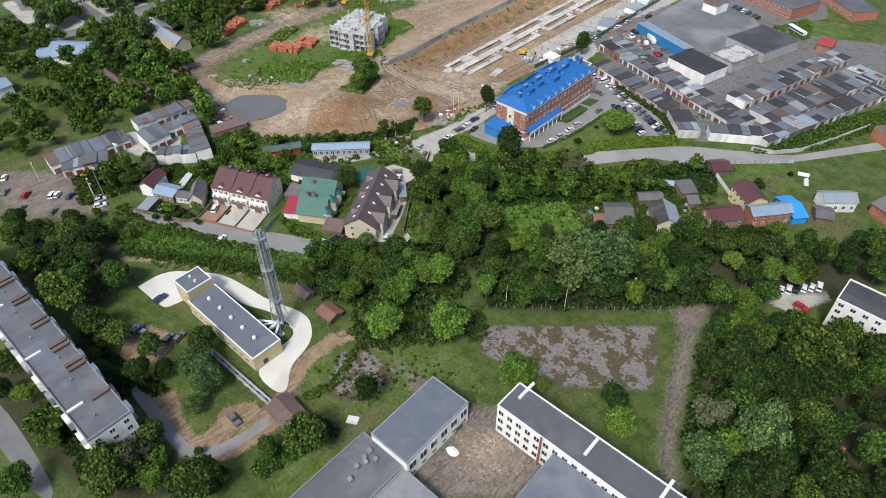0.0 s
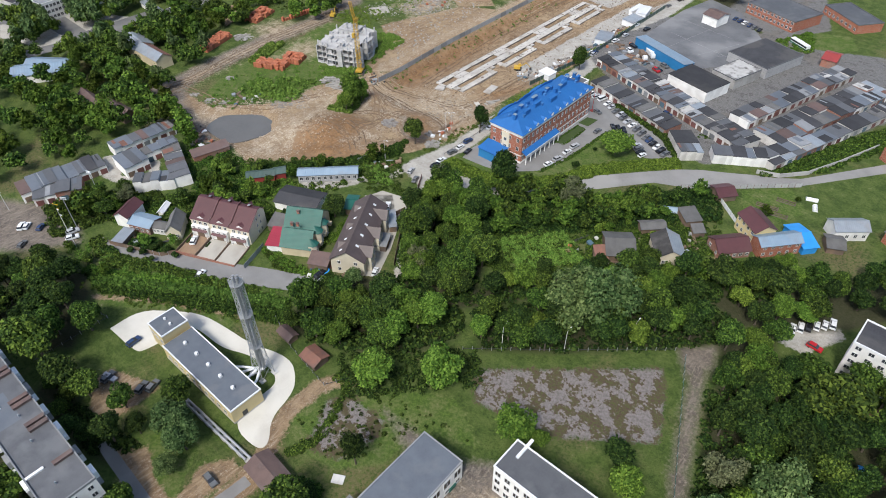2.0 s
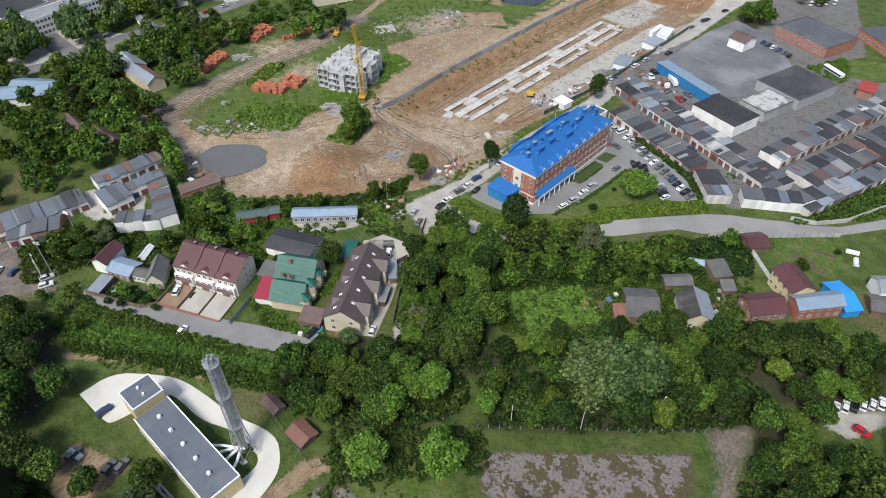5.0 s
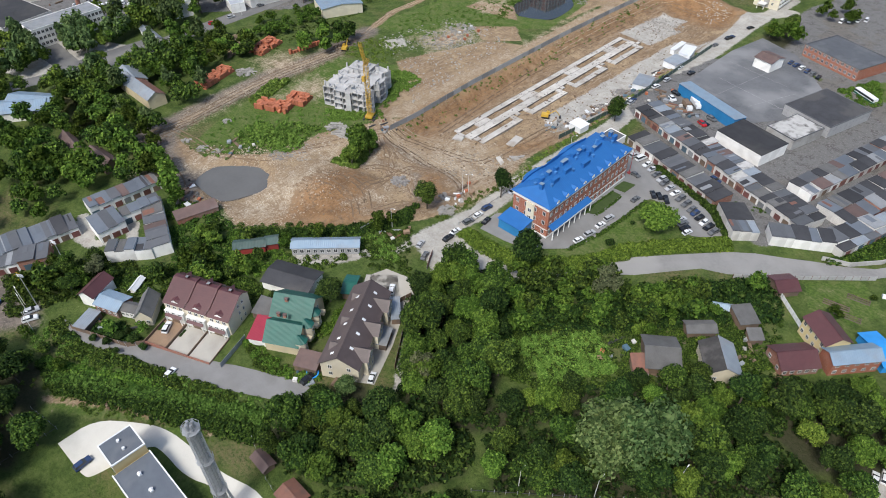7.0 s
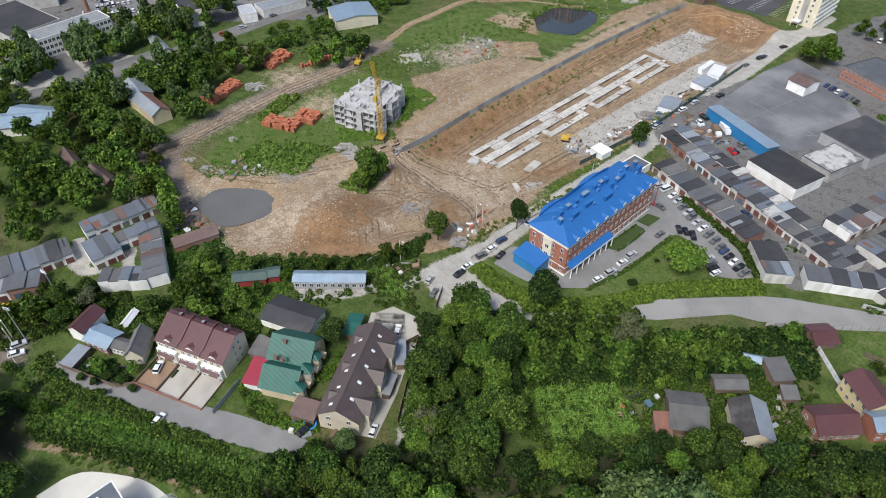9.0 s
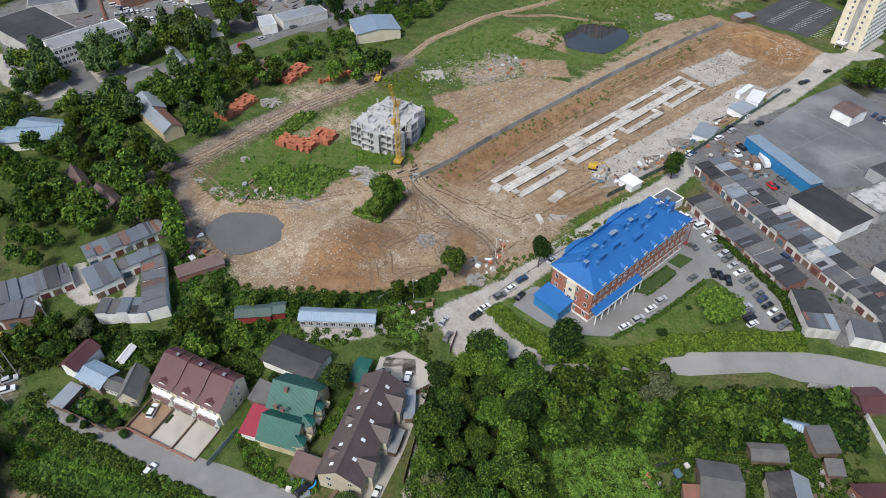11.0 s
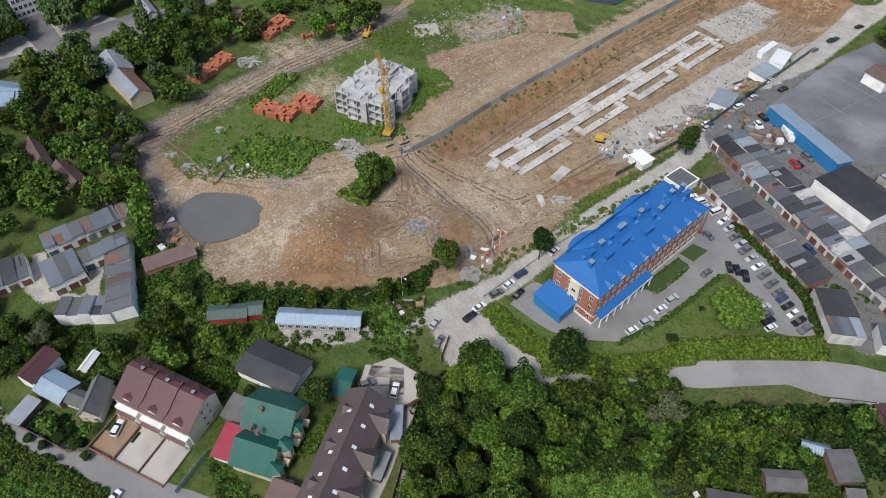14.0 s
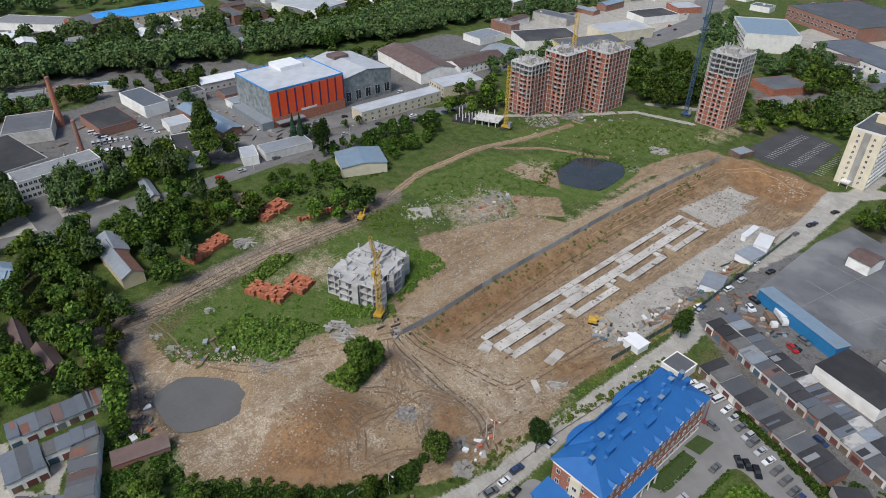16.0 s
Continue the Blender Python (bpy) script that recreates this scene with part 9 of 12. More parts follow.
t = flat_block("store_hall", "large store hall with orange front cladding and a pale flat roof", "building", -441.5, 291.5, 42.0, 51.0, 22.0, 0, "glass_wall", "roof_pale", 0.5, "blue_tarp")
part("brick_base", Geo().box(21.0, 21.35, -25.4, 25.4, -0.3, 6.0), "brick", t, "orange brick ground storey")
for i in range(9):
    part("cladding_panel", Geo().box(21.0, 21.3, -25.3 + 5.65 * i, -25.3 + 5.65 * i + 4.6, 6.2, 21.0), "orange", t, "orange cladding panel")
    part("pilaster", Geo().box(21.0, 21.4, -25.3 + 5.65 * i + 4.7, -25.3 + 5.65 * i + 5.5, 6.2, 21.0), "purple", t, "violet pilaster strip")
part("sign", Geo().box(21.35, 21.5, -6.0, 5.0, 6.1, 7.4), "white", t, "white lettering strip, unreadable")
part("canopy", Geo().box(21.0, 26.0, -24, -6, 3.4, 3.8), "tin", t)
part("side_wing", Geo().box(-16, 22, -33, -25.6, -0.3, 5.0), "tin", t, "low grey side wing")
part("roof_block", Geo().box(-21, -6, -2, 14, 22.0, 24.5), "white_tin", t)
t = gable_house("store_hall", "pale hipped-roof hall with streaked glazing", "building", -446.0, 337.0, 46.0, 38.0, 17.0, 20.0, 0, "glass_wall", "roof_pale", 0.4, (("e", 5, 1, 2.0, 3, 4.0, 6.0),))
part("penthouse", Geo().box(-16, -6, -5, 6, 18.5, 21.5), "felt_brown", t)

flat_block('shop_wing', 'low white-roofed wing along the store', 'building', -396.1, 339.9, 11.3, 60.2, 7, -3.0, 'cream_pale', 'roof_pale', 0.3, "roof_pale", (("e", 12, 2, 1.0, 3.1, 1.6, 1.6),))
gable_house('warehouse', 'long warehouse with a brown metal roof', 'building', -450.5, 399.6, 63.0, 28.4, 8, 11, 171.0, 'white', 'felt_brown')
flat_block('warehouse', 'low warehouse with a pale metal roof', 'building', -399.1, 393.1, 18.8, 31.3, 7, -11.4, 'cream_pale', 'roof_pale', 0.3, "roof_pale", (("s", 6, 2, 1.0, 3, 1.6, 1.6),))
gable_house('warehouse', 'brown-roofed two-storey white building', 'building', -425.9, 436.3, 43.7, 19.6, 6, 8.5, 86.6, 'white', 'felt_brown', 0.4, (("s", 10, 2, 1.0, 2.8, 1.4, 1.5),))
gable_house('warehouse', 'low grey metal-roofed warehouse', 'building', -430.8, 469.7, 21.1, 26.4, 5, 7, 8.7, 'white', 'tin')
gable_house('warehouse', 'beige store with a blue-grey metal roof', 'building', -345.9, 275.4, 19.6, 23.7, 5.5, 7.0, -23.2, 'cream_pale', 'tin_blue')
flat_block('works', 'white works hall with grey roof', 'building', -501.2, 221.2, 34.0, 15.1, 7, 5.2, 'white', 'felt_blue')
flat_block('works', 'low dark-roofed brick workshop', 'building', -486.5, 194.3, 28.9, 21.4, 5, 3.8, 'brick_old', 'felt_dark')
flat_block('works', 'long white three-storey works office', 'building', -427.3, 150.8, 38.5, 13.7, 10, 94.0, 'white', 'felt_pale', 0.4, "white", (("s", 18, 3, 1.2, 3.1, 1.6, 1.7),))
flat_block('works', 'works hall with a black felt roof', 'building', -463.6, 133.7, 27.9, 45.6, 8, 100.1, 'concrete', 'felt_dark')
flat_block('works', 'works hall with a grey roof', 'building', -502.8, 156.6, 24.9, 29.1, 7, 71.7, 'silicate', 'felt')
flat_block('works', 'white two-storey office block', 'building', -414.2, 210.4, 27.6, 10.6, 9, -13.8, 'white', 'felt_dark', 0.3, "white", (("s", 2, 2, 1.5, 3.4, 1.6, 1.7),))
gable_house('works', 'long shed with a curved blue-grey roof', 'building', -450.0, 239.7, 54.0, 12.0, 5, 6.5, 4.6, 'brick_old', 'tin_blue')
flat_block('works', 'low white workshop in the works', 'building', -457.5, 223.5, 13.7, 13.0, 4.5, -2.5, 'white', 'roof_pale')
flat_block('kiosk', 'small white workshop by the avenue', 'building', -390.9, 234.7, 13.5, 8.2, 5, -17.6, 'white', 'roof_pale')
flat_block('kiosk', 'long low pale store by the avenue', 'building', -388.2, 255.1, 12.0, 27.1, 4.5, -7.2, 'concrete_pale', 'tin')
gable_house('works', 'long building with a bright blue metal roof', 'building', -710.1, 305.2, 91.4, 32.4, 8, 10.5, 87.3, 'cream_pale', 'blue_tarp', 0.4, (("s", 16, 2, 1.2, 3.2, 1.8, 1.8),))
flat_block('works', 'red brick works block', 'building', -705.3, 257.7, 34.2, 31.9, 9, 19.7, 'brick', 'felt')
flat_block('works', 'long low white-walled works', 'building', -743.1, 220.9, 64.8, 25.4, 6, 42.7, 'white', 'felt_pale')
flat_block('works', 'flat grey works building among trees', 'building', -653.9, 228.3, 37.7, 16.5, 5, -1.2, 'concrete', 'felt_pale')
flat_block('warehouse', 'pale warehouse far off', 'building', -646.5, 433.0, 55.7, 43.6, 7, 16.1, 'white', 'roof_pale')
flat_block('warehouse', 'dark-roofed warehouse far off', 'building', -431.3, 522.4, 32.9, 48.4, 7, -27.1, 'white', 'felt_dark')
flat_block('warehouse', 'yellow workshop with a dark roof', 'building', -396.3, 532.4, 23.5, 53.9, 8, -22.8, 'yellow_panel', 'felt')
flat_block('warehouse', 'workshop with a white roof', 'building', -404.7, 587.1, 27.8, 47.6, 8, -17.4, 'cream_pale', 'roof_pale')
flat_block('office_block', 'curved pale glass-fronted office centre', 'building', -314.8, 660.4, 53.3, 41.9, 14, -53.2, 'white', 'tin_blue', 0.5, "white", (("s", 14, 4, 1.5, 3.2, 3.2, 1.6),))
flat_block('factory', 'large dark brick factory far off', 'building', -285.5, 773.1, 82.4, 78.7, 12, -25.4, 'brick_old', 'felt', 0.4, "felt", (("s", 16, 2, 3, 4, 3, 2),))
flat_block('warehouse', 'long grey-roofed workshop row', 'building', -239.9, 678.2, 71.7, 41.0, 6, -26.1, 'white', 'felt_blue', 0.3, "felt", (("s", 14, 1, 2, 4, 2, 2),))
flat_block('warehouse', 'dark-roofed hall at the edge', 'building', -187.8, 605.6, 41.4, 46.6, 6, -32.5, 'brick_old', 'felt')
flat_block('ruin', 'roofless brick depot with low walls', 'building', -255.0, 563.6, 23.0, 31.2, 5, -25.8, 'brick', 'felt')
flat_block('ruin', 'low roofless red brick depot', 'building', -238.5, 529.7, 20.4, 22.6, 4, -23.4, 'brick', 'felt_pale')

t = thing("chimney_stack", "tall tapering brick factory chimney", "chimney", pose(-505.0, 173.3, 0))
part("shaft", Geo().bar((0, 0, -0.5), (0, 0, 29), 1.9, 14, 1.1), "brick", t)
part("rim", Geo().bar((0, 0, 28.2), (0, 0, 29.3), 1.3, 14), "brick_old", t)


t = thing("chimney_stack", "shorter brick boiler chimney", "chimney", pose(-454.4, 169.7, 0))
part("shaft", Geo().bar((0, 0, -0.5), (0, 0, 20), 1.4, 12, 0.9), "brick_old", t)
part("rim", Geo().bar((0, 0, 19.4), (0, 0, 20.2), 1.05, 12), "brick_old", t)

flat_block('works', 'low works building with a weathered flat roof', 'building', -484.1, 271.4, 13.1, 14.5, 4, -2.2, 'brick_old', 'felt')
flat_block('works', 'low works building with a weathered flat roof', 'building', -467.3, 266.5, 10.3, 10.4, 4, 1.1, 'white', 'tin')
flat_block('works', 'low works building with a weathered flat roof', 'building', -563.2, 168.5, 20.5, 9.5, 3.5, 72.7, 'concrete', 'tin')
flat_block('works', 'low works building with a weathered flat roof', 'building', -559.1, 191.5, 23.1, 9.6, 3.5, 73.9, 'concrete', 'rust')
flat_block('works', 'low works building with a weathered flat roof', 'building', -549.0, 214.1, 19.3, 8.4, 4, 66.1, 'white', 'tin_blue')
flat_block('works', 'low works building with a weathered flat roof', 'building', -610.9, 340.8, 20.0, 16.9, 5, -6.9, 'concrete', 'felt')
flat_block('works', 'low works building with a weathered flat roof', 'building', -582.0, 332.4, 15.1, 14.1, 4, -5.0, 'white', 'tin_blue')
flat_block('works', 'low works building with a weathered flat roof', 'building', -613.1, 370.6, 25.1, 22.5, 5, 5.3, 'brick_old', 'felt_pale')
flat_block('works', 'low works building with a weathered flat roof', 'building', -615.1, 275.0, 20.1, 16.0, 5, 2.8, 'white', 'felt_pale')
flat_block('works', 'low works building with a weathered flat roof', 'building', -512.1, 168.0, 14.9, 15.3, 6, 84.6, 'brick_old', 'felt_dark')
flat_block('works', 'low works building with a weathered flat roof', 'building', -429.8, 195.2, 10.9, 8.4, 4, 23.3, 'white', 'tin_blue')
flat_block('works', 'low works building with a weathered flat roof', 'building', -470.8, 490.7, 20.6, 28.0, 5, -1.7, 'white', 'tin')
flat_block('works', 'low works building with a weathered flat roof', 'building', -418.0, 656.8, 25.6, 39.2, 6, -19.8, 'white', 'felt_dark')
flat_block('works', 'low works building with a weathered flat roof', 'building', -417.8, 709.6, 22.6, 25.0, 5, -30.7, 'brick', 'roof_pale')
flat_block('works', 'low works building with a weathered flat roof', 'building', -226.4, 556.1, 11.7, 19.0, 3.5, -8.3, 'wood', 'slate')
flat_block('works', 'low works building with a weathered flat roof', 'building', -220.9, 442.6, 8.0, 10.9, 3, -15.3, 'wood', 'tin')
works_quarter([(-547.8, 132.0), (-546.4, 168.6), (-540.2, 214.6), (-553.0, 224.7), (-573.3, 175.4), (-578.8, 137.7)], 9, 1)
works_quarter([(-511.4, 240.8), (-523.2, 277.9), (-500.2, 287.5), (-473.8, 262.0), (-480.8, 246.2), (-489.9, 235.5)], 5, 2)
works_quarter([(-689.5, 158.3), (-648.6, 218.2), (-619.1, 333.7), (-663.3, 372.2), (-715.4, 393.2), (-676.6, 243.6), (-757.9, 171.0)], 14, 3, glazed=False)
works_quarter([(-622.2, 335.3), (-604.6, 413.1), (-600.0, 499.1), (-689.2, 569.5), (-741.1, 418.9)], 14, 4, glazed=False)
works_quarter([(-470.4, 492.5), (-462.6, 585.7), (-459.3, 746.5), (-489.6, 794.5), (-555.0, 609.1)], 14, 5, glazed=False)
works_quarter([(-387.7, 741.7), (-258.8, 774.9), (-286.3, 939.7), (-349.1, 1042.4), (-456.4, 883.2)], 12, 6, glazed=False)
works_quarter([(-271.7, 637.6), (-202.2, 607.4), (-206.4, 655.3), (-254.7, 679.9)], 5, 7)
works_quarter([(-1013.6, 122.7), (-755.5, 401.1), (-590.2, 741.2), (-615.8, 772.4), (-1109.8, 131.5)], 24, 8, 4.0, 14.0, glazed=False)

# old houses in the north-west
gable_house('house', 'old house with a patched pale and rusty metal roof', 'house', -333.0, 147.2, 28.7, 8.5, 5, 7.4, 0.2, 'cream', 'tin', 0.4, (), None, "", "rust")
gable_house('house', 'old house with a pale metal roof', 'house', -346.5, 148.5, 15.4, 10.5, 5, 7.5, -6.0, 'cream', 'tin')
gable_house('house', 'dark brown roofed old house', 'house', -291.9, 109.0, 15.1, 6.5, 3.5, 6, 4.5, 'wood', 'felt_brown')
gable_house('house', 'old brown roofed house', 'house', -310.2, 105.1, 19.3, 4.5, 3.5, 5.5, -3.3, 'wood', 'felt_brown')
gable_house('house', 'house with a pale blue metal roof in trees', 'house', -358.3, 107.2, 20.8, 11.9, 4.5, 6.5, 37.2, 'white', 'tin_blue')
gable_house('house', 'pale metal roofed house at the edge', 'house', -356.9, 101.3, 22.6, 12.7, 4.5, 6.5, 57.3, 'white', 'tin_blue')
gable_house('house', 'pale metal roofed house', 'house', -345.1, 63.7, 10.4, 10.4, 4.5, 6.5, 92.2, 'white', 'tin_blue')
gable_house('shed', 'pale metal roofed shed', 'shed', -388.7, 180.2, 19.5, 4.5, 3, 4.2, -5.9, 'white', 'tin')

# fences, lamps and pipes
fence([(-77.1, 225.3), (-59.9, 240.5), (-42.3, 257.1)], 1.8, 'panel_grey', 'grey panel fence with reddish posts along the road', 2.8, post_mat="gate_red")
fence([(-68.6, 233.5), (-50.2, 217.3)], 2.0, 'white_tin', 'white corrugated plot fence', 2.5)
fence([(-148.8, 140.3), (-148.0, 144.9), (-130.2, 121.0)], 2.0, 'wood', 'dark brown board fence beside the long house', 2.5)
fence([(-171.5, 97.4), (-167.3, 86.3)], 2.0, 'tin', 'pale metal fence between houses', 2.5)
fence([(-213.9, 62.2), (-194.7, 70.7), (-191.5, 75.2)], 1.8, 'wood', 'dark plank fence along the lane', 2.5)
fence([(-89.1, 108.9), (-67.2, 127.5), (-39.2, 152.6)], 1.6, 'steel_dark', 'thin dark mesh fence along the sports ground', 3, solid=False)
fence([(-37.8, 150.0), (-13.9, 93.6)], 1.8, 'green_tile', 'green mesh fence beside the dirt track', 3, solid=False)
fence([(-161.4, 181.5), (-161.0, 215.2), (-155.7, 268.9)], 1.8, 'steel_dark', 'low dark mesh fence beside the road', 3, solid=False)
fence([(-169.6, 253.0), (-164.7, 295.4), (-164.4, 379.8)], 2.2, 'green_dull', 'dull green site hoarding along the road', 4)
fence([(-184.6, 154.7), (-184.0, 160.5)], 1.6, 'steel', 'steel swing gate across the road', 2.5)
fence([(-153.4, 157.3), (-157.7, 164.3)], 1.8, 'gate_red', 'open red steel gate', 2.5)
fence([(-192.6, 42.2), (-181.2, 44.4), (-181.3, 21.2)], 1.4, 'steel_dark', 'thin wire fence round the boiler plot', 3, solid=False)
fence([(-140.9, 79.4), (-128.4, 75.2), (-110.3, 72.7), (-106.8, 78.8)], 1.6, 'steel_dark', 'dark mesh fence by the huts', 3, solid=False)
fence([(-59.2, 254.6), (-51.2, 257.8), (-43.6, 266.8), (-36.3, 283.6), (-28.1, 305.8)], 1.8, 'concrete', 'grey concrete retaining wall below the bank', 3, thick=0.35)
lamp_pole(-221.0, 53.5, 9.0, ang=40)
lamp_pole(-260.7, 46.4, 9.0, ang=0)
lamp_pole(-234.5, 56.0, 9.0, ang=0)
lamp_pole(-172.6, 199.0, 9.0, ang=0)
lamp_pole(-159.4, 246.8, 9.0, ang=30)
lamp_pole(-175.3, 198.6, 9.0, ang=0)
lamp_pole(-178.0, 163.9, 9.0, ang=0)
lamp_pole(-66.1, 128.5, 9.0, ang=90)
lamp_pole(-52.8, 144.7, 9.0, ang=90)
lamp_pole(-81.1, 117.6, 9.0, ang=90)
lamp_pole(-230.6, 55.3, 9.0, ang=0)
lamp_pole(-379.6, 231.2, 9.0, ang=60)
lamp_pole(-408.7, 207.3, 9.0, ang=60)
lamp_pole(-376.2, 289.8, 9.0, ang=60)

t = thing("flag_mast", "tall slim red mast at the corner of the offices", "mast", pose(-134.3, 252.6, 0))
part("pole", Geo().bar((0, 0, -0.3), (0, 0, 12), 0.16, 6, 0.08), "red_paint", t)
part("base", Geo().box(-0.7, 0.7, -0.7, 0.7, -0.2, 0.6), "red_paint", t)


t = thing("heating_pipes", "pair of silver insulated heating pipes on low concrete supports", "pipe", pose(-134.5, 43.6, 0))
for o in (-0.55, 0.55):
    part("pipe", Geo().bar((o, o, 0.9), (27.6 + o, 0.8 + o, 0.9), 0.36, 10), "steel", t)
for k in range(9):
    part("support", Geo().box(-0.9, 0.9, -0.9, 0.9, -0.3, 0.55), "concrete", t, "", pose(27.6 * k / 8, 0.8 * k / 8, 0))

lone("roof_upstand", Geo().box(-0.4, 0.4, -3.2, 3.2, 0, 0.5), "white_tin", "white flashed upstand on the school roof", "roof upstand", m=pose(-52.1, 88.5, 11.5))
lone("roof_upstand", Geo().box(-0.4, 0.4, -3.2, 3.2, 0, 0.5), "white_tin", "white flashed upstand on the school roof", "roof upstand", m=pose(-30.6, 86.2, 11.5))
lone("roof_upstand", Geo().box(-0.4, 0.4, -3.2, 3.2, 0, 0.5), "white_tin", "white flashed upstand on the school roof", "roof upstand", m=pose(-11.6, 88.1, 11.5))
lone("roof_vent", Geo().box(-0.5, 0.5, -0.4, 0.4, 0, 0.9).box(-0.6, 0.6, -0.5, 0.5, 0.9, 1.0), "felt_pale", "small pale ventilation box on the school roof", "roof vent", m=pose(-72.9, 51.2, 5.0))
lone("roof_vent", Geo().box(-0.5, 0.5, -0.4, 0.4, 0, 0.9).box(-0.6, 0.6, -0.5, 0.5, 0.9, 1.0), "felt_pale", "small pale ventilation box on the school roof", "roof vent", m=pose(-72.5, 49.0, 5.0))
lone("roof_vent", Geo().box(-0.5, 0.5, -0.4, 0.4, 0, 0.9).box(-0.6, 0.6, -0.5, 0.5, 0.9, 1.0), "felt_pale", "small pale ventilation box on the school roof", "roof vent", m=pose(-72.1, 46.1, 5.0))
lone("roof_vent", Geo().box(-0.5, 0.5, -0.4, 0.4, 0, 0.9).box(-0.6, 0.6, -0.5, 0.5, 0.9, 1.0), "felt_pale", "small pale ventilation box on the school roof", "roof vent", m=pose(-70.8, 42.7, 5.0))
lone("roof_vent", Geo().box(-0.5, 0.5, -0.4, 0.4, 0, 0.9).box(-0.6, 0.6, -0.5, 0.5, 0.9, 1.0), "felt_pale", "small pale ventilation box on the school roof", "roof vent", m=pose(-70.1, 50.6, 5.0))
lone("roof_vent", Geo().box(-0.5, 0.5, -0.4, 0.4, 0, 0.9).box(-0.6, 0.6, -0.5, 0.5, 0.9, 1.0), "felt_pale", "small pale ventilation box on the school roof", "roof vent", m=pose(-71.3, 48.4, 5.0))
lone("boiler_pipe", Geo().bar((0, 0, -0.3), (0, 0, 12.5), 0.3, 8), "rust", "rusty upright boiler pipe beside the school wall", "pipe", m=pose(-40.8, 79.3, 0))
round_pool(-146.1, 103.4)
play_house(12.5, 145.3, 20, 'white_tin', 'blue_tarp', 'white and blue wooden play house on the lawn')
play_house(15.2, 143.0, 20, 'red_paint', 'white_tin', 'red wooden play house on the lawn')
play_house(15.1, 134.4, 20, 'purple', 'pink', 'pink play house beside bushes')
gable_house('pavilion', 'open shelter with an orange-brown roof', 'pavilion', 9.2, 163.5, 4.7, 4.2, 2.4, 3.2, -3.7, 'wood', 'rust')
lone("waste_container", Geo().box(-1.2, 1.2, -0.8, 0.8, 0, 1.3).box(-1.25, 1.25, -0.85, 0.85, 1.3, 1.4), "green_tile", "green steel waste container by the gymnasium", "container", m=pose(-63.1, 73.6, 0, 0, 0, 90))
lone("well_cover", Geo().box(-1.6, 1.6, -1.2, 1.2, -0.2, 0.3).bar((0, 0, 0.3), (0, 0, 0.45), 0.5, 10), "concrete_pale", "pale concrete well cover in the grass", "well cover", m=pose(-85.8, 56.3, 0, 0, 0, 30))
lone("paving_slab", Geo().box(-1.5, 1.5, -0.9, 0.9, -0.1, 0.16), "rubble", "loose pale concrete paving slab", "paving slab", group="loose slabs", m=pose(-190.4, 133.0, 0.0, 0, 0, 0))
lone("paving_slab", Geo().box(-1.5, 1.5, -0.9, 0.9, -0.1, 0.16), "rubble", "loose pale concrete paving slab", "paving slab", group="loose slabs", m=pose(-188.0, 135.1, 0.0, 0, 0, 23))
lone("paving_slab", Geo().box(-1.5, 1.5, -0.9, 0.9, -0.1, 0.16), "rubble", "loose pale concrete paving slab", "paving slab", group="loose slabs", m=pose(-185.6, 137.1, 0.0, 0, 0, 46))
lone("paving_slab", Geo().box(-1.5, 1.5, -0.9, 0.9, -0.1, 0.16), "rubble", "loose pale concrete paving slab", "paving slab", group="loose slabs", m=pose(-184.1, 139.8, 0.0, 0, 0, 9))
lone("paving_slab", Geo().box(-1.5, 1.5, -0.9, 0.9, -0.1, 0.16), "rubble", "loose pale concrete paving slab", "paving slab", group="loose slabs", m=pose(-181.8, 141.9, 0.0, 0, 0, 32))
lone("paving_slab", Geo().box(-1.5, 1.5, -0.9, 0.9, -0.1, 0.16), "rubble", "loose pale concrete paving slab", "paving slab", group="loose slabs", m=pose(-180.2, 144.5, 0.0, 0, 0, 55))
lone("paving_slab", Geo().box(-1.5, 1.5, -0.9, 0.9, -0.1, 0.16), "rubble", "loose pale concrete paving slab", "paving slab", group="loose slabs", m=pose(-177.9, 146.6, 0.0, 0, 0, 18))
lone("paving_slab", Geo().box(-1.5, 1.5, -0.9, 0.9, -0.1, 0.16), "rubble", "loose pale concrete paving slab", "paving slab", group="loose slabs", m=pose(-175.5, 148.7, 0.0, 0, 0, 41))
lone("paving_slab", Geo().box(-1.5, 1.5, -0.9, 0.9, -0.1, 0.16), "rubble", "loose pale concrete paving slab", "paving slab", group="loose slabs", m=pose(-187.7, 131.3, 0.0, 0, 0, 4))
lone("paving_slab", Geo().box(-1.5, 1.5, -0.9, 0.9, -0.1, 0.16), "rubble", "loose pale concrete paving slab", "paving slab", group="loose slabs", m=pose(-185.4, 133.4, 0.0, 0, 0, 27))
lone("paving_slab", Geo().box(-1.5, 1.5, -0.9, 0.9, -0.1, 0.16), "rubble", "loose pale concrete paving slab", "paving slab", group="loose slabs", m=pose(-183.9, 136.0, 0.0, 0, 0, 50))
lone("paving_slab", Geo().box(-1.5, 1.5, -0.9, 0.9, -0.1, 0.16), "rubble", "loose pale concrete paving slab", "paving slab", group="loose slabs", m=pose(-181.5, 138.0, 0.0, 0, 0, 13))
lone("paving_slab", Geo().box(-1.5, 1.5, -0.9, 0.9, -0.1, 0.16), "rubble", "loose pale concrete paving slab", "paving slab", group="loose slabs", m=pose(-179.2, 140.1, 0.0, 0, 0, 36))
lone("paving_slab", Geo().box(-1.5, 1.5, -0.9, 0.9, -0.1, 0.16), "rubble", "loose pale concrete paving slab", "paving slab", group="loose slabs", m=pose(-177.7, 142.7, 0.0, 0, 0, 59))
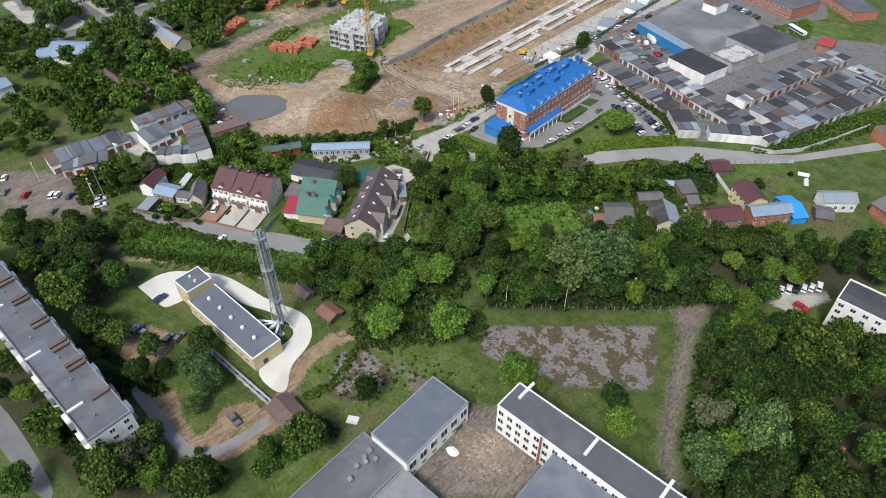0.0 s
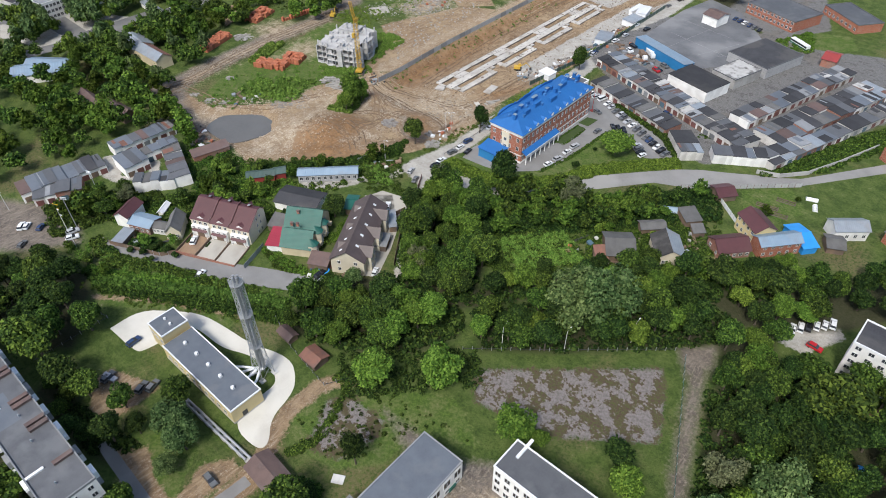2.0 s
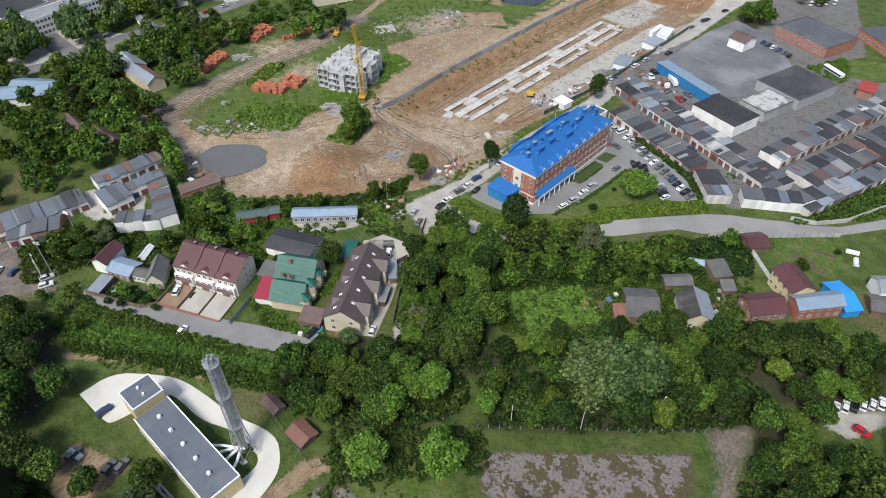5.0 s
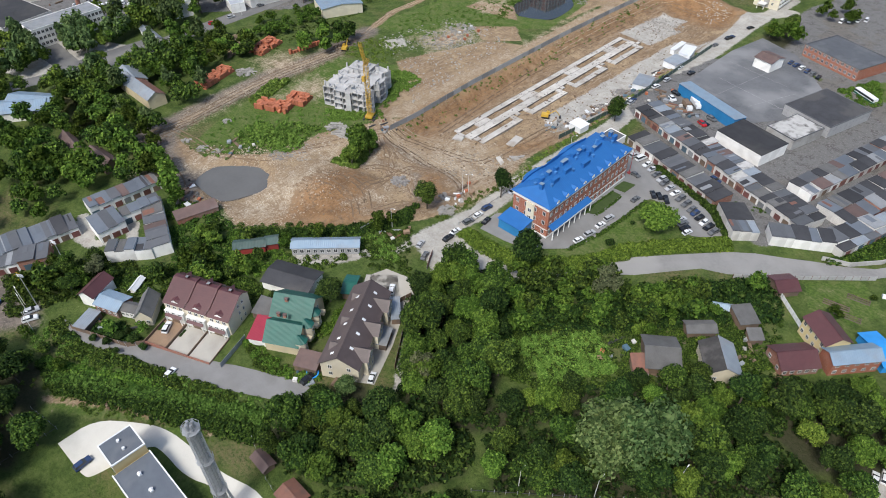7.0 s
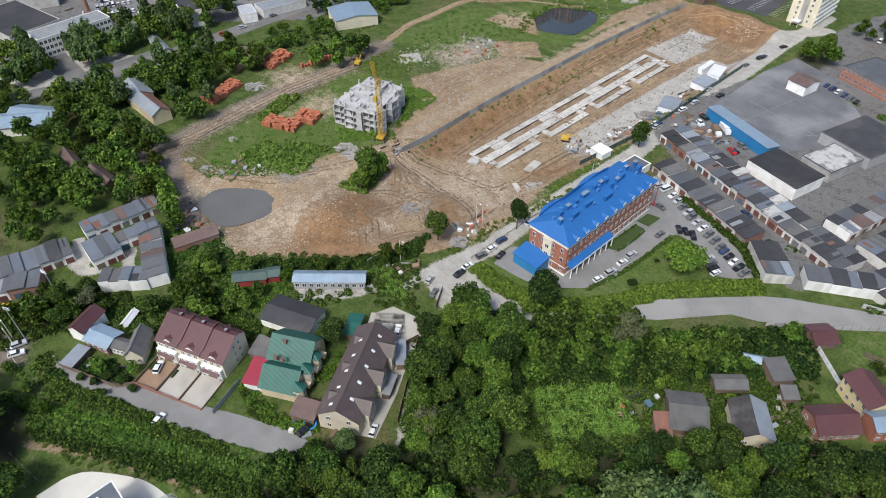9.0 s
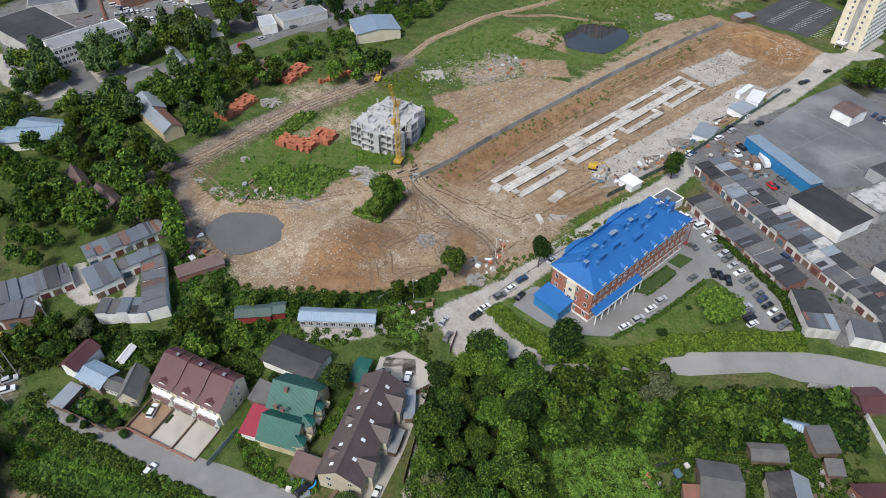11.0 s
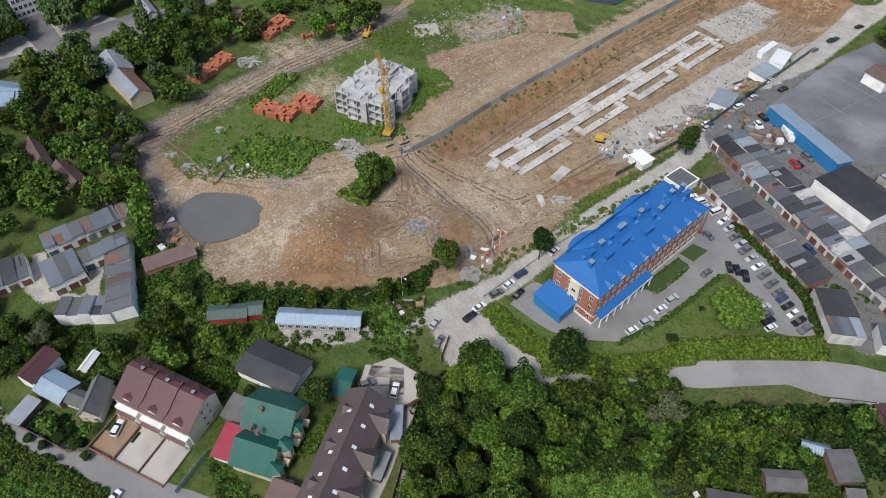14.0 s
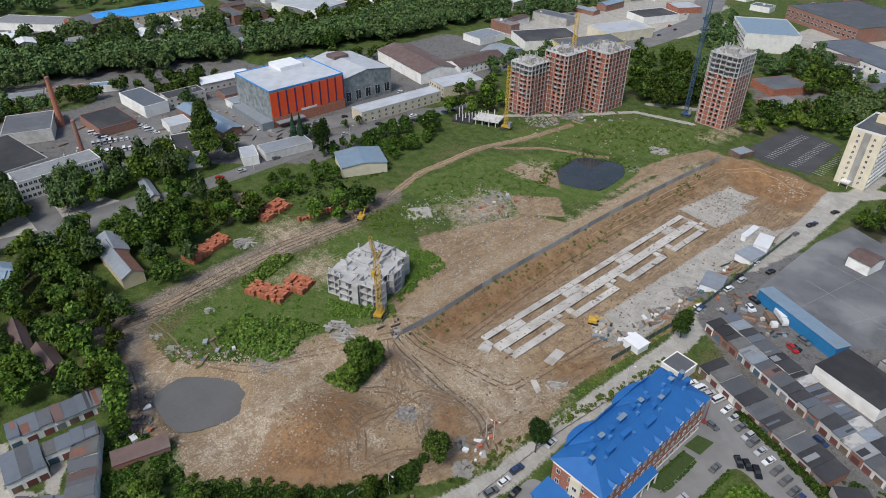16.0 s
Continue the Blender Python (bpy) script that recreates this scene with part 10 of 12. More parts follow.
lone("paving_slab", Geo().box(-1.5, 1.5, -0.9, 0.9, -0.1, 0.16), "rubble", "loose pale concrete paving slab", "paving slab", group="loose slabs", m=pose(-175.4, 144.7, 0.0, 0, 0, 22))
lone("paving_slab", Geo().box(-1.5, 1.5, -0.9, 0.9, -0.1, 0.16), "rubble", "loose pale concrete paving slab", "paving slab", group="loose slabs", m=pose(-173.8, 147.4, 0.0, 0, 0, 45))

# tyre tracks over the site
wheel_ruts([(-227.0, 202.1), (-212.6, 198.4), (-200.7, 200.2), (-187.4, 204.1), (-176.6, 201.6), (-170.2, 193.1)], 2.2, 21, 'rut')
wheel_ruts([(-223.6, 200.7), (-206.7, 193.4), (-203.2, 184.1), (-200.5, 174.6), (-210.0, 172.2)], 2.2, 22, 'rut')
wheel_ruts([(-217.7, 200.0), (-202.4, 193.7), (-196.5, 187.4), (-187.0, 181.8)], 2.0, 23, 'rut_pale')
wheel_ruts([(-202.1, 168.7), (-203.9, 174.8), (-203.0, 186.5), (-203.4, 197.2), (-191.1, 202.2)], 2.1, 24, 'rut')
wheel_ruts([(-227.9, 205.4), (-216.0, 204.7), (-199.1, 204.0), (-183.0, 204.0), (-169.1, 195.8)], 2.2, 0, 'rut')
wheel_ruts([(-226.0, 206.9), (-214.1, 208.2), (-199.1, 209.1), (-182.7, 208.8), (-168.8, 199.2)], 2.2, 1, 'rut_pale')
wheel_ruts([(-215.5, 181.6), (-210.1, 188.9), (-198.6, 191.4), (-189.3, 184.7), (-179.7, 184.3)], 2.2, 2, 'rut')
wheel_ruts([(-229.0, 203.7), (-215.9, 195.9), (-208.2, 187.5), (-197.3, 185.7)], 2.0, 3, 'rut')
wheel_ruts([(-221.1, 168.2), (-210.8, 169.9), (-200.8, 171.1), (-191.0, 164.0)], 2.4, 4, 'rut')
wheel_ruts([(-216.6, 159.5), (-208.7, 162.6), (-198.7, 163.5), (-190.9, 158.1)], 2.4, 5, 'rut')
wheel_ruts([(-227.8, 210.5), (-208.8, 215.4), (-186.5, 220.7), (-184.4, 235.5), (-182.3, 264.6)], 2.3, 6, 'rut')
wheel_ruts([(-227.3, 214.0), (-207.2, 222.1), (-188.9, 226.1), (-184.7, 248.1), (-183.4, 273.0)], 2.3, 7, 'rut_pale')
wheel_ruts([(-246.8, 164.2), (-239.6, 179.8), (-234.0, 195.0), (-229.3, 206.5)], 2.4, 8, 'rut')
wheel_ruts([(-245.6, 157.3), (-238.5, 174.6), (-232.2, 193.6), (-227.3, 207.5)], 2.4, 9, 'rut_pale')
wheel_ruts([(-300.4, 132.2), (-299.8, 152.9), (-304.6, 178.4), (-307.4, 206.0), (-305.4, 240.2), (-309.5, 266.4)], 2.4, 10, 'rut')
wheel_ruts([(-296.9, 129.1), (-295.5, 151.1), (-299.5, 178.3), (-302.7, 206.0), (-300.4, 242.9)], 2.4, 11, 'rut')
wheel_ruts([(-297.9, 137.4), (-299.0, 159.2), (-303.8, 185.4), (-305.7, 216.2), (-305.3, 253.0)], 2.2, 12, 'rut_pale')
wheel_ruts([(-298.5, 141.7), (-279.5, 144.5), (-264.6, 144.2), (-244.2, 160.7), (-239.6, 179.8)], 2.3, 13, 'rut')
wheel_ruts([(-295.1, 126.5), (-278.3, 128.4), (-260.5, 125.5), (-247.0, 119.7)], 2.3, 14, 'rut')
wheel_ruts([(-215.1, 226.9), (-218.0, 253.9), (-220.4, 291.5), (-220.5, 332.2), (-217.3, 391.1)], 2.2, 15, 'rut')
wheel_ruts([(-221.3, 337.7), (-220.3, 379.7), (-216.6, 424.1), (-188.1, 422.1), (-169.3, 415.8)], 2.2, 16, 'rut')
wheel_ruts([(-224.3, 315.6), (-223.9, 374.3), (-220.5, 424.3), (-202.8, 432.9), (-176.2, 426.1)], 2.2, 17, 'rut_pale')
wheel_ruts([(-311.3, 267.8), (-321.4, 296.2), (-321.1, 317.9), (-319.8, 347.0), (-313.4, 378.2)], 1.8, 18, 'rut_pale')
wheel_ruts([(-189.4, 162.8), (-188.9, 174.6), (-182.7, 182.5), (-170.0, 188.7)], 2.2, 19, 'rut')

# loose stores and garden things
clutter([(-181.4, 270.4), (-177.8, 294.8), (-175.7, 315.9), (-176.4, 330.3), (-171.0, 324.9), (-169.8, 292.6), (-172.0, 266.7)], 46, 1)
clutter([(-178.8, 318.9), (-175.0, 346.3), (-169.0, 342.8), (-170.1, 313.6)], 22, 2)
clutter([(-185.0, 261.4), (-185.3, 275.7), (-180.0, 271.9), (-179.7, 257.9)], 14, 3)
clutter([(-236.9, 212.5), (-224.4, 213.0), (-227.9, 205.4), (-238.5, 203.3)], 12, 4)
clutter([(-278.5, 150.3), (-263.8, 162.5), (-248.1, 162.8), (-260.8, 148.5)], 10, 5)
clutter([(-181.7, 190.6), (-181.6, 210.3), (-170.7, 203.6), (-170.0, 188.7)], 16, 6)
clutter([(-165.8, 308.2), (-161.9, 327.1), (-143.1, 322.8), (-144.3, 304.2)], 26, 7)
clutter([(-144.7, 313.8), (-133.7, 315.2), (-131.5, 302.2), (-143.8, 303.8)], 14, 8)
clutter([(-79.9, 168.5), (-63.6, 181.4), (-65.8, 199.8), (-60.8, 204.5), (-54.0, 193.5), (-67.5, 172.3)], 30, 9)
clutter([(-217.9, 64.2), (-200.4, 80.7), (-196.8, 75.8), (-208.6, 62.6)], 12, 10)
clutter([(-156.0, 106.8), (-140.5, 111.0), (-135.8, 105.3), (-148.8, 97.7)], 10, 11)
clutter([(-500.0, 176.0), (-486.0, 226.0), (-452.0, 226.0), (-424.0, 204.0), (-454.0, 176.0)], 30, 21)
clutter([(-484.0, 256.0), (-478.0, 272.0), (-424.0, 266.0), (-400.0, 282.0), (-394.0, 236.0), (-422.0, 237.0)], 26, 22)
clutter([(-483.3, 141.3), (-487.4, 171.3), (-479.0, 193.6), (-435.9, 196.8), (-441.4, 169.1), (-439.8, 141.5)], 24, 12)
clutter([(-469.3, 259.8), (-444.9, 274.1), (-408.0, 264.5), (-412.1, 241.7)], 16, 13)
clutter([(-94.5, 170.2), (-87.3, 180.2), (-80.1, 172.0), (-88.5, 164.6)], 8, 14)
clutter([(-256.7, 122.4), (-259.0, 128.3), (-236.8, 121.7), (-241.2, 116.7)], 14, 15)
clutter([(-184.7, 157.2), (-173.4, 168.5), (-165.1, 160.6), (-174.7, 151.2)], 10, 16)
clutter([(-336.4, 409.6), (-311.3, 446.7), (-288.2, 438.1), (-306.9, 396.1)], 22, 17, ("timber_stack", "block_pallet", "pipe_bundle", "sheet_stack"))
clutter([(-274.6, 286.2), (-275.8, 314.4), (-264.4, 310.3), (-263.8, 283.1)], 14, 18, ("block_pallet", "sheet_stack"))
greenhouse(-36.4, 251.5, 4.2, 1.9, 20)
greenhouse(-33.6, 247.0, 3.8, 1.8, 110)
garden_bed(-84.1, 194.8, 6, 3, 20)
garden_bed(-76.9, 189.0, 5, 2.5, 20)
garden_bed(-57.1, 182.3, 7, 3, 15)
garden_bed(-52.5, 186.7, 5, 3, 15)
garden_bed(-47.6, 236.8, 8, 3, 10)
garden_bed(-43.2, 234.3, 8, 3, 10)
garden_bed(-56.4, 202.7, 5, 2.5, 20)
garden_bed(-64.0, 175.6, 6, 3, 15)
garden_bed(-43.3, 244.4, 7, 3, 10)
floodlight_mast(-231.1, 58.6, 14.0, 30)
floodlight_mast(-239.6, 72.4, 14.0, 200)

# cars
car_line([(-480.0 + 3.2 * k, 183.0 + 0.8 * k, 76) for k in range(6)], 41, colours=("white", "silver", "blue"), styles=("van", "suv"))
car_line([(-478.0 + 3.4 * k, 206.0 + 0.8 * k, 80) for k in range(7)], 42, colours=("white", "white", "silver"), styles=("van", "van", "hatch"))
car_line([(-440.0 + 3.4 * k, 262.0 - 0.6 * k, 92) for k in range(6)], 43)
car_line([(-124.9, 204.7, 81), (-124.1, 210.3, 81), (-124.0, 217.0, 79), (-124.0, 222.5, 82)], 1, colours=("white", "silver", "white"))
car_line([(-132.0, 262.2, -102), (-128.8, 260.5, -102), (-125.6, 258.8, -102), (-122.4, 257.1, -102)], 2)
car_line([(-120.3, 255.9, -102), (-117.2, 254.4, -102), (-114.0, 252.9, -102), (-110.9, 251.3, -102), (-107.7, 249.8, -102), (-104.6, 248.3, -102)], 26)
car_line([(-102.6, 247.1, -102), (-100.1, 245.8, -102), (-97.6, 244.4, -102), (-95.1, 243.1, -102), (-92.6, 241.8, -102)], 27)
car_line([(-104.5, 240.0, 72), (-102.8, 238.4, 72), (-101.0, 236.8, 72), (-99.3, 235.2, 72)], 3)
car_line([(-145.4, 263.9, 73), (-142.3, 264.0, 73), (-139.1, 264.1, 73), (-136.0, 264.2, 73)], 4, colours=("white", "white", "silver"), styles=("van", "suv"))
car_line([(-131.5, 252.7, -9), (-123.1, 239.0, 84), (-119.6, 246.1, -48), (-117.4, 246.9, -45), (-114.4, 246.6, -48)], 5, colours=("black", "blue", "grey"))
car_line([(-158.8, 173.3, 89), (-159.5, 177.8, 82), (-159.8, 185.1, 83), (-159.8, 190.4, 84), (-160.3, 195.9, 83), (-155.4, 189.9, 95), (-163.7, 164.3, 110), (-158.3, 161.1, 111), (-159.9, 210.5, 90)], 6)
car_line([(-175.9, 74.9, 112)], 7, colours=("white",), styles=("hatch",))
car_line([(-192.4, 82.8, 132)], 8, colours=("white",), styles=("suv",))
car_line([(-132.6, 114.4, 121)], 9, colours=("white",))
car_line([(-145.5, 101.2, 94)], 10, colours=("black",))
car_line([(-160.8, 137.9, 73), (-154.4, 142.1, 129)], 11, colours=("white", "grey"))
car_line([(-165.7, 44.8, 97)], 12, colours=("blue",))
car_line([(-159.1, 33.2, 109), (-148.5, 37.7, 112), (-146.6, 40.1, 107), (-109.6, 34.6, 0), (-158.6, 33.4, 14)], 13, colours=("silver", "blue", "grey"))
car_line([(-20.0, 180.0, 99), (-18.2, 182.0, 99), (-16.5, 184.0, 99), (-14.8, 185.9, 99), (-13.0, 187.9, 99), (-11.2, 189.9, 99), (-9.5, 191.9, 99)], 14, colours=("white", "grey", "white", "black"))
car_line([(-10.6, 178.9, -1)], 14)
car_line([(-272.2, 37.6, 143), (-262.4, 34.0, 136), (-254.4, 38.7, 131), (-246.6, 45.3, 137), (-245.4, 46.8, 136), (-240.9, 49.8, 128), (-247.3, 34.2, 123), (-236.5, 41.3, 121), (-229.8, 56.5, 75), (-226.5, 54.8, 74)], 15)
car_line([(-246.7, 59.6, 19)], 16, colours=("yellow",), styles=("van",))
car_line([(-43.5, 196.0, 123), (-29.0, 208.9, 92), (-26.0, 202.1, -41)], 16)
car_line([(-130.4, 313.6, -5), (-130.4, 307.2, -1), (-151.6, 316.8, -32), (-165.3, 302.8, 74), (-127.0, 317.1, -4)], 17, colours=("red", "white", "black", "white"))
truck(-141.1, 319.0, -40, "white", "white_tin", 7.5)
truck(-142.9, 314.5, -40, "white", "wood", 7.0, "parked lorry with an ochre box body")
car_line([(-130.9, 306.1, -23), (-129.8, 313.0, -12), (-163.7, 300.7, 89), (-107.0, 271.4, -8)], 18)
car_line([(-410.8, 293.3, 72), (-407.1, 307.3, 72), (-386.7, 244.4, 92), (-390.3, 257.9, 94), (-401.1, 320.0, 84), (-410.4, 283.1, 117), (-402.2, 290.1, 84), (-402.7, 259.7, 107), (-160.2, 416.7, 70), (-162.7, 395.8, 73), (-157.7, 345.7, 77), (-163.9, 302.4, 93)], 19)
car_line([(-464.6, 178.1, 166), (-463.9, 180.9, 166), (-463.1, 183.8, 166), (-462.4, 186.6, 166), (-461.7, 189.4, 166), (-460.9, 192.3, 166), (-460.2, 195.1, 166)], 20, colours=("white", "white", "silver"), styles=("van", "hatch"))
car_line([(-450.9, 175.2, 166), (-450.1, 177.9, 166), (-449.4, 180.7, 166), (-448.6, 183.4, 166), (-447.8, 186.1, 166), (-447.1, 188.9, 166), (-446.3, 191.6, 166)], 21, colours=("white", "white", "blue"), styles=("van", "suv"))
car_line([(-376.5, 318.5, -167), (-376.0, 324.3, -167), (-375.5, 330.1, -167), (-375.0, 335.8, -167), (-374.4, 341.6, -167), (-373.9, 347.4, -167), (-373.4, 353.1, -167), (-372.9, 358.9, -167), (-372.4, 364.7, -167)], 22)
car_line([(-126.9, 391.2, 85), (-123.7, 390.0, 85), (-120.5, 388.8, 85), (-117.2, 387.6, 85), (-114.0, 386.4, 85), (-110.8, 385.2, 85)], 23)
car_line([(-127.0, 460.0, 92), (-123.8, 463.8, 92), (-120.6, 467.5, 92), (-117.4, 471.3, 92)], 24, colours=("white",), styles=("van",))
car_line([(-392.1, 577.3, 96), (-387.3, 594.7, 91), (-383.4, 614.0, 95), (-384.1, 640.8, 99), (-396.9, 625.3, 100)], 25)
car_line([(-380.5, 188.7, 91), (-381.2, 212.9, 91), (-382.9, 246.2, 91), (-381.1, 225.1, 89), (-387.9, 263.6, 88), (-384.9, 316.5, 88), (-381.1, 340.1, 85), (-385.7, 292.5, 88)], 28)
car_line([(-419.1, 360.0, 94), (-400.6, 361.7, 98), (-392.6, 319.6, 126), (-418.1, 585.7, 96), (-415.2, 632.2, 96), (-407.7, 696.6, 114), (-413.7, 727.2, 114), (-429.8, 783.1, 113), (-394.0, 647.5, 95)], 29)
car_line([(-162.3, 398.5, 80), (-164.0, 383.1, 82), (-164.7, 332.6, 87), (-164.7, 347.2, 83)], 30)
car_line([(-152.9, 322.4, -11), (-163.2, 321.8, 83), (-162.7, 331.3, 83)], 31)

t = thing("bus", "white and green city bus parked at the depot", "bus", pose(-87.4, 380.0, 0.05, 0, 0, 150))
part("body", Geo().box(-6, 6, -1.25, 1.25, 0.35, 2.9), "white_tin", t)
part("stripe", Geo().box(-6.02, 6.02, -1.27, 1.27, 0.5, 1.3), "green_tile", t, "green lower stripe")
part("windows", Geo().box(-5.8, 6.03, -1.28, 1.28, 1.6, 2.5), "pane", t)
for u in (-3.6, 3.8):
    for s in (-1.1, 1.1):
        part("wheel", Geo().bar((u, s - 0.15, 0.45), (u, s + 0.15, 0.45), 0.45, 10), "rubber", t)


g = Geo()
for k in range(3):
    for i in range(18):
        g.box(-0.14, 0.14, -2.4, 2.4, 0, 0.006)
        g.v[-8:] = [tuple(pose(i * 2.6, k * 13.0, 0.104) @ Vector(p)) for p in g.v[-8:]]
lone("bay_lines", g, "paint", "white painted parking bay lines", "marking", "structure", m=pose(-183.0, 452.0, 0, 0, 0, 90))


for k, (ax, ay, bx, by) in enumerate(((-140.9, 325.7, -128.2, 388.1), (-146.0, 352.0, -112.0, 344.0), (-123.3, 335.8, -112.3, 362.2), (-115.1, 341.5, -109.3, 346.1), (-119.1, 347.8, -113.0, 344.0), (-150.0, 372.0, -118.0, 366.0))):
    d, a = math.hypot(bx - ax, by - ay), math.degrees(math.atan2(by - ay, bx - ax))
    lone("yard_line", Geo().box(0, d, -0.08, 0.08, 0, 0.006), "paint_worn", "worn white line painted across the asphalt yard", "marking", "structure", m=pose(ax, ay, 0.064, 0, 0, a))

# trees near the start
for x, y, r in [(3.0, 168.0, 4.8), (10.5, 169.0, 5.2), (18.0, 169.5, 4.8), (26.0, 169.0, 5.4), (14.0, 160.0, 5.0), (24.0, 150.0, 5.6), (22.0, 136.0, 5.0)]:
    tree(x, y, r, 'broad', 1.15)
lone("lime_heap", Geo().add([(0, 0, 0.5)] + [(2.1 * math.cos(k * 0.7) * (1 + 0.2 * (k % 2)), 1.6 * math.sin(k * 0.7), -0.1) for k in range(9)], [(0, 1 + k, 1 + (k + 1) % 9) for k in range(9)]), "white", "small heap of spilt white lime on the school yard", "heap", m=pose(-59.3, 67.5, 0))
for x, y, r in [(-141.6, -0.1, 5.2), (-114.0, 4.5, 6.7), (-97.7, 17.2, 6.2), (-169.9, 1.8, 4.9), (-131.4, -12.2, 4.2), (-118.6, 16.1, 4.1), (-179.3, 24.3, 7.4), (-93.1, 34.8, 3.2), (-157.1, 26.8, 4.4), (-180.1, 38.7, 5.5), (-146.0, 31.6, 4.0), (-135.2, 42.7, 4.3), (-87.1, 42.8, 6.1), (-107.7, 22.6, 1.4)]:
    tree(x, y, r, 'broad', 1.0)
for x, y, r in [(-164.7, 23.6, 5.4), (-137.6, 24.2, 4.4), (-86.7, 47.1, 3.2), (-135.5, 30.0, 3.2), (-95.9, 20.8, 3.5)]:
    tree(x, y, r, 'dark', 1.0)
for x, y, r in [(-99.3, 82.9, 6.4), (-85.2, 95.6, 6.8), (-60.0, 95.4, 5.7), (-53.1, 97.4, 3.1), (-29.7, 100.7, 4.4), (-116.7, 5.1, 3.6), (-143.7, 1.5, 3.0), (-4.4, 112.6, 5.7)]:
    tree(x, y, r, 'light', 1.0)
for x, y, r in [(0.1, 154.7, 8.3)]:
    tree(x, y, r, 'broad', 1.0)
for x, y, r in [(-129.0, 37.0, 4.6), (-122.0, 35.5, 4.0), (-119.2, 28.8, 2.8), (-133.5, 39.0, 3.4)]:
    tree(x, y, r, 'silver', 1.0)
for x, y, r in [(-114.6, 10.0, 4.3)]:
    tree(x, y, r, 'dry', 1.0)
for x, y, r in [(-85.6, 62.2, 3.1)]:
    tree(x, y, r, 'dark', 1.8)
for x, y, r in [(-35.0, 106.5, 4.3)]:
    tree(x, y, r, 'dark', 1.0)
for x, y, r in [(-70.3, 137.2, 8.4), (-62.8, 143.8, 8.4), (-2.0, 119.0, 6.9), (-9.3, 104.0, 5.1)]:
    tree(x, y, r, 'silver', 1.1)
for x, y, r in [(-13.5, 117.5, 5.3)]:
    tree(x, y, r, 'dry', 1.0)
# each shade cover darkens the ground colour below the grove planted on it
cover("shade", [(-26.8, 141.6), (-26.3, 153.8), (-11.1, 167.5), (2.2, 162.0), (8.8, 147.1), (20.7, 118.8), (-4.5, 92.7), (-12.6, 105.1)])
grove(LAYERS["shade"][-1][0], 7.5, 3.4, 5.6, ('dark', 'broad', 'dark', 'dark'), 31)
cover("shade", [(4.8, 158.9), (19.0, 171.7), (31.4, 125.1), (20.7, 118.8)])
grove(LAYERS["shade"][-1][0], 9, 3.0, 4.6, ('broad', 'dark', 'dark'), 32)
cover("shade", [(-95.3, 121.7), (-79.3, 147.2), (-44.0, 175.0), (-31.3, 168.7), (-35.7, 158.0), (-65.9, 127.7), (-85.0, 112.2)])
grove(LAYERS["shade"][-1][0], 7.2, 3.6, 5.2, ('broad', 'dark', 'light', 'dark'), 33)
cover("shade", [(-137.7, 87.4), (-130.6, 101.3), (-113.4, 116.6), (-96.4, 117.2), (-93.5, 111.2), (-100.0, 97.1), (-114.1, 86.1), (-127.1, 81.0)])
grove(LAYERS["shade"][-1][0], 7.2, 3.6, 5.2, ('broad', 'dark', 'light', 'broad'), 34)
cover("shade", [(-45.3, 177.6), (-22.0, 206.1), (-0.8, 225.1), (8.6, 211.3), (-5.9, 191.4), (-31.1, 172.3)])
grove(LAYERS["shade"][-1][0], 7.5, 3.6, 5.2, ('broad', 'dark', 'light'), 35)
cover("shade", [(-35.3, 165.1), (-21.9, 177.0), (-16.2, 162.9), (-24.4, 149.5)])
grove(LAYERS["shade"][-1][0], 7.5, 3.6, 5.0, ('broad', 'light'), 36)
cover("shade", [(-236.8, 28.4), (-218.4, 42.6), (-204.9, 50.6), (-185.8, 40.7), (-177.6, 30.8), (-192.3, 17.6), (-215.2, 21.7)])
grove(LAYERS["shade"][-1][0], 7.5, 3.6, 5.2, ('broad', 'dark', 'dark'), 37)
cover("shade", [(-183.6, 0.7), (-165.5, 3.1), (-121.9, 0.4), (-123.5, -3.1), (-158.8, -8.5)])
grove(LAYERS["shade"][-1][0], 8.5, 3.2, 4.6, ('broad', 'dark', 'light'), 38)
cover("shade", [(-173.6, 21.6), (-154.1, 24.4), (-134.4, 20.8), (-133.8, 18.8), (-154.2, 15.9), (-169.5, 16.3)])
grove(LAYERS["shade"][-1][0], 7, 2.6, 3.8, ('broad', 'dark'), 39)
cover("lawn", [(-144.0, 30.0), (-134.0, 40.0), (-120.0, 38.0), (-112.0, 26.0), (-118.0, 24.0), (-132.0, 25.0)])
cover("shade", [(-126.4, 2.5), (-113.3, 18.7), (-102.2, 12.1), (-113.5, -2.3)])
grove(LAYERS["shade"][-1][0], 8, 3.0, 4.4, ('broad', 'light'), 47)

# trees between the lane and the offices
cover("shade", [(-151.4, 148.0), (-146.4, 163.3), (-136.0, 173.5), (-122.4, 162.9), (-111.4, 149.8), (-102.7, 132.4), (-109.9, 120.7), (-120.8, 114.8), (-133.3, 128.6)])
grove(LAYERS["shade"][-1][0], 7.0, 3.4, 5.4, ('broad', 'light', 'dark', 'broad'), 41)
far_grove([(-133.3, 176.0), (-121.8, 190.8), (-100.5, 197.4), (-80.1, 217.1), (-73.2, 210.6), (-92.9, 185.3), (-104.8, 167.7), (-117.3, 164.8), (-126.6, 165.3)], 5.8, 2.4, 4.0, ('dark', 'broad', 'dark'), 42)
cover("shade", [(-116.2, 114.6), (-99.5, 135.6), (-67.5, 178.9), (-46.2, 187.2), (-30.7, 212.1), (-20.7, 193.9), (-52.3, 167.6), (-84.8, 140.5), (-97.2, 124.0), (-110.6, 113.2)])
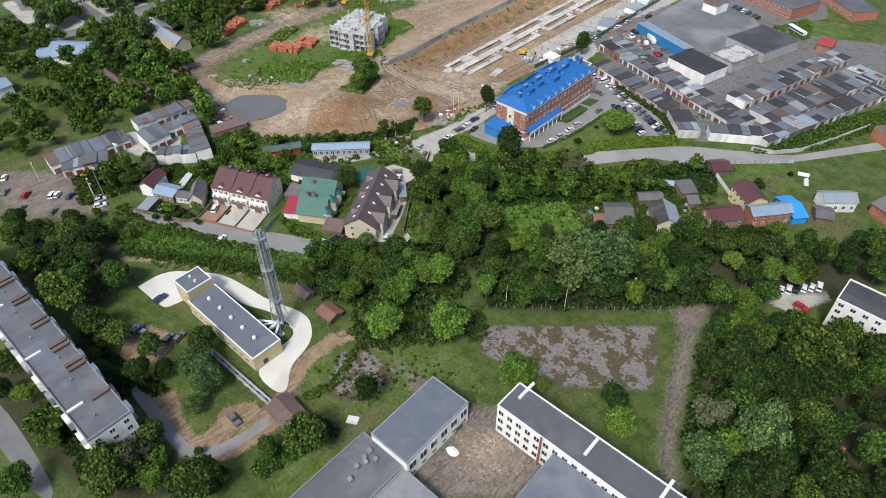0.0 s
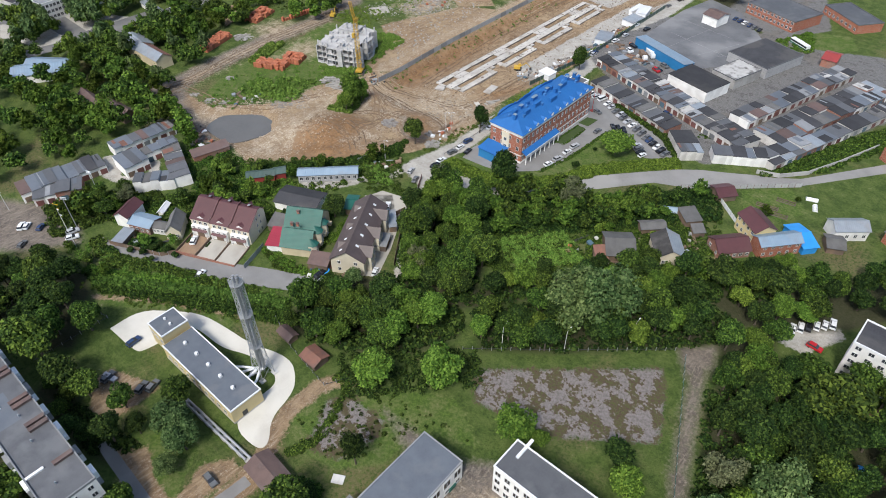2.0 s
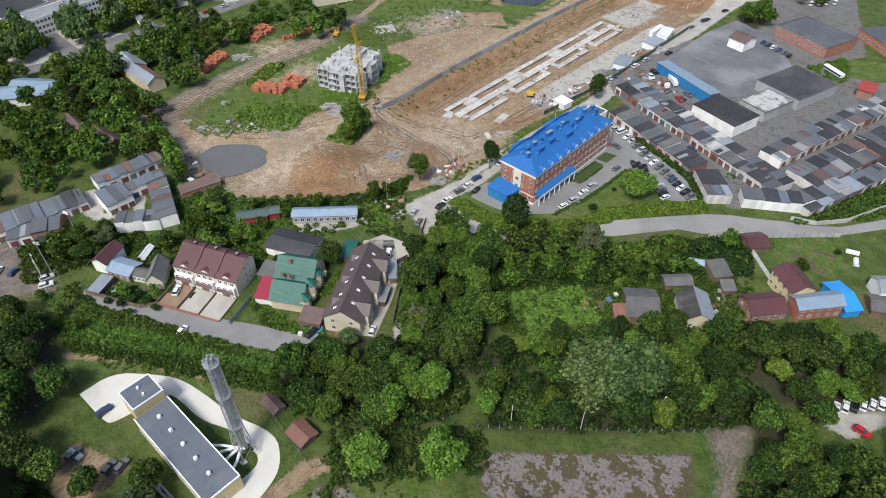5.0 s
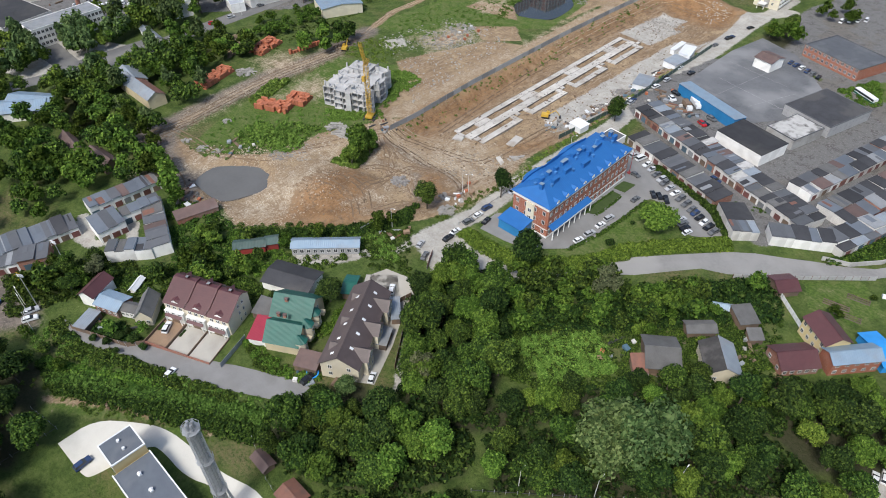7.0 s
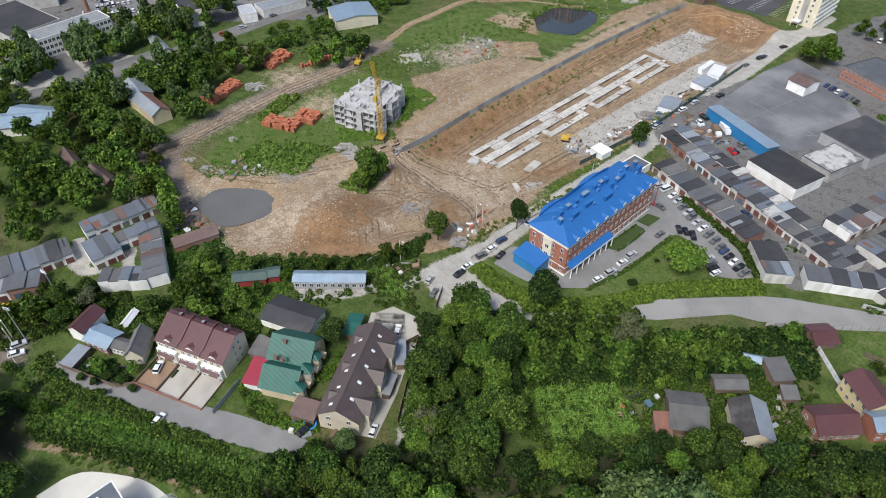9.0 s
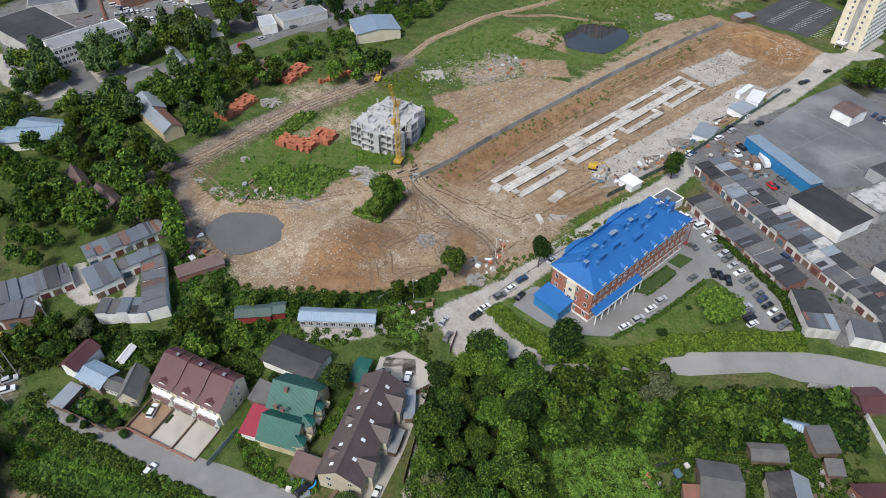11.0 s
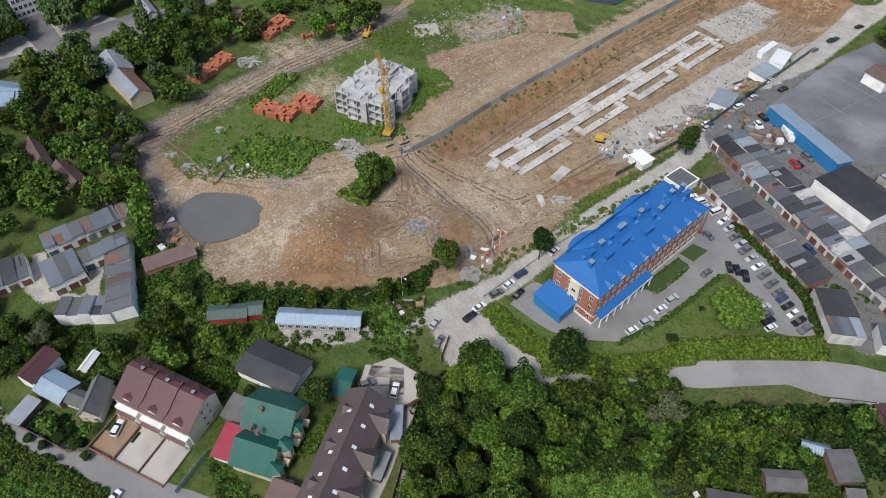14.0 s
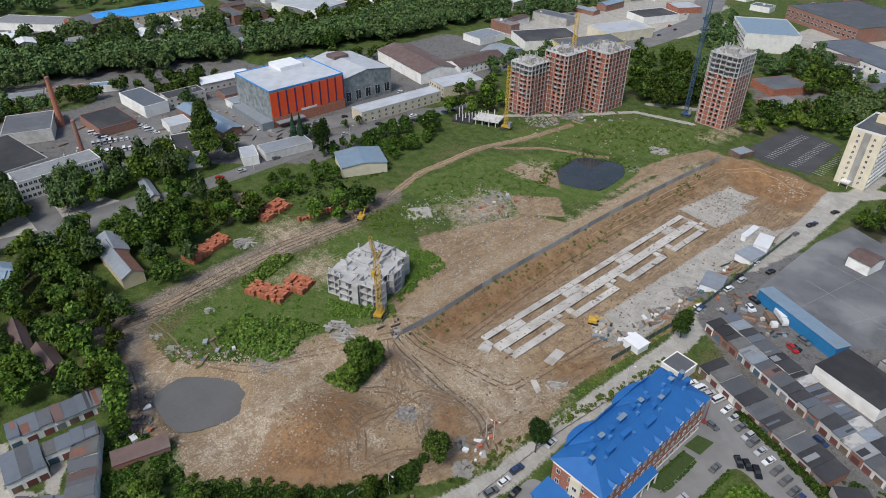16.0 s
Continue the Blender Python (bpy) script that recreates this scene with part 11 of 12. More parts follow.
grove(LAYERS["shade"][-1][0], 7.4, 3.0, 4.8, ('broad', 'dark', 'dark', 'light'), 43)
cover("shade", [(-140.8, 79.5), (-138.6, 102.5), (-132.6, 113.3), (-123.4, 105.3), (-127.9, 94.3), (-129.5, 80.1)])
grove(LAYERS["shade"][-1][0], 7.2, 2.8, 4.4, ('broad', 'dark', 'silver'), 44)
for x, y, r in [(-102.2, 185.8, 4.2), (-121.6, 123.9, 3.7)]:
    tree(x, y, r, 'dry', 1.3)
for x, y, r in [(-129.4, 179.8, 5.8)]:
    tree(x, y, r, 'dark', 1.2)
for x, y, r in [(-108.9, 229.5, 7.0)]:
    tree(x, y, r, 'light', 0.7)
for x, y, r in [(-177.3, 181.0, 4.6), (-160.5, 282.2, 4.7)]:
    tree(x, y, r, 'broad', 1.1)
for x, y, r in [(-220.6, 184.3, 5.6), (-217.6, 178.4, 3.9), (-222.3, 192.0, 3.7), (-224.5, 187.5, 3.2), (-219.0, 189.0, 3.0)]:
    tree(x, y, r, 'light', 1.25)
for x, y, r in [(-161.1, 204.8, 4.0)]:
    tree(x, y, r, 'dark', 1.2)
for x, y, r in [(-115.7, 210.2, 1.8), (-116.0, 225.7, 1.0)]:
    tree(x, y, r, 'dark', 0.7)
for x, y, r in [(-165.3, 125.3, 4.5), (-178.9, 113.0, 1.7)]:
    tree(x, y, r, 'dark', 0.9)

# trees round the western garages
far_grove([(-228.5, 106.7), (-225.3, 122.2), (-210.7, 119.9), (-204.5, 133.9), (-182.0, 155.5), (-179.5, 166.4), (-173.0, 160.4), (-195.8, 132.4), (-197.4, 128.9), (-194.9, 105.9), (-209.7, 98.5)], 6.2, 2.2, 3.6, ('broad', 'light', 'dark'), 51)
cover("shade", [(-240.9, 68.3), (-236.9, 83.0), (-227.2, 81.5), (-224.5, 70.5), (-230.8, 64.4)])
grove(LAYERS["shade"][-1][0], 6.5, 2.8, 4.2, ('broad', 'dry'), 52)
far_grove([(-226.5, 49.8), (-212.6, 57.4), (-199.5, 56.2), (-187.4, 59.7), (-193.2, 54.5), (-212.4, 45.1)], 6.5, 2.0, 3.2, ('broad', 'light', 'dark'), 53)
far_grove([(-265.8, 115.2), (-261.5, 124.4), (-241.1, 115.7), (-238.9, 109.1)], 6.0, 2.6, 3.8, ('light', 'broad'), 54)
far_grove([(-206.1, 69.5), (-192.2, 80.0), (-187.6, 76.0), (-194.7, 67.7)], 5.5, 1.8, 2.8, ('dark', 'broad'), 55)
far_grove([(-326.2, 99.7), (-312.1, 125.7), (-290.2, 122.7), (-272.9, 126.0), (-250.6, 121.6), (-256.2, 115.2), (-264.6, 116.2), (-281.4, 93.4), (-302.8, 91.6)], 9.6, 3.4, 5.0, ('broad', 'light', 'broad'), 56)
far_grove([(-358.4, 135.3), (-349.2, 152.8), (-305.4, 143.6), (-301.4, 128.2), (-321.9, 124.7)], 9.4, 3.4, 4.8, ('broad', 'light', 'tall'), 57)
far_grove([(-355.2, 159.7), (-343.9, 180.1), (-309.2, 167.2), (-308.3, 151.1), (-327.7, 151.9)], 9.4, 3.6, 5.0, ('broad', 'light', 'tall'), 58)
far_grove([(-351.7, 186.1), (-345.3, 213.8), (-325.8, 204.7), (-331.9, 190.2), (-339.2, 181.9)], 8, 3.0, 4.4, ('broad', 'dark'), 59)
far_grove([(-434.9, 122.3), (-430.8, 135.9), (-404.0, 185.8), (-368.3, 174.7), (-372.6, 139.5), (-384.5, 111.8)], 9.5, 3.4, 4.6, ('tall', 'broad', 'dark'), 60)
far_grove([(-434.9, 122.3), (-424.2, 139.2), (-419.9, 169.2), (-417.3, 185.2), (-396.7, 194.4), (-374.0, 193.3), (-374.5, 179.8), (-375.9, 159.6), (-378.3, 136.5), (-385.4, 116.2)], 10.5, 3.2, 4.8, ('broad', 'tall', 'light'), 73)
far_grove([(-374.9, 109.8), (-368.1, 122.8), (-350.6, 119.5), (-354.3, 109.4)], 8, 3.2, 4.4, ('dark', 'broad'), 74)
far_grove([(-363.8, 132.5), (-361.5, 145.3), (-345.7, 143.6), (-320.9, 136.5), (-310.7, 127.2), (-323.2, 123.1)], 7.5, 3.2, 4.6, ('dark', 'broad'), 75)
far_grove([(-363.6, 223.6), (-359.9, 257.4), (-361.0, 294.7), (-349.9, 288.4), (-349.9, 251.0), (-352.0, 218.9)], 5.5, 1.6, 2.8, ('broad', 'light'), 76)
far_grove([(-420.4, 166.7), (-430.5, 196.1), (-437.1, 211.2), (-444.1, 227.4), (-424.1, 238.4), (-376.8, 227.5), (-356.4, 213.7), (-368.5, 182.7), (-400.4, 190.1)], 9, 3.8, 5.4, ('broad', 'dark', 'tall'), 61)
for x, y, r in [(-424.0, 226.6, 8.2), (-399.2, 216.6, 7.7)]:
    tree(x, y, r, 'broad', 1.2)
far_grove([(-322.0, 228.5), (-328.8, 250.4), (-321.4, 263.6), (-304.6, 252.8), (-304.2, 233.6), (-306.6, 223.3)], 7.5, 3.2, 4.4, ('dark', 'broad'), 62)
for x, y, r in [(-368.2, 266.9, 4.9)]:
    tree(x, y, r, 'dark', 1.9)
far_grove([(-361.4, 107.0), (-349.8, 120.3), (-326.0, 120.0), (-318.4, 108.7), (-333.4, 101.2)], 8.5, 3.4, 4.8, ('broad', 'light', 'dark'), 63)

# trees in the far district
far_grove([(-367.2, 299.3), (-369.8, 334.8), (-352.4, 341.9), (-342.6, 316.2), (-346.9, 291.8)], 7, 2.4, 3.6, ('broad', 'light'), 64)
far_grove([(-378.3, 360.4), (-389.2, 395.3), (-386.4, 425.0), (-349.7, 386.8), (-359.9, 353.2)], 9, 3.2, 4.8, ('broad', 'dark'), 65)
far_grove([(-383.6, 567.0), (-354.2, 578.1), (-309.9, 544.8), (-281.9, 490.0), (-292.8, 461.6), (-314.2, 467.8)], 10, 4.0, 6.0, ('broad', 'light', 'dark'), 66)
far_grove([(-263.1, 528.5), (-232.4, 503.9), (-210.3, 516.1), (-195.4, 495.2), (-217.6, 494.3), (-225.0, 460.5), (-241.5, 479.3)], 9, 3.2, 4.6, ('broad', 'dark'), 67)
far_grove([(-279.6, 622.4), (-271.8, 653.9), (-224.9, 627.0), (-206.6, 548.8), (-233.9, 546.9)], 10, 4.0, 5.6, ('broad', 'dark'), 68)
for x, y, r in [(-395.6, 265.1, 3.5), (-393.0, 268.2, 3.5)]:
    tree(x, y, r, 'fir', 1.0)
far_grove([(-390.8, 275.2), (-398.8, 314.3), (-391.4, 330.2), (-377.8, 299.2), (-379.2, 273.3)], 8, 2.0, 3.0, ('dark', 'fir'), 69)
far_grove([(-155.3, 414.3), (-145.5, 433.7), (-129.4, 407.2), (-142.5, 399.1)], 8, 3.4, 4.6, ('light', 'broad'), 70)
far_grove([(-156.6, 343.4), (-154.2, 358.6), (-150.4, 382.9), (-146.9, 380.1), (-148.6, 340.9)], 8, 2.4, 3.4, ('broad',), 71)
cover("shade", [(-150.6, 411.9), (-144.6, 437.5), (-137.4, 434.5), (-135.7, 394.4)])
grove(LAYERS["shade"][-1][0], 9, 3.4, 4.6, ('broad', 'light'), 72)

# far woods
far_wood([(-440.0, 165.0), (-432.0, 205.0), (-398.0, 215.0), (-394.0, 170.0)], 26, 3.4, 5.4, 'leaf_light', 41)
far_wood([(-400.0, 236.0), (-396.0, 300.0), (-388.0, 300.0), (-389.0, 236.0)], 16, 2.4, 3.8, 'leaf', 42)
far_wood([(-352.0, 220.0), (-356.0, 300.0), (-346.0, 330.0), (-340.0, 300.0), (-340.0, 222.0)], 60, 1.8, 3.2, 'leaf_light', 43)
far_wood([(-520.0, 235.0), (-515.0, 262.0), (-500.0, 265.0), (-500.0, 238.0)], 16, 3.0, 5.0, 'leaf', 44)
far_wood([(-700.0, 170.0), (-640.0, 300.0), (-610.0, 400.0), (-590.0, 380.0), (-600.0, 300.0), (-650.0, 170.0)], 120, 3.8, 6.0, 'leaf_far', 45)
far_wood([(-800.0, 180.0), (-720.0, 400.0), (-640.0, 560.0), (-700.0, 600.0), (-800.0, 400.0), (-880.0, 180.0)], 160, 4.5, 7.5, 'leaf_far', 46)
far_wood([(-310.0, 470.0), (-318.0, 540.0), (-285.0, 545.0), (-272.0, 500.0), (-286.0, 462.0)], 60, 3.6, 5.6, 'leaf', 31)
far_wood([(-238.0, 500.0), (-240.0, 540.0), (-205.0, 540.0), (-190.0, 505.0), (-215.0, 508.0)], 46, 3.2, 5.0, 'leaf', 32)
far_wood([(-232.0, 545.0), (-225.0, 600.0), (-190.0, 600.0), (-176.0, 540.0), (-200.0, 530.0)], 50, 3.4, 5.2, 'leaf_far', 33)
far_wood([(-500.0, 300.0), (-505.0, 380.0), (-488.0, 420.0), (-480.0, 370.0), (-478.0, 300.0)], 46, 3.2, 5.0, 'leaf', 34)
far_wood([(-545.0, 130.0), (-548.0, 235.0), (-525.0, 290.0), (-515.0, 270.0), (-532.0, 220.0), (-528.0, 130.0)], 50, 3.0, 4.8, 'leaf', 35)
far_wood([(-372.0, 262.0), (-372.0, 345.0), (-364.0, 352.0), (-360.0, 300.0), (-362.0, 262.0)], 50, 2.2, 3.6, 'leaf', 36)
far_wood([(-602.5, 143.9), (-582.8, 211.5), (-557.3, 313.3), (-538.0, 371.1), (-517.1, 433.9), (-522.6, 544.2), (-543.3, 646.9), (-599.0, 620.2), (-575.2, 479.8), (-572.7, 393.3), (-590.1, 320.4), (-628.6, 206.1), (-670.1, 156.4)], 620, 4.6, 6.8, 'leaf_far', 1)
far_wood([(-590.6, 141.7), (-574.2, 208.9), (-548.4, 308.8), (-531.6, 367.0), (-510.7, 428.8), (-515.3, 536.9), (-538.2, 641.0), (-599.0, 620.2), (-575.2, 479.8), (-572.7, 393.3), (-590.1, 320.4), (-628.6, 206.1), (-670.1, 156.4)], 300, 4.2, 6.2, 'leaf_far', 11)
far_wood([(-677.7, 157.8), (-652.5, 233.2), (-628.5, 339.3), (-666.0, 368.8), (-691.2, 249.6), (-718.5, 165.4)], 160, 4.4, 6.4, 'leaf_far', 12)
far_wood([(-517.1, 433.9), (-501.3, 523.0), (-472.6, 605.2), (-468.9, 760.0), (-510.2, 825.3), (-556.6, 610.3), (-567.3, 473.5)], 160, 4.4, 6.6, 'leaf_far', 13)
far_wood([(-317.6, 558.1), (-312.6, 607.5), (-277.9, 566.0), (-263.3, 514.1), (-285.7, 503.7)], 40, 4.0, 6.0, 'leaf_far', 14)
far_wood([(-293.6, 597.3), (-272.7, 667.0), (-213.0, 634.1), (-202.4, 602.7), (-251.8, 616.5), (-275.3, 569.1)], 60, 3.6, 5.4, 'leaf_far', 15)
far_wood([(-417.0, 439.0), (-413.5, 497.6), (-387.3, 506.5), (-382.9, 450.2), (-396.7, 424.3)], 40, 3.4, 5.0, 'leaf_far', 16)
far_wood([(-564.2, 377.0), (-557.0, 440.5), (-523.7, 439.1), (-529.1, 365.4)], 40, 4.0, 6.0, 'leaf', 17)
far_wood([(-373.8, 663.3), (-364.2, 705.5), (-312.6, 607.5), (-322.1, 573.8)], 30, 4.0, 6.0, 'leaf_far', 18)
far_wood([(-557.7, 135.5), (-546.9, 170.2), (-525.1, 174.1), (-533.0, 130.9)], 16, 3.4, 5.0, 'leaf_far', 19)
far_wood([(-488.2, 232.3), (-493.3, 249.2), (-463.7, 239.6), (-468.1, 227.4)], 12, 3.4, 5.0, 'leaf_far', 20)
far_wood([(-685.5, 159.3), (-638.4, 204.9), (-688.2, 226.9), (-736.3, 168.7)], 60, 4, 6, 'leaf', 2)
far_wood([(-599.5, 220.6), (-603.7, 280.2), (-590.1, 320.4), (-672.4, 361.0), (-658.5, 303.0), (-657.6, 239.0)], 90, 4, 6.5, 'leaf', 3)
far_wood([(-574.6, 327.0), (-574.3, 377.9), (-562.7, 463.5), (-622.4, 509.9), (-620.8, 424.0), (-659.5, 376.7)], 110, 4, 6.5, 'leaf', 4)
far_wood([(-1066.4, 105.4), (-836.4, 442.0), (-659.2, 718.5), (-306.1, 1163.7), (-324.5, 1233.9), (-711.9, 774.1), (-1183.2, 113.3)], 500, 5, 9, 'leaf', 5)

# thickets, hedges and weeds
undergrowth('weeds', [(-224.0, 212.0), (-224.5, 300.0), (-223.0, 420.0)], 170, 0.3, 0.8, 'weed', 'weeds on the bank of the pit', 201, 9, category='weeds')
undergrowth('bushes', [(-221.0, 60.0), (-206.0, 58.5), (-187.0, 68.5), (-170.0, 75.0), (-155.0, 83.0)], 230, 0.7, 1.6, 'leaf', 'shrubs between the lane and the bank', 202, 5, category='bushes')
undergrowth('bushes', [(-171.0, 98.0), (-160.0, 97.0), (-148.0, 99.0), (-142.0, 104.0)], 110, 0.5, 1.2, 'leaf_light', 'garden shrubs before the houses', 203, 5, category='bushes')
undergrowth('bushes', [(-174.0, 104.0), (-172.0, 116.0), (-166.0, 124.0)], 70, 0.6, 1.3, 'leaf', 'garden shrubs between the houses', 204, 4, category='bushes')
undergrowth('bushes', [(-157.0, 106.0), (-157.0, 122.0), (-162.0, 132.0)], 80, 0.6, 1.3, 'leaf_light', 'garden shrubs beside the long house', 205, 4, category='bushes')
undergrowth('bushes', [(-196.0, 88.0), (-206.0, 86.0), (-222.0, 84.0), (-226.0, 70.0)], 120, 0.7, 1.5, 'leaf', 'bushes round the low houses', 206, 6, category='bushes')
undergrowth('bushes', [(-222.0, 52.0), (-200.0, 62.0), (-176.0, 72.0), (-150.0, 86.0), (-142.0, 92.0)], 260, 0.4, 1.0, 'weed', 'tall grass along the lane', 207, 8, category='weeds')
undergrowth('bushes', [(-206.0, 50.0), (-180.0, 60.0), (-158.0, 74.0), (-146.0, 80.0)], 300, 0.3, 0.8, 'weed', 'tall grass on the bank above the boiler house', 208, 14, category='weeds')
undergrowth('bushes', [(-186.0, 150.0), (-176.0, 158.0), (-168.0, 152.0), (-164.0, 150.0)], 90, 0.5, 1.2, 'weed', 'weeds behind the yards', 209, 7, category='weeds')
undergrowth('bushes', [(-262.0, 158.0), (-256.0, 172.0), (-250.0, 186.0)], 46, 1.2, 2.2, 'weed', 'bright willow scrub on the site', 210, 9, category='bushes')
undergrowth('hedge', [(-157.6, 179.7), (-145.1, 179.4), (-132.8, 181.4), (-123.6, 188.9), (-115.2, 198.3), (-108.8, 213.8), (-97.4, 227.8), (-85.3, 240.4)], 1100, 0.9, 1.6, 'leaf_light', 'thick clipped hedge round the office lawn', 1, 5.4, category='hedge')
undergrowth('hedge', [(-128.7, 264.4), (-119.3, 262.3), (-106.3, 257.8), (-96.5, 253.0), (-88.2, 245.2)], 420, 1.0, 1.6, 'leaf', 'tall dark hedge behind the parked cars', 2, 3.5, category='hedge')
undergrowth('hedge', [(-132.3, 218.8), (-132.7, 227.3), (-132.1, 237.3)], 90, 0.3, 0.5, 'leaf', 'low clipped hedge edging the small lawn', 61, 0.7, category='hedge')
undergrowth('hedge', [(-128.9, 220.5), (-128.1, 225.3), (-128.1, 237.6)], 90, 0.3, 0.5, 'leaf', 'low clipped hedge edging the small lawn', 62, 0.7, category='hedge')
undergrowth('hedge', [(-124.8, 198.2), (-121.5, 212.8), (-120.3, 225.7), (-119.8, 241.3)], 220, 0.4, 0.7, 'leaf', 'low clipped hedge beside the lawn', 3, 1.2, category='hedge')
undergrowth('hedge', [(-146.3, 223.3), (-132.9, 229.1), (-131.7, 239.8)], 10, 0.4, 0.7, 'leaf', 'low clipped hedge beside the path', 4, 1.2, category='hedge')
undergrowth('bushes', [(-168.9, 178.9), (-168.0, 198.2), (-164.1, 218.6), (-159.0, 245.9), (-156.6, 269.9)], 200, 0.35, 0.9, 'weed', 'dense green weeds and bushes along the road verge', 5, 3.5, category='bushes')
undergrowth('bushes', [(-58.3, 252.8), (-38.3, 273.9), (-23.3, 312.0), (-27.6, 327.3), (-40.2, 300.0), (-49.8, 273.4)], 420, 0.9, 1.8, 'leaf', 'dense green weeds and bushes on the bank below the garages', 6, 0, category='bushes')
undergrowth('bushes', [(-121.5, 157.0), (-114.4, 170.1), (-93.2, 187.5), (-76.6, 213.1), (-50.0, 200.5), (-65.6, 177.7), (-90.2, 148.8), (-103.5, 140.9), (-114.4, 146.3)], 1100, 0.6, 1.4, 'leaf', 'dense green weeds and bushes', 7, 0, category='bushes')
undergrowth('bushes', [(-113.5, 152.8), (-96.9, 174.8), (-83.2, 165.7), (-96.8, 147.4)], 850, 0.5, 1.3, 'weed', 'lush bright green weeds', 8, 0, category='bushes')
undergrowth('bushes', [(-208.4, 50.6), (-180.5, 63.4), (-142.7, 85.8), (-136.3, 80.7), (-157.6, 68.8), (-195.4, 48.1)], 600, 0.8, 1.6, 'leaf', 'dense green weeds and bushes on the bank above the boiler house', 9, 0, category='bushes')
undergrowth('hedge', [(-199.4, 50.4), (-179.2, 63.7), (-160.9, 75.4), (-143.5, 85.2)], 420, 1.0, 1.7, 'weed', 'long unclipped hedge beside the lane', 10, 3.5, category='hedge')
undergrowth('hedge', [(-207.6, 50.5), (-193.6, 57.4), (-182.2, 65.1), (-174.3, 71.0)], 160, 1.0, 1.6, 'leaf_light', 'unclipped bushes beside the lane', 11, 3, category='bushes')
undergrowth('bushes', [(-270.9, 157.5), (-273.0, 169.6), (-260.7, 183.6), (-245.9, 177.1), (-243.3, 166.7), (-262.8, 157.8)], 120, 0.8, 2.2, 'weed', 'bright green scrub on the building site', 12, 0, category='bushes')
undergrowth('bushes', [(-277.9, 136.1), (-286.0, 164.7), (-266.9, 197.3), (-244.3, 202.5), (-244.6, 183.1), (-245.9, 163.9), (-261.3, 142.9)], 300, 0.3, 0.8, 'weed', 'dense green weeds and bushes on the waste ground', 13, 0, category='bushes')
undergrowth('bushes', [(-241.3, 216.1), (-246.7, 231.7), (-248.1, 248.0), (-262.2, 251.0), (-268.5, 243.7), (-236.1, 211.9), (-252.5, 193.1), (-261.0, 198.7)], 420, 0.5, 1.2, 'weed', 'dense green weeds and bushes round the concrete shell', 14, 0, category='bushes')
undergrowth('bushes', [(-292.0, 179.5), (-300.6, 196.8), (-296.3, 205.0), (-291.6, 191.7), (-287.2, 179.4)], 130, 1.2, 2.2, 'weed', 'bright green bushes beside the muddy road', 15, 0, category='bushes')
undergrowth('bushes', [(-226.4, 175.8), (-230.7, 192.6), (-222.8, 196.4), (-216.7, 178.0)], 160, 1.0, 2.0, 'weed', 'bright green bushes on a spoil heap', 16, 0, category='bushes')
undergrowth('bushes', [(-216.6, 123.3), (-193.2, 146.7), (-182.6, 161.8), (-182.2, 182.0), (-175.5, 170.0), (-184.3, 151.7), (-210.5, 122.2)], 360, 0.8, 1.8, 'leaf', 'dense green weeds and bushes along the site edge', 17, 0, category='bushes')
undergrowth('bushes', [(-305.6, 277.4), (-311.0, 308.7), (-291.8, 331.3), (-290.5, 375.9), (-260.1, 321.7), (-279.8, 298.7), (-273.1, 274.0)], 260, 0.3, 0.8, 'weed', 'low weeds on the waste ground', 18, 0, category='bushes')
undergrowth('bushes', [(-300.5, 388.1), (-291.6, 431.0), (-257.6, 451.2), (-235.8, 464.1), (-244.9, 418.1), (-265.4, 394.1)], 300, 0.4, 1.0, 'weed', 'low weeds below the unfinished towers', 19, 0, category='bushes')
undergrowth('bushes', [(-304.2, 245.7), (-302.3, 264.2), (-283.7, 269.5), (-275.5, 249.3), (-296.1, 239.9)], 160, 0.5, 1.0, 'weed', 'weeds beside the track', 20, 0, category='bushes')
undergrowth('reeds', [(-267.8, 330.6), (-280.7, 354.6), (-278.5, 380.9), (-255.0, 384.6), (-249.1, 381.2)], 150, 0.3, 1.0, 'weed', 'reeds and weeds round the pond', 21, 7.0, category='bushes')
undergrowth('bushes', [(-162.5, 208.4), (-166.9, 237.0), (-166.9, 304.8), (-166.0, 371.9)], 200, 0.3, 0.8, 'weed', 'weedy strip along the site boundary', 22, 3, category='bushes')
undergrowth('hedge', [(-110.5, 77.6), (-104.6, 76.9), (-98.3, 60.3), (-101.3, 52.4)], 90, 0.6, 1.2, 'leaf', 'weedy bank beside the dirt track', 23, 2, category='bushes')
undergrowth('bushes', [(-94.5, 28.6), (-93.3, 49.8), (-86.0, 51.7), (-90.0, 30.5)], 140, 0.8, 1.6, 'leaf', 'bushes beside the school fence', 24, 0, category='bushes')
undergrowth('bushes', [(-250.2, 105.8), (-216.2, 98.6), (-197.0, 110.1), (-221.2, 125.2), (-242.8, 122.0)], 330, 0.7, 1.5, 'leaf', 'dense green weeds and bushes behind the garages', 25, 0, category='bushes')
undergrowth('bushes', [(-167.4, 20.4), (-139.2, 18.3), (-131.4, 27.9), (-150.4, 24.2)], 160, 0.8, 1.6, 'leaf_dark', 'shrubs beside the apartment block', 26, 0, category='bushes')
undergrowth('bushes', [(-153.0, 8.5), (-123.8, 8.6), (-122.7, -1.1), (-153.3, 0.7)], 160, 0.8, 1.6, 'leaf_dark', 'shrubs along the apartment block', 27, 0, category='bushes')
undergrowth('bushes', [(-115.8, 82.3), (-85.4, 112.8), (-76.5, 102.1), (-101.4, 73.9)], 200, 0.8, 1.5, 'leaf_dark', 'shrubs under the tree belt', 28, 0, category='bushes')
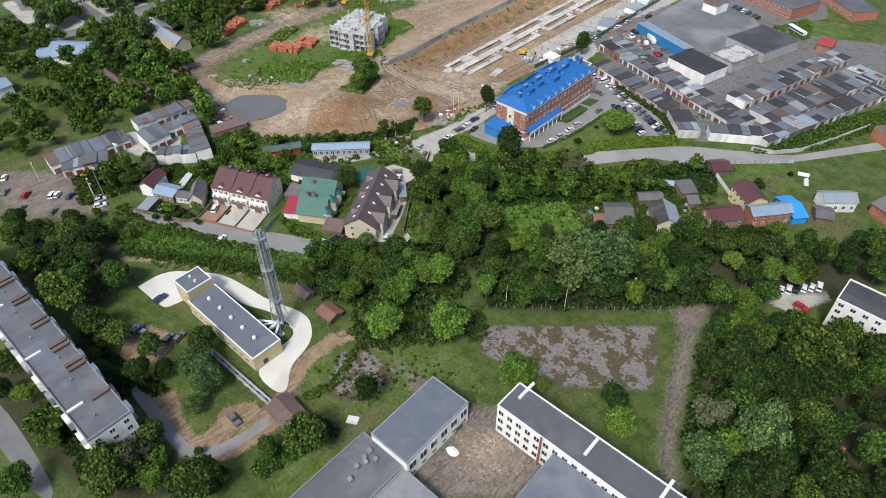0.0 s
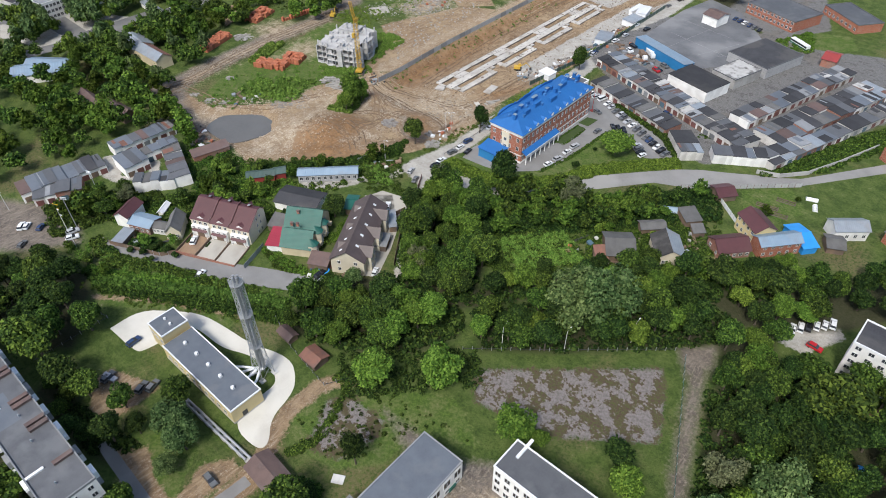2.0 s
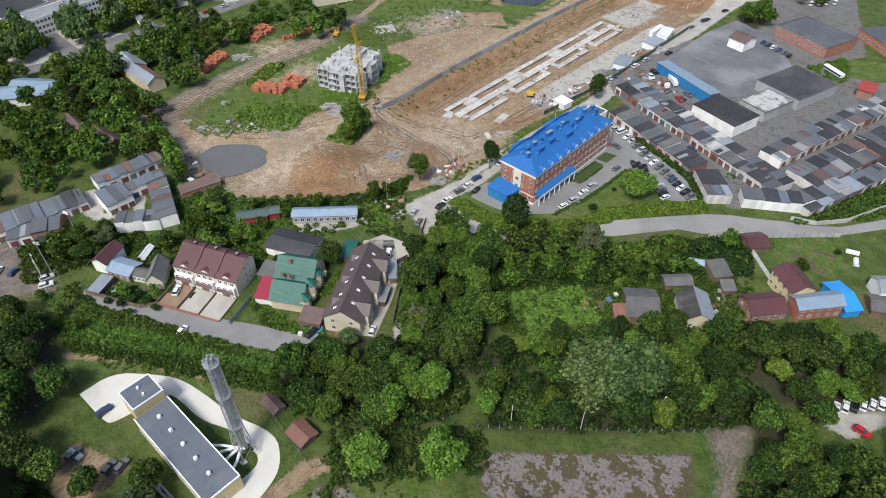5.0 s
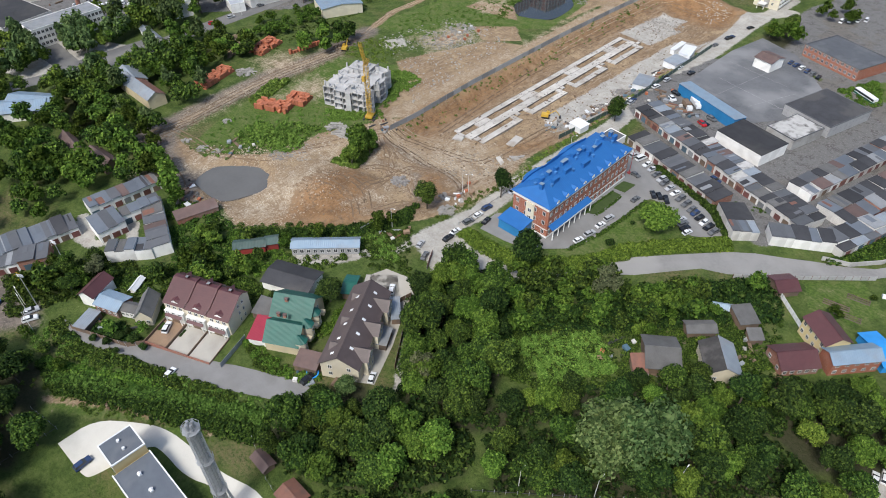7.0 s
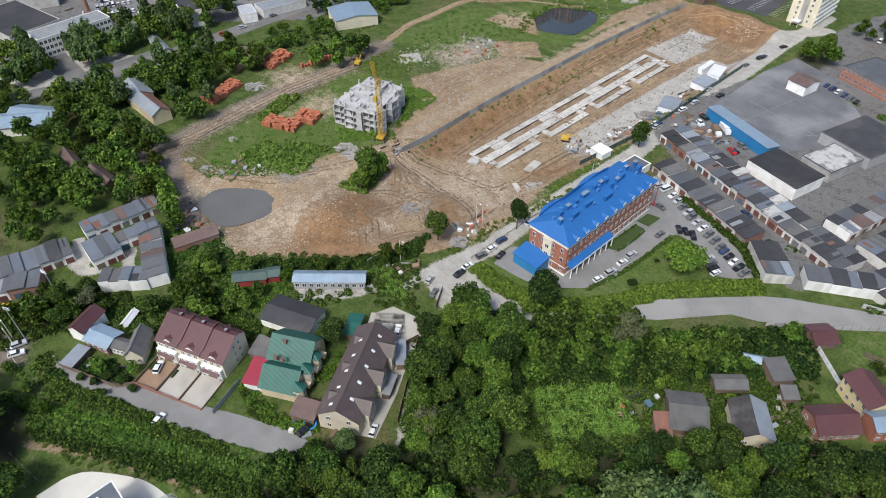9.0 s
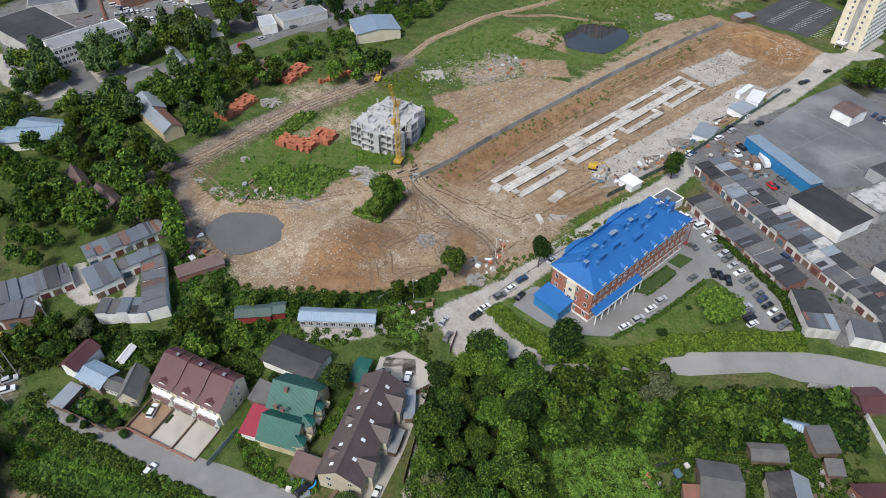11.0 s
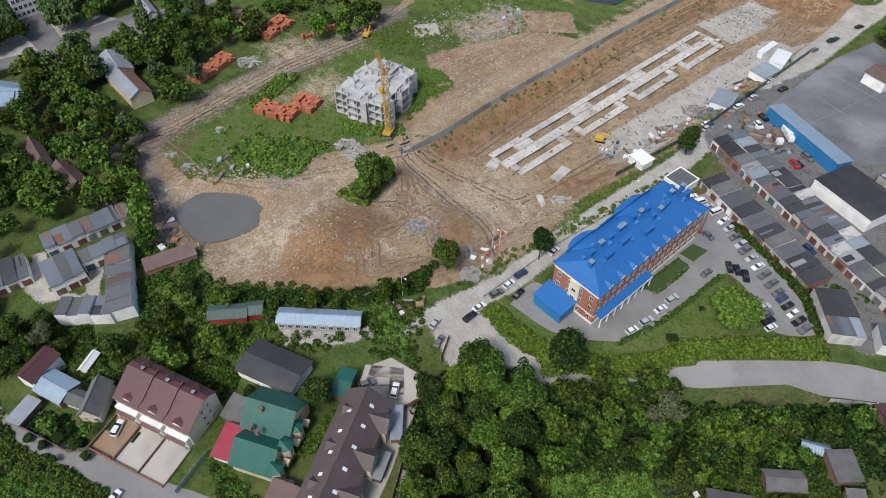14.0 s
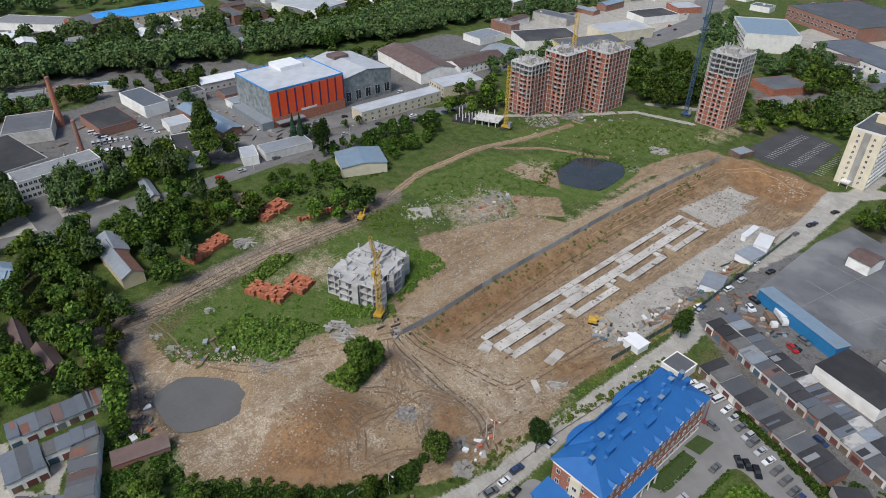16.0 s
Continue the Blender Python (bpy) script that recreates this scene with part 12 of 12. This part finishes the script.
undergrowth('bushes', [(-352.4, 222.9), (-351.7, 251.5), (-346.5, 299.0), (-332.2, 284.1), (-331.5, 238.6), (-328.0, 218.1)], 260, 0.3, 0.8, 'leaf', 'rough grass tufts beside the avenue', 29, 0, category='bushes')
undergrowth('bushes', [(-212.1, 57.9), (-213.9, 64.8), (-206.2, 73.3), (-194.2, 75.0), (-193.7, 70.0), (-206.9, 60.8)], 200, 0.8, 1.6, 'leaf_dark', 'garden shrubs in front of the low houses', 30, 0, category='bushes')
undergrowth('bushes', [(-221.6, 93.4), (-210.9, 103.8), (-189.6, 113.8), (-182.1, 110.9), (-192.6, 107.4), (-209.9, 101.2)], 200, 0.7, 1.4, 'leaf', 'garden bushes behind the terrace', 31, 0, category='bushes')
undergrowth('bushes', [(-236.7, 64.7), (-232.6, 75.6), (-220.3, 94.7), (-212.8, 94.8), (-213.4, 87.3), (-224.1, 70.2)], 200, 0.7, 1.5, 'leaf', 'dense green weeds and bushes behind the low houses', 32, 0, category='bushes')
undergrowth('bushes', [(-181.9, 154.9), (-172.8, 167.9), (-154.8, 150.9), (-169.3, 144.1)], 160, 0.5, 1.1, 'leaf', 'rough weeds beside the yard wall', 33, 0, category='bushes')
undergrowth('bushes', [(-96.9, 193.4), (-76.3, 220.1), (-57.7, 218.8), (-49.2, 198.7), (-67.4, 181.1), (-87.4, 178.2)], 500, 0.4, 1.1, 'leaf', 'dense green weeds and bushes in the cottage gardens', 34, 0, category='bushes')
undergrowth('bushes', [(-171.8, 96.3), (-156.8, 99.7), (-148.3, 97.5), (-158.1, 93.1)], 90, 0.5, 1.0, 'leaf', 'garden beds by the green-roofed house', 35, 0, category='bushes')
undergrowth('bushes', [(-208.9, 113.2), (-218.6, 123.6), (-192.5, 129.1), (-191.7, 115.2), (-201.9, 108.9)], 120, 0.8, 1.5, 'leaf_light', 'bright green scrub behind the terrace', 36, 0, category='bushes')
undergrowth('bushes', [(-109.4, 61.1), (-96.9, 83.8), (-64.8, 87.8), (-80.7, 81.5), (-87.7, 57.2)], 120, 0.3, 0.7, 'leaf', 'rough grass tufts by the school', 38, 0, category='bushes')
far_grove([(-240.9, 68.3), (-217.3, 94.7), (-209.7, 98.5), (-210.2, 91.1), (-223.3, 71.7)], 6.5, 2.2, 3.4, ('broad', 'dark', 'light'), 81)
far_grove([(-197.2, 117.8), (-190.1, 128.3), (-183.7, 123.7), (-189.3, 114.8)], 6, 2.0, 3.0, ('light', 'broad'), 82)
far_grove([(-97.8, 186.8), (-80.6, 203.5), (-77.5, 194.2), (-87.2, 173.2)], 6.5, 2.0, 3.2, ('broad', 'dark', 'light'), 83)
far_grove([(-69.6, 179.5), (-49.1, 194.2), (-41.0, 204.6), (-39.0, 199.1), (-56.8, 176.9)], 6.5, 2.2, 3.4, ('broad', 'dark'), 84)
far_grove([(-354.6, 88.2), (-356.8, 116.8), (-324.4, 110.8), (-301.2, 126.0), (-277.7, 119.8), (-278.8, 94.1), (-281.7, 70.6)], 10, 3.2, 5.0, ('broad', 'dark', 'light'), 91)
far_grove([(-367.7, 132.1), (-361.8, 146.1), (-318.6, 131.8), (-321.0, 120.4), (-341.8, 120.9)], 8, 3.4, 5.0, ('dark', 'broad'), 92)
far_grove([(-371.1, 184.0), (-356.2, 218.6), (-334.1, 208.8), (-318.4, 196.7), (-329.0, 188.4), (-336.1, 171.5)], 8, 3.0, 4.6, ('broad', 'dark', 'light'), 93)
far_grove([(-436.3, 128.3), (-412.7, 164.3), (-382.3, 189.2), (-358.7, 181.0), (-351.0, 158.4), (-376.1, 137.5), (-402.4, 123.6)], 9, 3.4, 4.8, ('broad', 'tall', 'dark'), 94)
far_grove([(-374.4, 66.8), (-347.8, 124.2), (-309.6, 116.2), (-288.9, 91.2), (-272.2, 63.0), (-285.6, 34.6)], 10.5, 3.4, 5.0, ('broad', 'light', 'dark'), 95)
far_grove([(-341.5, 121.0), (-301.6, 139.3), (-264.6, 119.5), (-275.5, 103.1), (-299.8, 102.3)], 8.5, 3.2, 4.6, ('broad', 'light', 'dark'), 96)
far_grove([(-375.4, 169.8), (-350.5, 191.6), (-303.2, 163.6), (-307.1, 142.7), (-338.0, 151.3)], 8, 3.4, 4.8, ('broad', 'light', 'dark'), 97)
far_grove([(-440.7, 90.8), (-398.9, 117.3), (-370.2, 113.5), (-353.1, 85.5), (-368.0, 64.5)], 9, 3.4, 4.8, ('broad', 'light', 'dark'), 98)
for x, y, r in [(-204.0, 65.1, 1.4), (-199.5, 67.3, 1.6), (-198.8, 71.0, 1.6), (-194.3, 73.2, 1.7), (-205.4, 67.9, 1.1), (-199.1, 73.5, 1.3), (-190.0, 73.8, 1.4), (-194.3, 67.7, 1.2)]:
    tree(x, y, r, 'dark', 0.7)
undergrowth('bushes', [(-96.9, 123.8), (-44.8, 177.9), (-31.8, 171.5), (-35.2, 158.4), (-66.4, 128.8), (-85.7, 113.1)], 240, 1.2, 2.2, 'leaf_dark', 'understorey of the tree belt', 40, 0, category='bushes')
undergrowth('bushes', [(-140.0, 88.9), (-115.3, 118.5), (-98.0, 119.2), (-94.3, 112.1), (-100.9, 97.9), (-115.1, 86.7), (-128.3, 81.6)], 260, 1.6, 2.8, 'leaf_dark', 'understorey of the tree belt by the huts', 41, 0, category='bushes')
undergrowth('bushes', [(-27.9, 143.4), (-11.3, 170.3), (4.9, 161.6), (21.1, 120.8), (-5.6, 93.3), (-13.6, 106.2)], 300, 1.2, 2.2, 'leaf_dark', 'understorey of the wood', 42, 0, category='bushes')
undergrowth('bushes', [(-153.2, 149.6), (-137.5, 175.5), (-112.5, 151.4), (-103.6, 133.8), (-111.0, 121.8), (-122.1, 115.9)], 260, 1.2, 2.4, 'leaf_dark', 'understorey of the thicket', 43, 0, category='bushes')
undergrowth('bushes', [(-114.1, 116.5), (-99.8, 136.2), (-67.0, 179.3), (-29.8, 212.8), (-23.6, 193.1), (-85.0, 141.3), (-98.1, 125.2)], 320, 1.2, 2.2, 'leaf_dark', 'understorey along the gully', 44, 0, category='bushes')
far_grove([(-89.8, 182.4), (-77.3, 201.0), (-68.9, 202.7), (-64.0, 189.2), (-67.9, 179.9), (-81.6, 172.2)], 6.5, 1.3, 2.4, ('light', 'broad', 'light'), 101)
far_grove([(-63.6, 195.5), (-55.9, 209.0), (-49.4, 197.7), (-56.2, 180.3)], 6.0, 1.2, 2.2, ('light', 'broad'), 102)
far_grove([(-56.7, 227.6), (-38.7, 248.4), (-34.7, 235.7), (-45.5, 225.3)], 7.0, 1.2, 2.2, ('light', 'broad'), 103)
far_grove([(-62.0, 172.1), (-45.8, 193.0), (-33.2, 200.0), (-33.4, 192.3), (-52.9, 173.4)], 5.5, 1.6, 3.0, ('broad', 'light', 'dark'), 104)
far_grove([(-359.3, 108.0), (-356.8, 119.9), (-356.1, 135.1), (-352.5, 162.1), (-352.4, 182.6), (-341.8, 181.6), (-340.5, 159.6), (-342.1, 132.6), (-341.8, 115.5), (-342.5, 103.7)], 6.5, 3.6, 5.4, ('broad', 'dark', 'dark'), 111)
far_grove([(-388.5, 115.6), (-385.4, 128.3), (-385.9, 149.9), (-385.0, 178.2), (-383.4, 188.6), (-372.9, 183.9), (-374.0, 153.1), (-375.4, 125.3), (-376.8, 112.5)], 6.5, 3.6, 5.4, ('broad', 'dark', 'tall'), 112)
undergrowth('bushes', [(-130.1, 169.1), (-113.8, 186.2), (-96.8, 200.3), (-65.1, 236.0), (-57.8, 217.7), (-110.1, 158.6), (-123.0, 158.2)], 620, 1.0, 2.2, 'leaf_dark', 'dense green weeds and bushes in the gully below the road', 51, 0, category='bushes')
far_grove([(-127.3, 166.5), (-95.6, 196.0), (-80.8, 211.5), (-64.7, 229.7), (-60.2, 218.5), (-92.9, 179.3), (-111.8, 155.6)], 6.5, 2.2, 3.8, ('broad', 'dark', 'broad'), 113)
undergrowth('bushes', [(-251.7, 55.2), (-243.6, 71.5), (-234.0, 89.6), (-222.0, 88.3), (-226.9, 69.2), (-232.5, 50.1)], 300, 0.9, 1.9, 'leaf', 'dense green weeds and bushes round the low houses', 52, 0, category='bushes')
far_grove([(-269.9, 62.2), (-249.3, 73.4), (-228.4, 74.9), (-229.4, 60.5), (-236.1, 53.1)], 7.0, 2.6, 4.2, ('broad', 'light', 'dark'), 114)
undergrowth('bushes', [(-218.6, 85.1), (-216.1, 94.9), (-187.9, 112.7), (-181.5, 107.0), (-188.1, 99.6), (-207.4, 91.0)], 160, 0.8, 1.6, 'leaf', 'dense green weeds and bushes behind the terrace', 53, 0, category='bushes')
undergrowth('bushes', [(-221.2, 123.4), (-205.4, 140.5), (-181.5, 157.6), (-170.8, 153.5), (-179.4, 131.7), (-201.6, 118.7)], 220, 0.6, 1.4, 'leaf', 'dense green weeds and bushes below the long store', 54, 0, category='bushes')
far_grove([(-227.1, 100.1), (-226.9, 110.6), (-207.3, 119.2), (-194.0, 115.7), (-196.4, 101.7), (-210.8, 96.7)], 6.5, 2.6, 4.0, ('light', 'broad', 'broad'), 115)
far_grove([(-211.5, 132.3), (-211.5, 141.5), (-202.6, 141.9), (-190.8, 138.3), (-195.7, 127.2)], 6.5, 2.2, 3.4, ('light', 'broad'), 116)
far_grove([(-337.8, 89.1), (-322.4, 103.9), (-287.1, 109.6), (-273.8, 117.1), (-266.1, 104.3), (-278.3, 92.5), (-270.5, 77.1), (-275.9, 67.6)], 8, 2.8, 4.4, ('broad', 'light', 'dark'), 121)
far_grove([(-432.6, 116.5), (-411.2, 148.3), (-399.4, 167.3), (-361.9, 158.3), (-360.8, 135.2), (-361.7, 112.0), (-371.2, 95.8)], 7.5, 3.2, 4.8, ('broad', 'dark', 'tall'), 122)
far_grove([(-146.1, 460.7), (-132.6, 493.0), (-119.8, 464.3), (-133.6, 436.6)], 7, 2.6, 3.8, ('broad', 'light'), 123)
far_grove([(-147.2, 400.4), (-145.2, 416.6), (-137.3, 405.2), (-138.1, 386.6)], 6, 2.2, 3.2, ('light', 'broad'), 124)
undergrowth('bushes', [(-98.0, 262.0), (-78.0, 268.0), (-62.0, 290.0)], 60, 0.4, 1.1, 'leaf', 'weeds in the lane between the garages', 211, 3, category='weeds')
undergrowth('bushes', [(-140.0, 276.0), (-112.0, 270.0), (-92.0, 262.0)], 40, 0.5, 1.3, 'leaf', 'weeds against the garage walls', 212, 2, category='weeds')
undergrowth('bushes', [(-99.5, 380.1), (-87.4, 403.2), (-78.6, 375.4), (-91.0, 370.3)], 110, 0.7, 1.6, 'leaf_light', 'dense green weeds and bushes behind the depot', 71, 0, category='bushes')

build_ground()
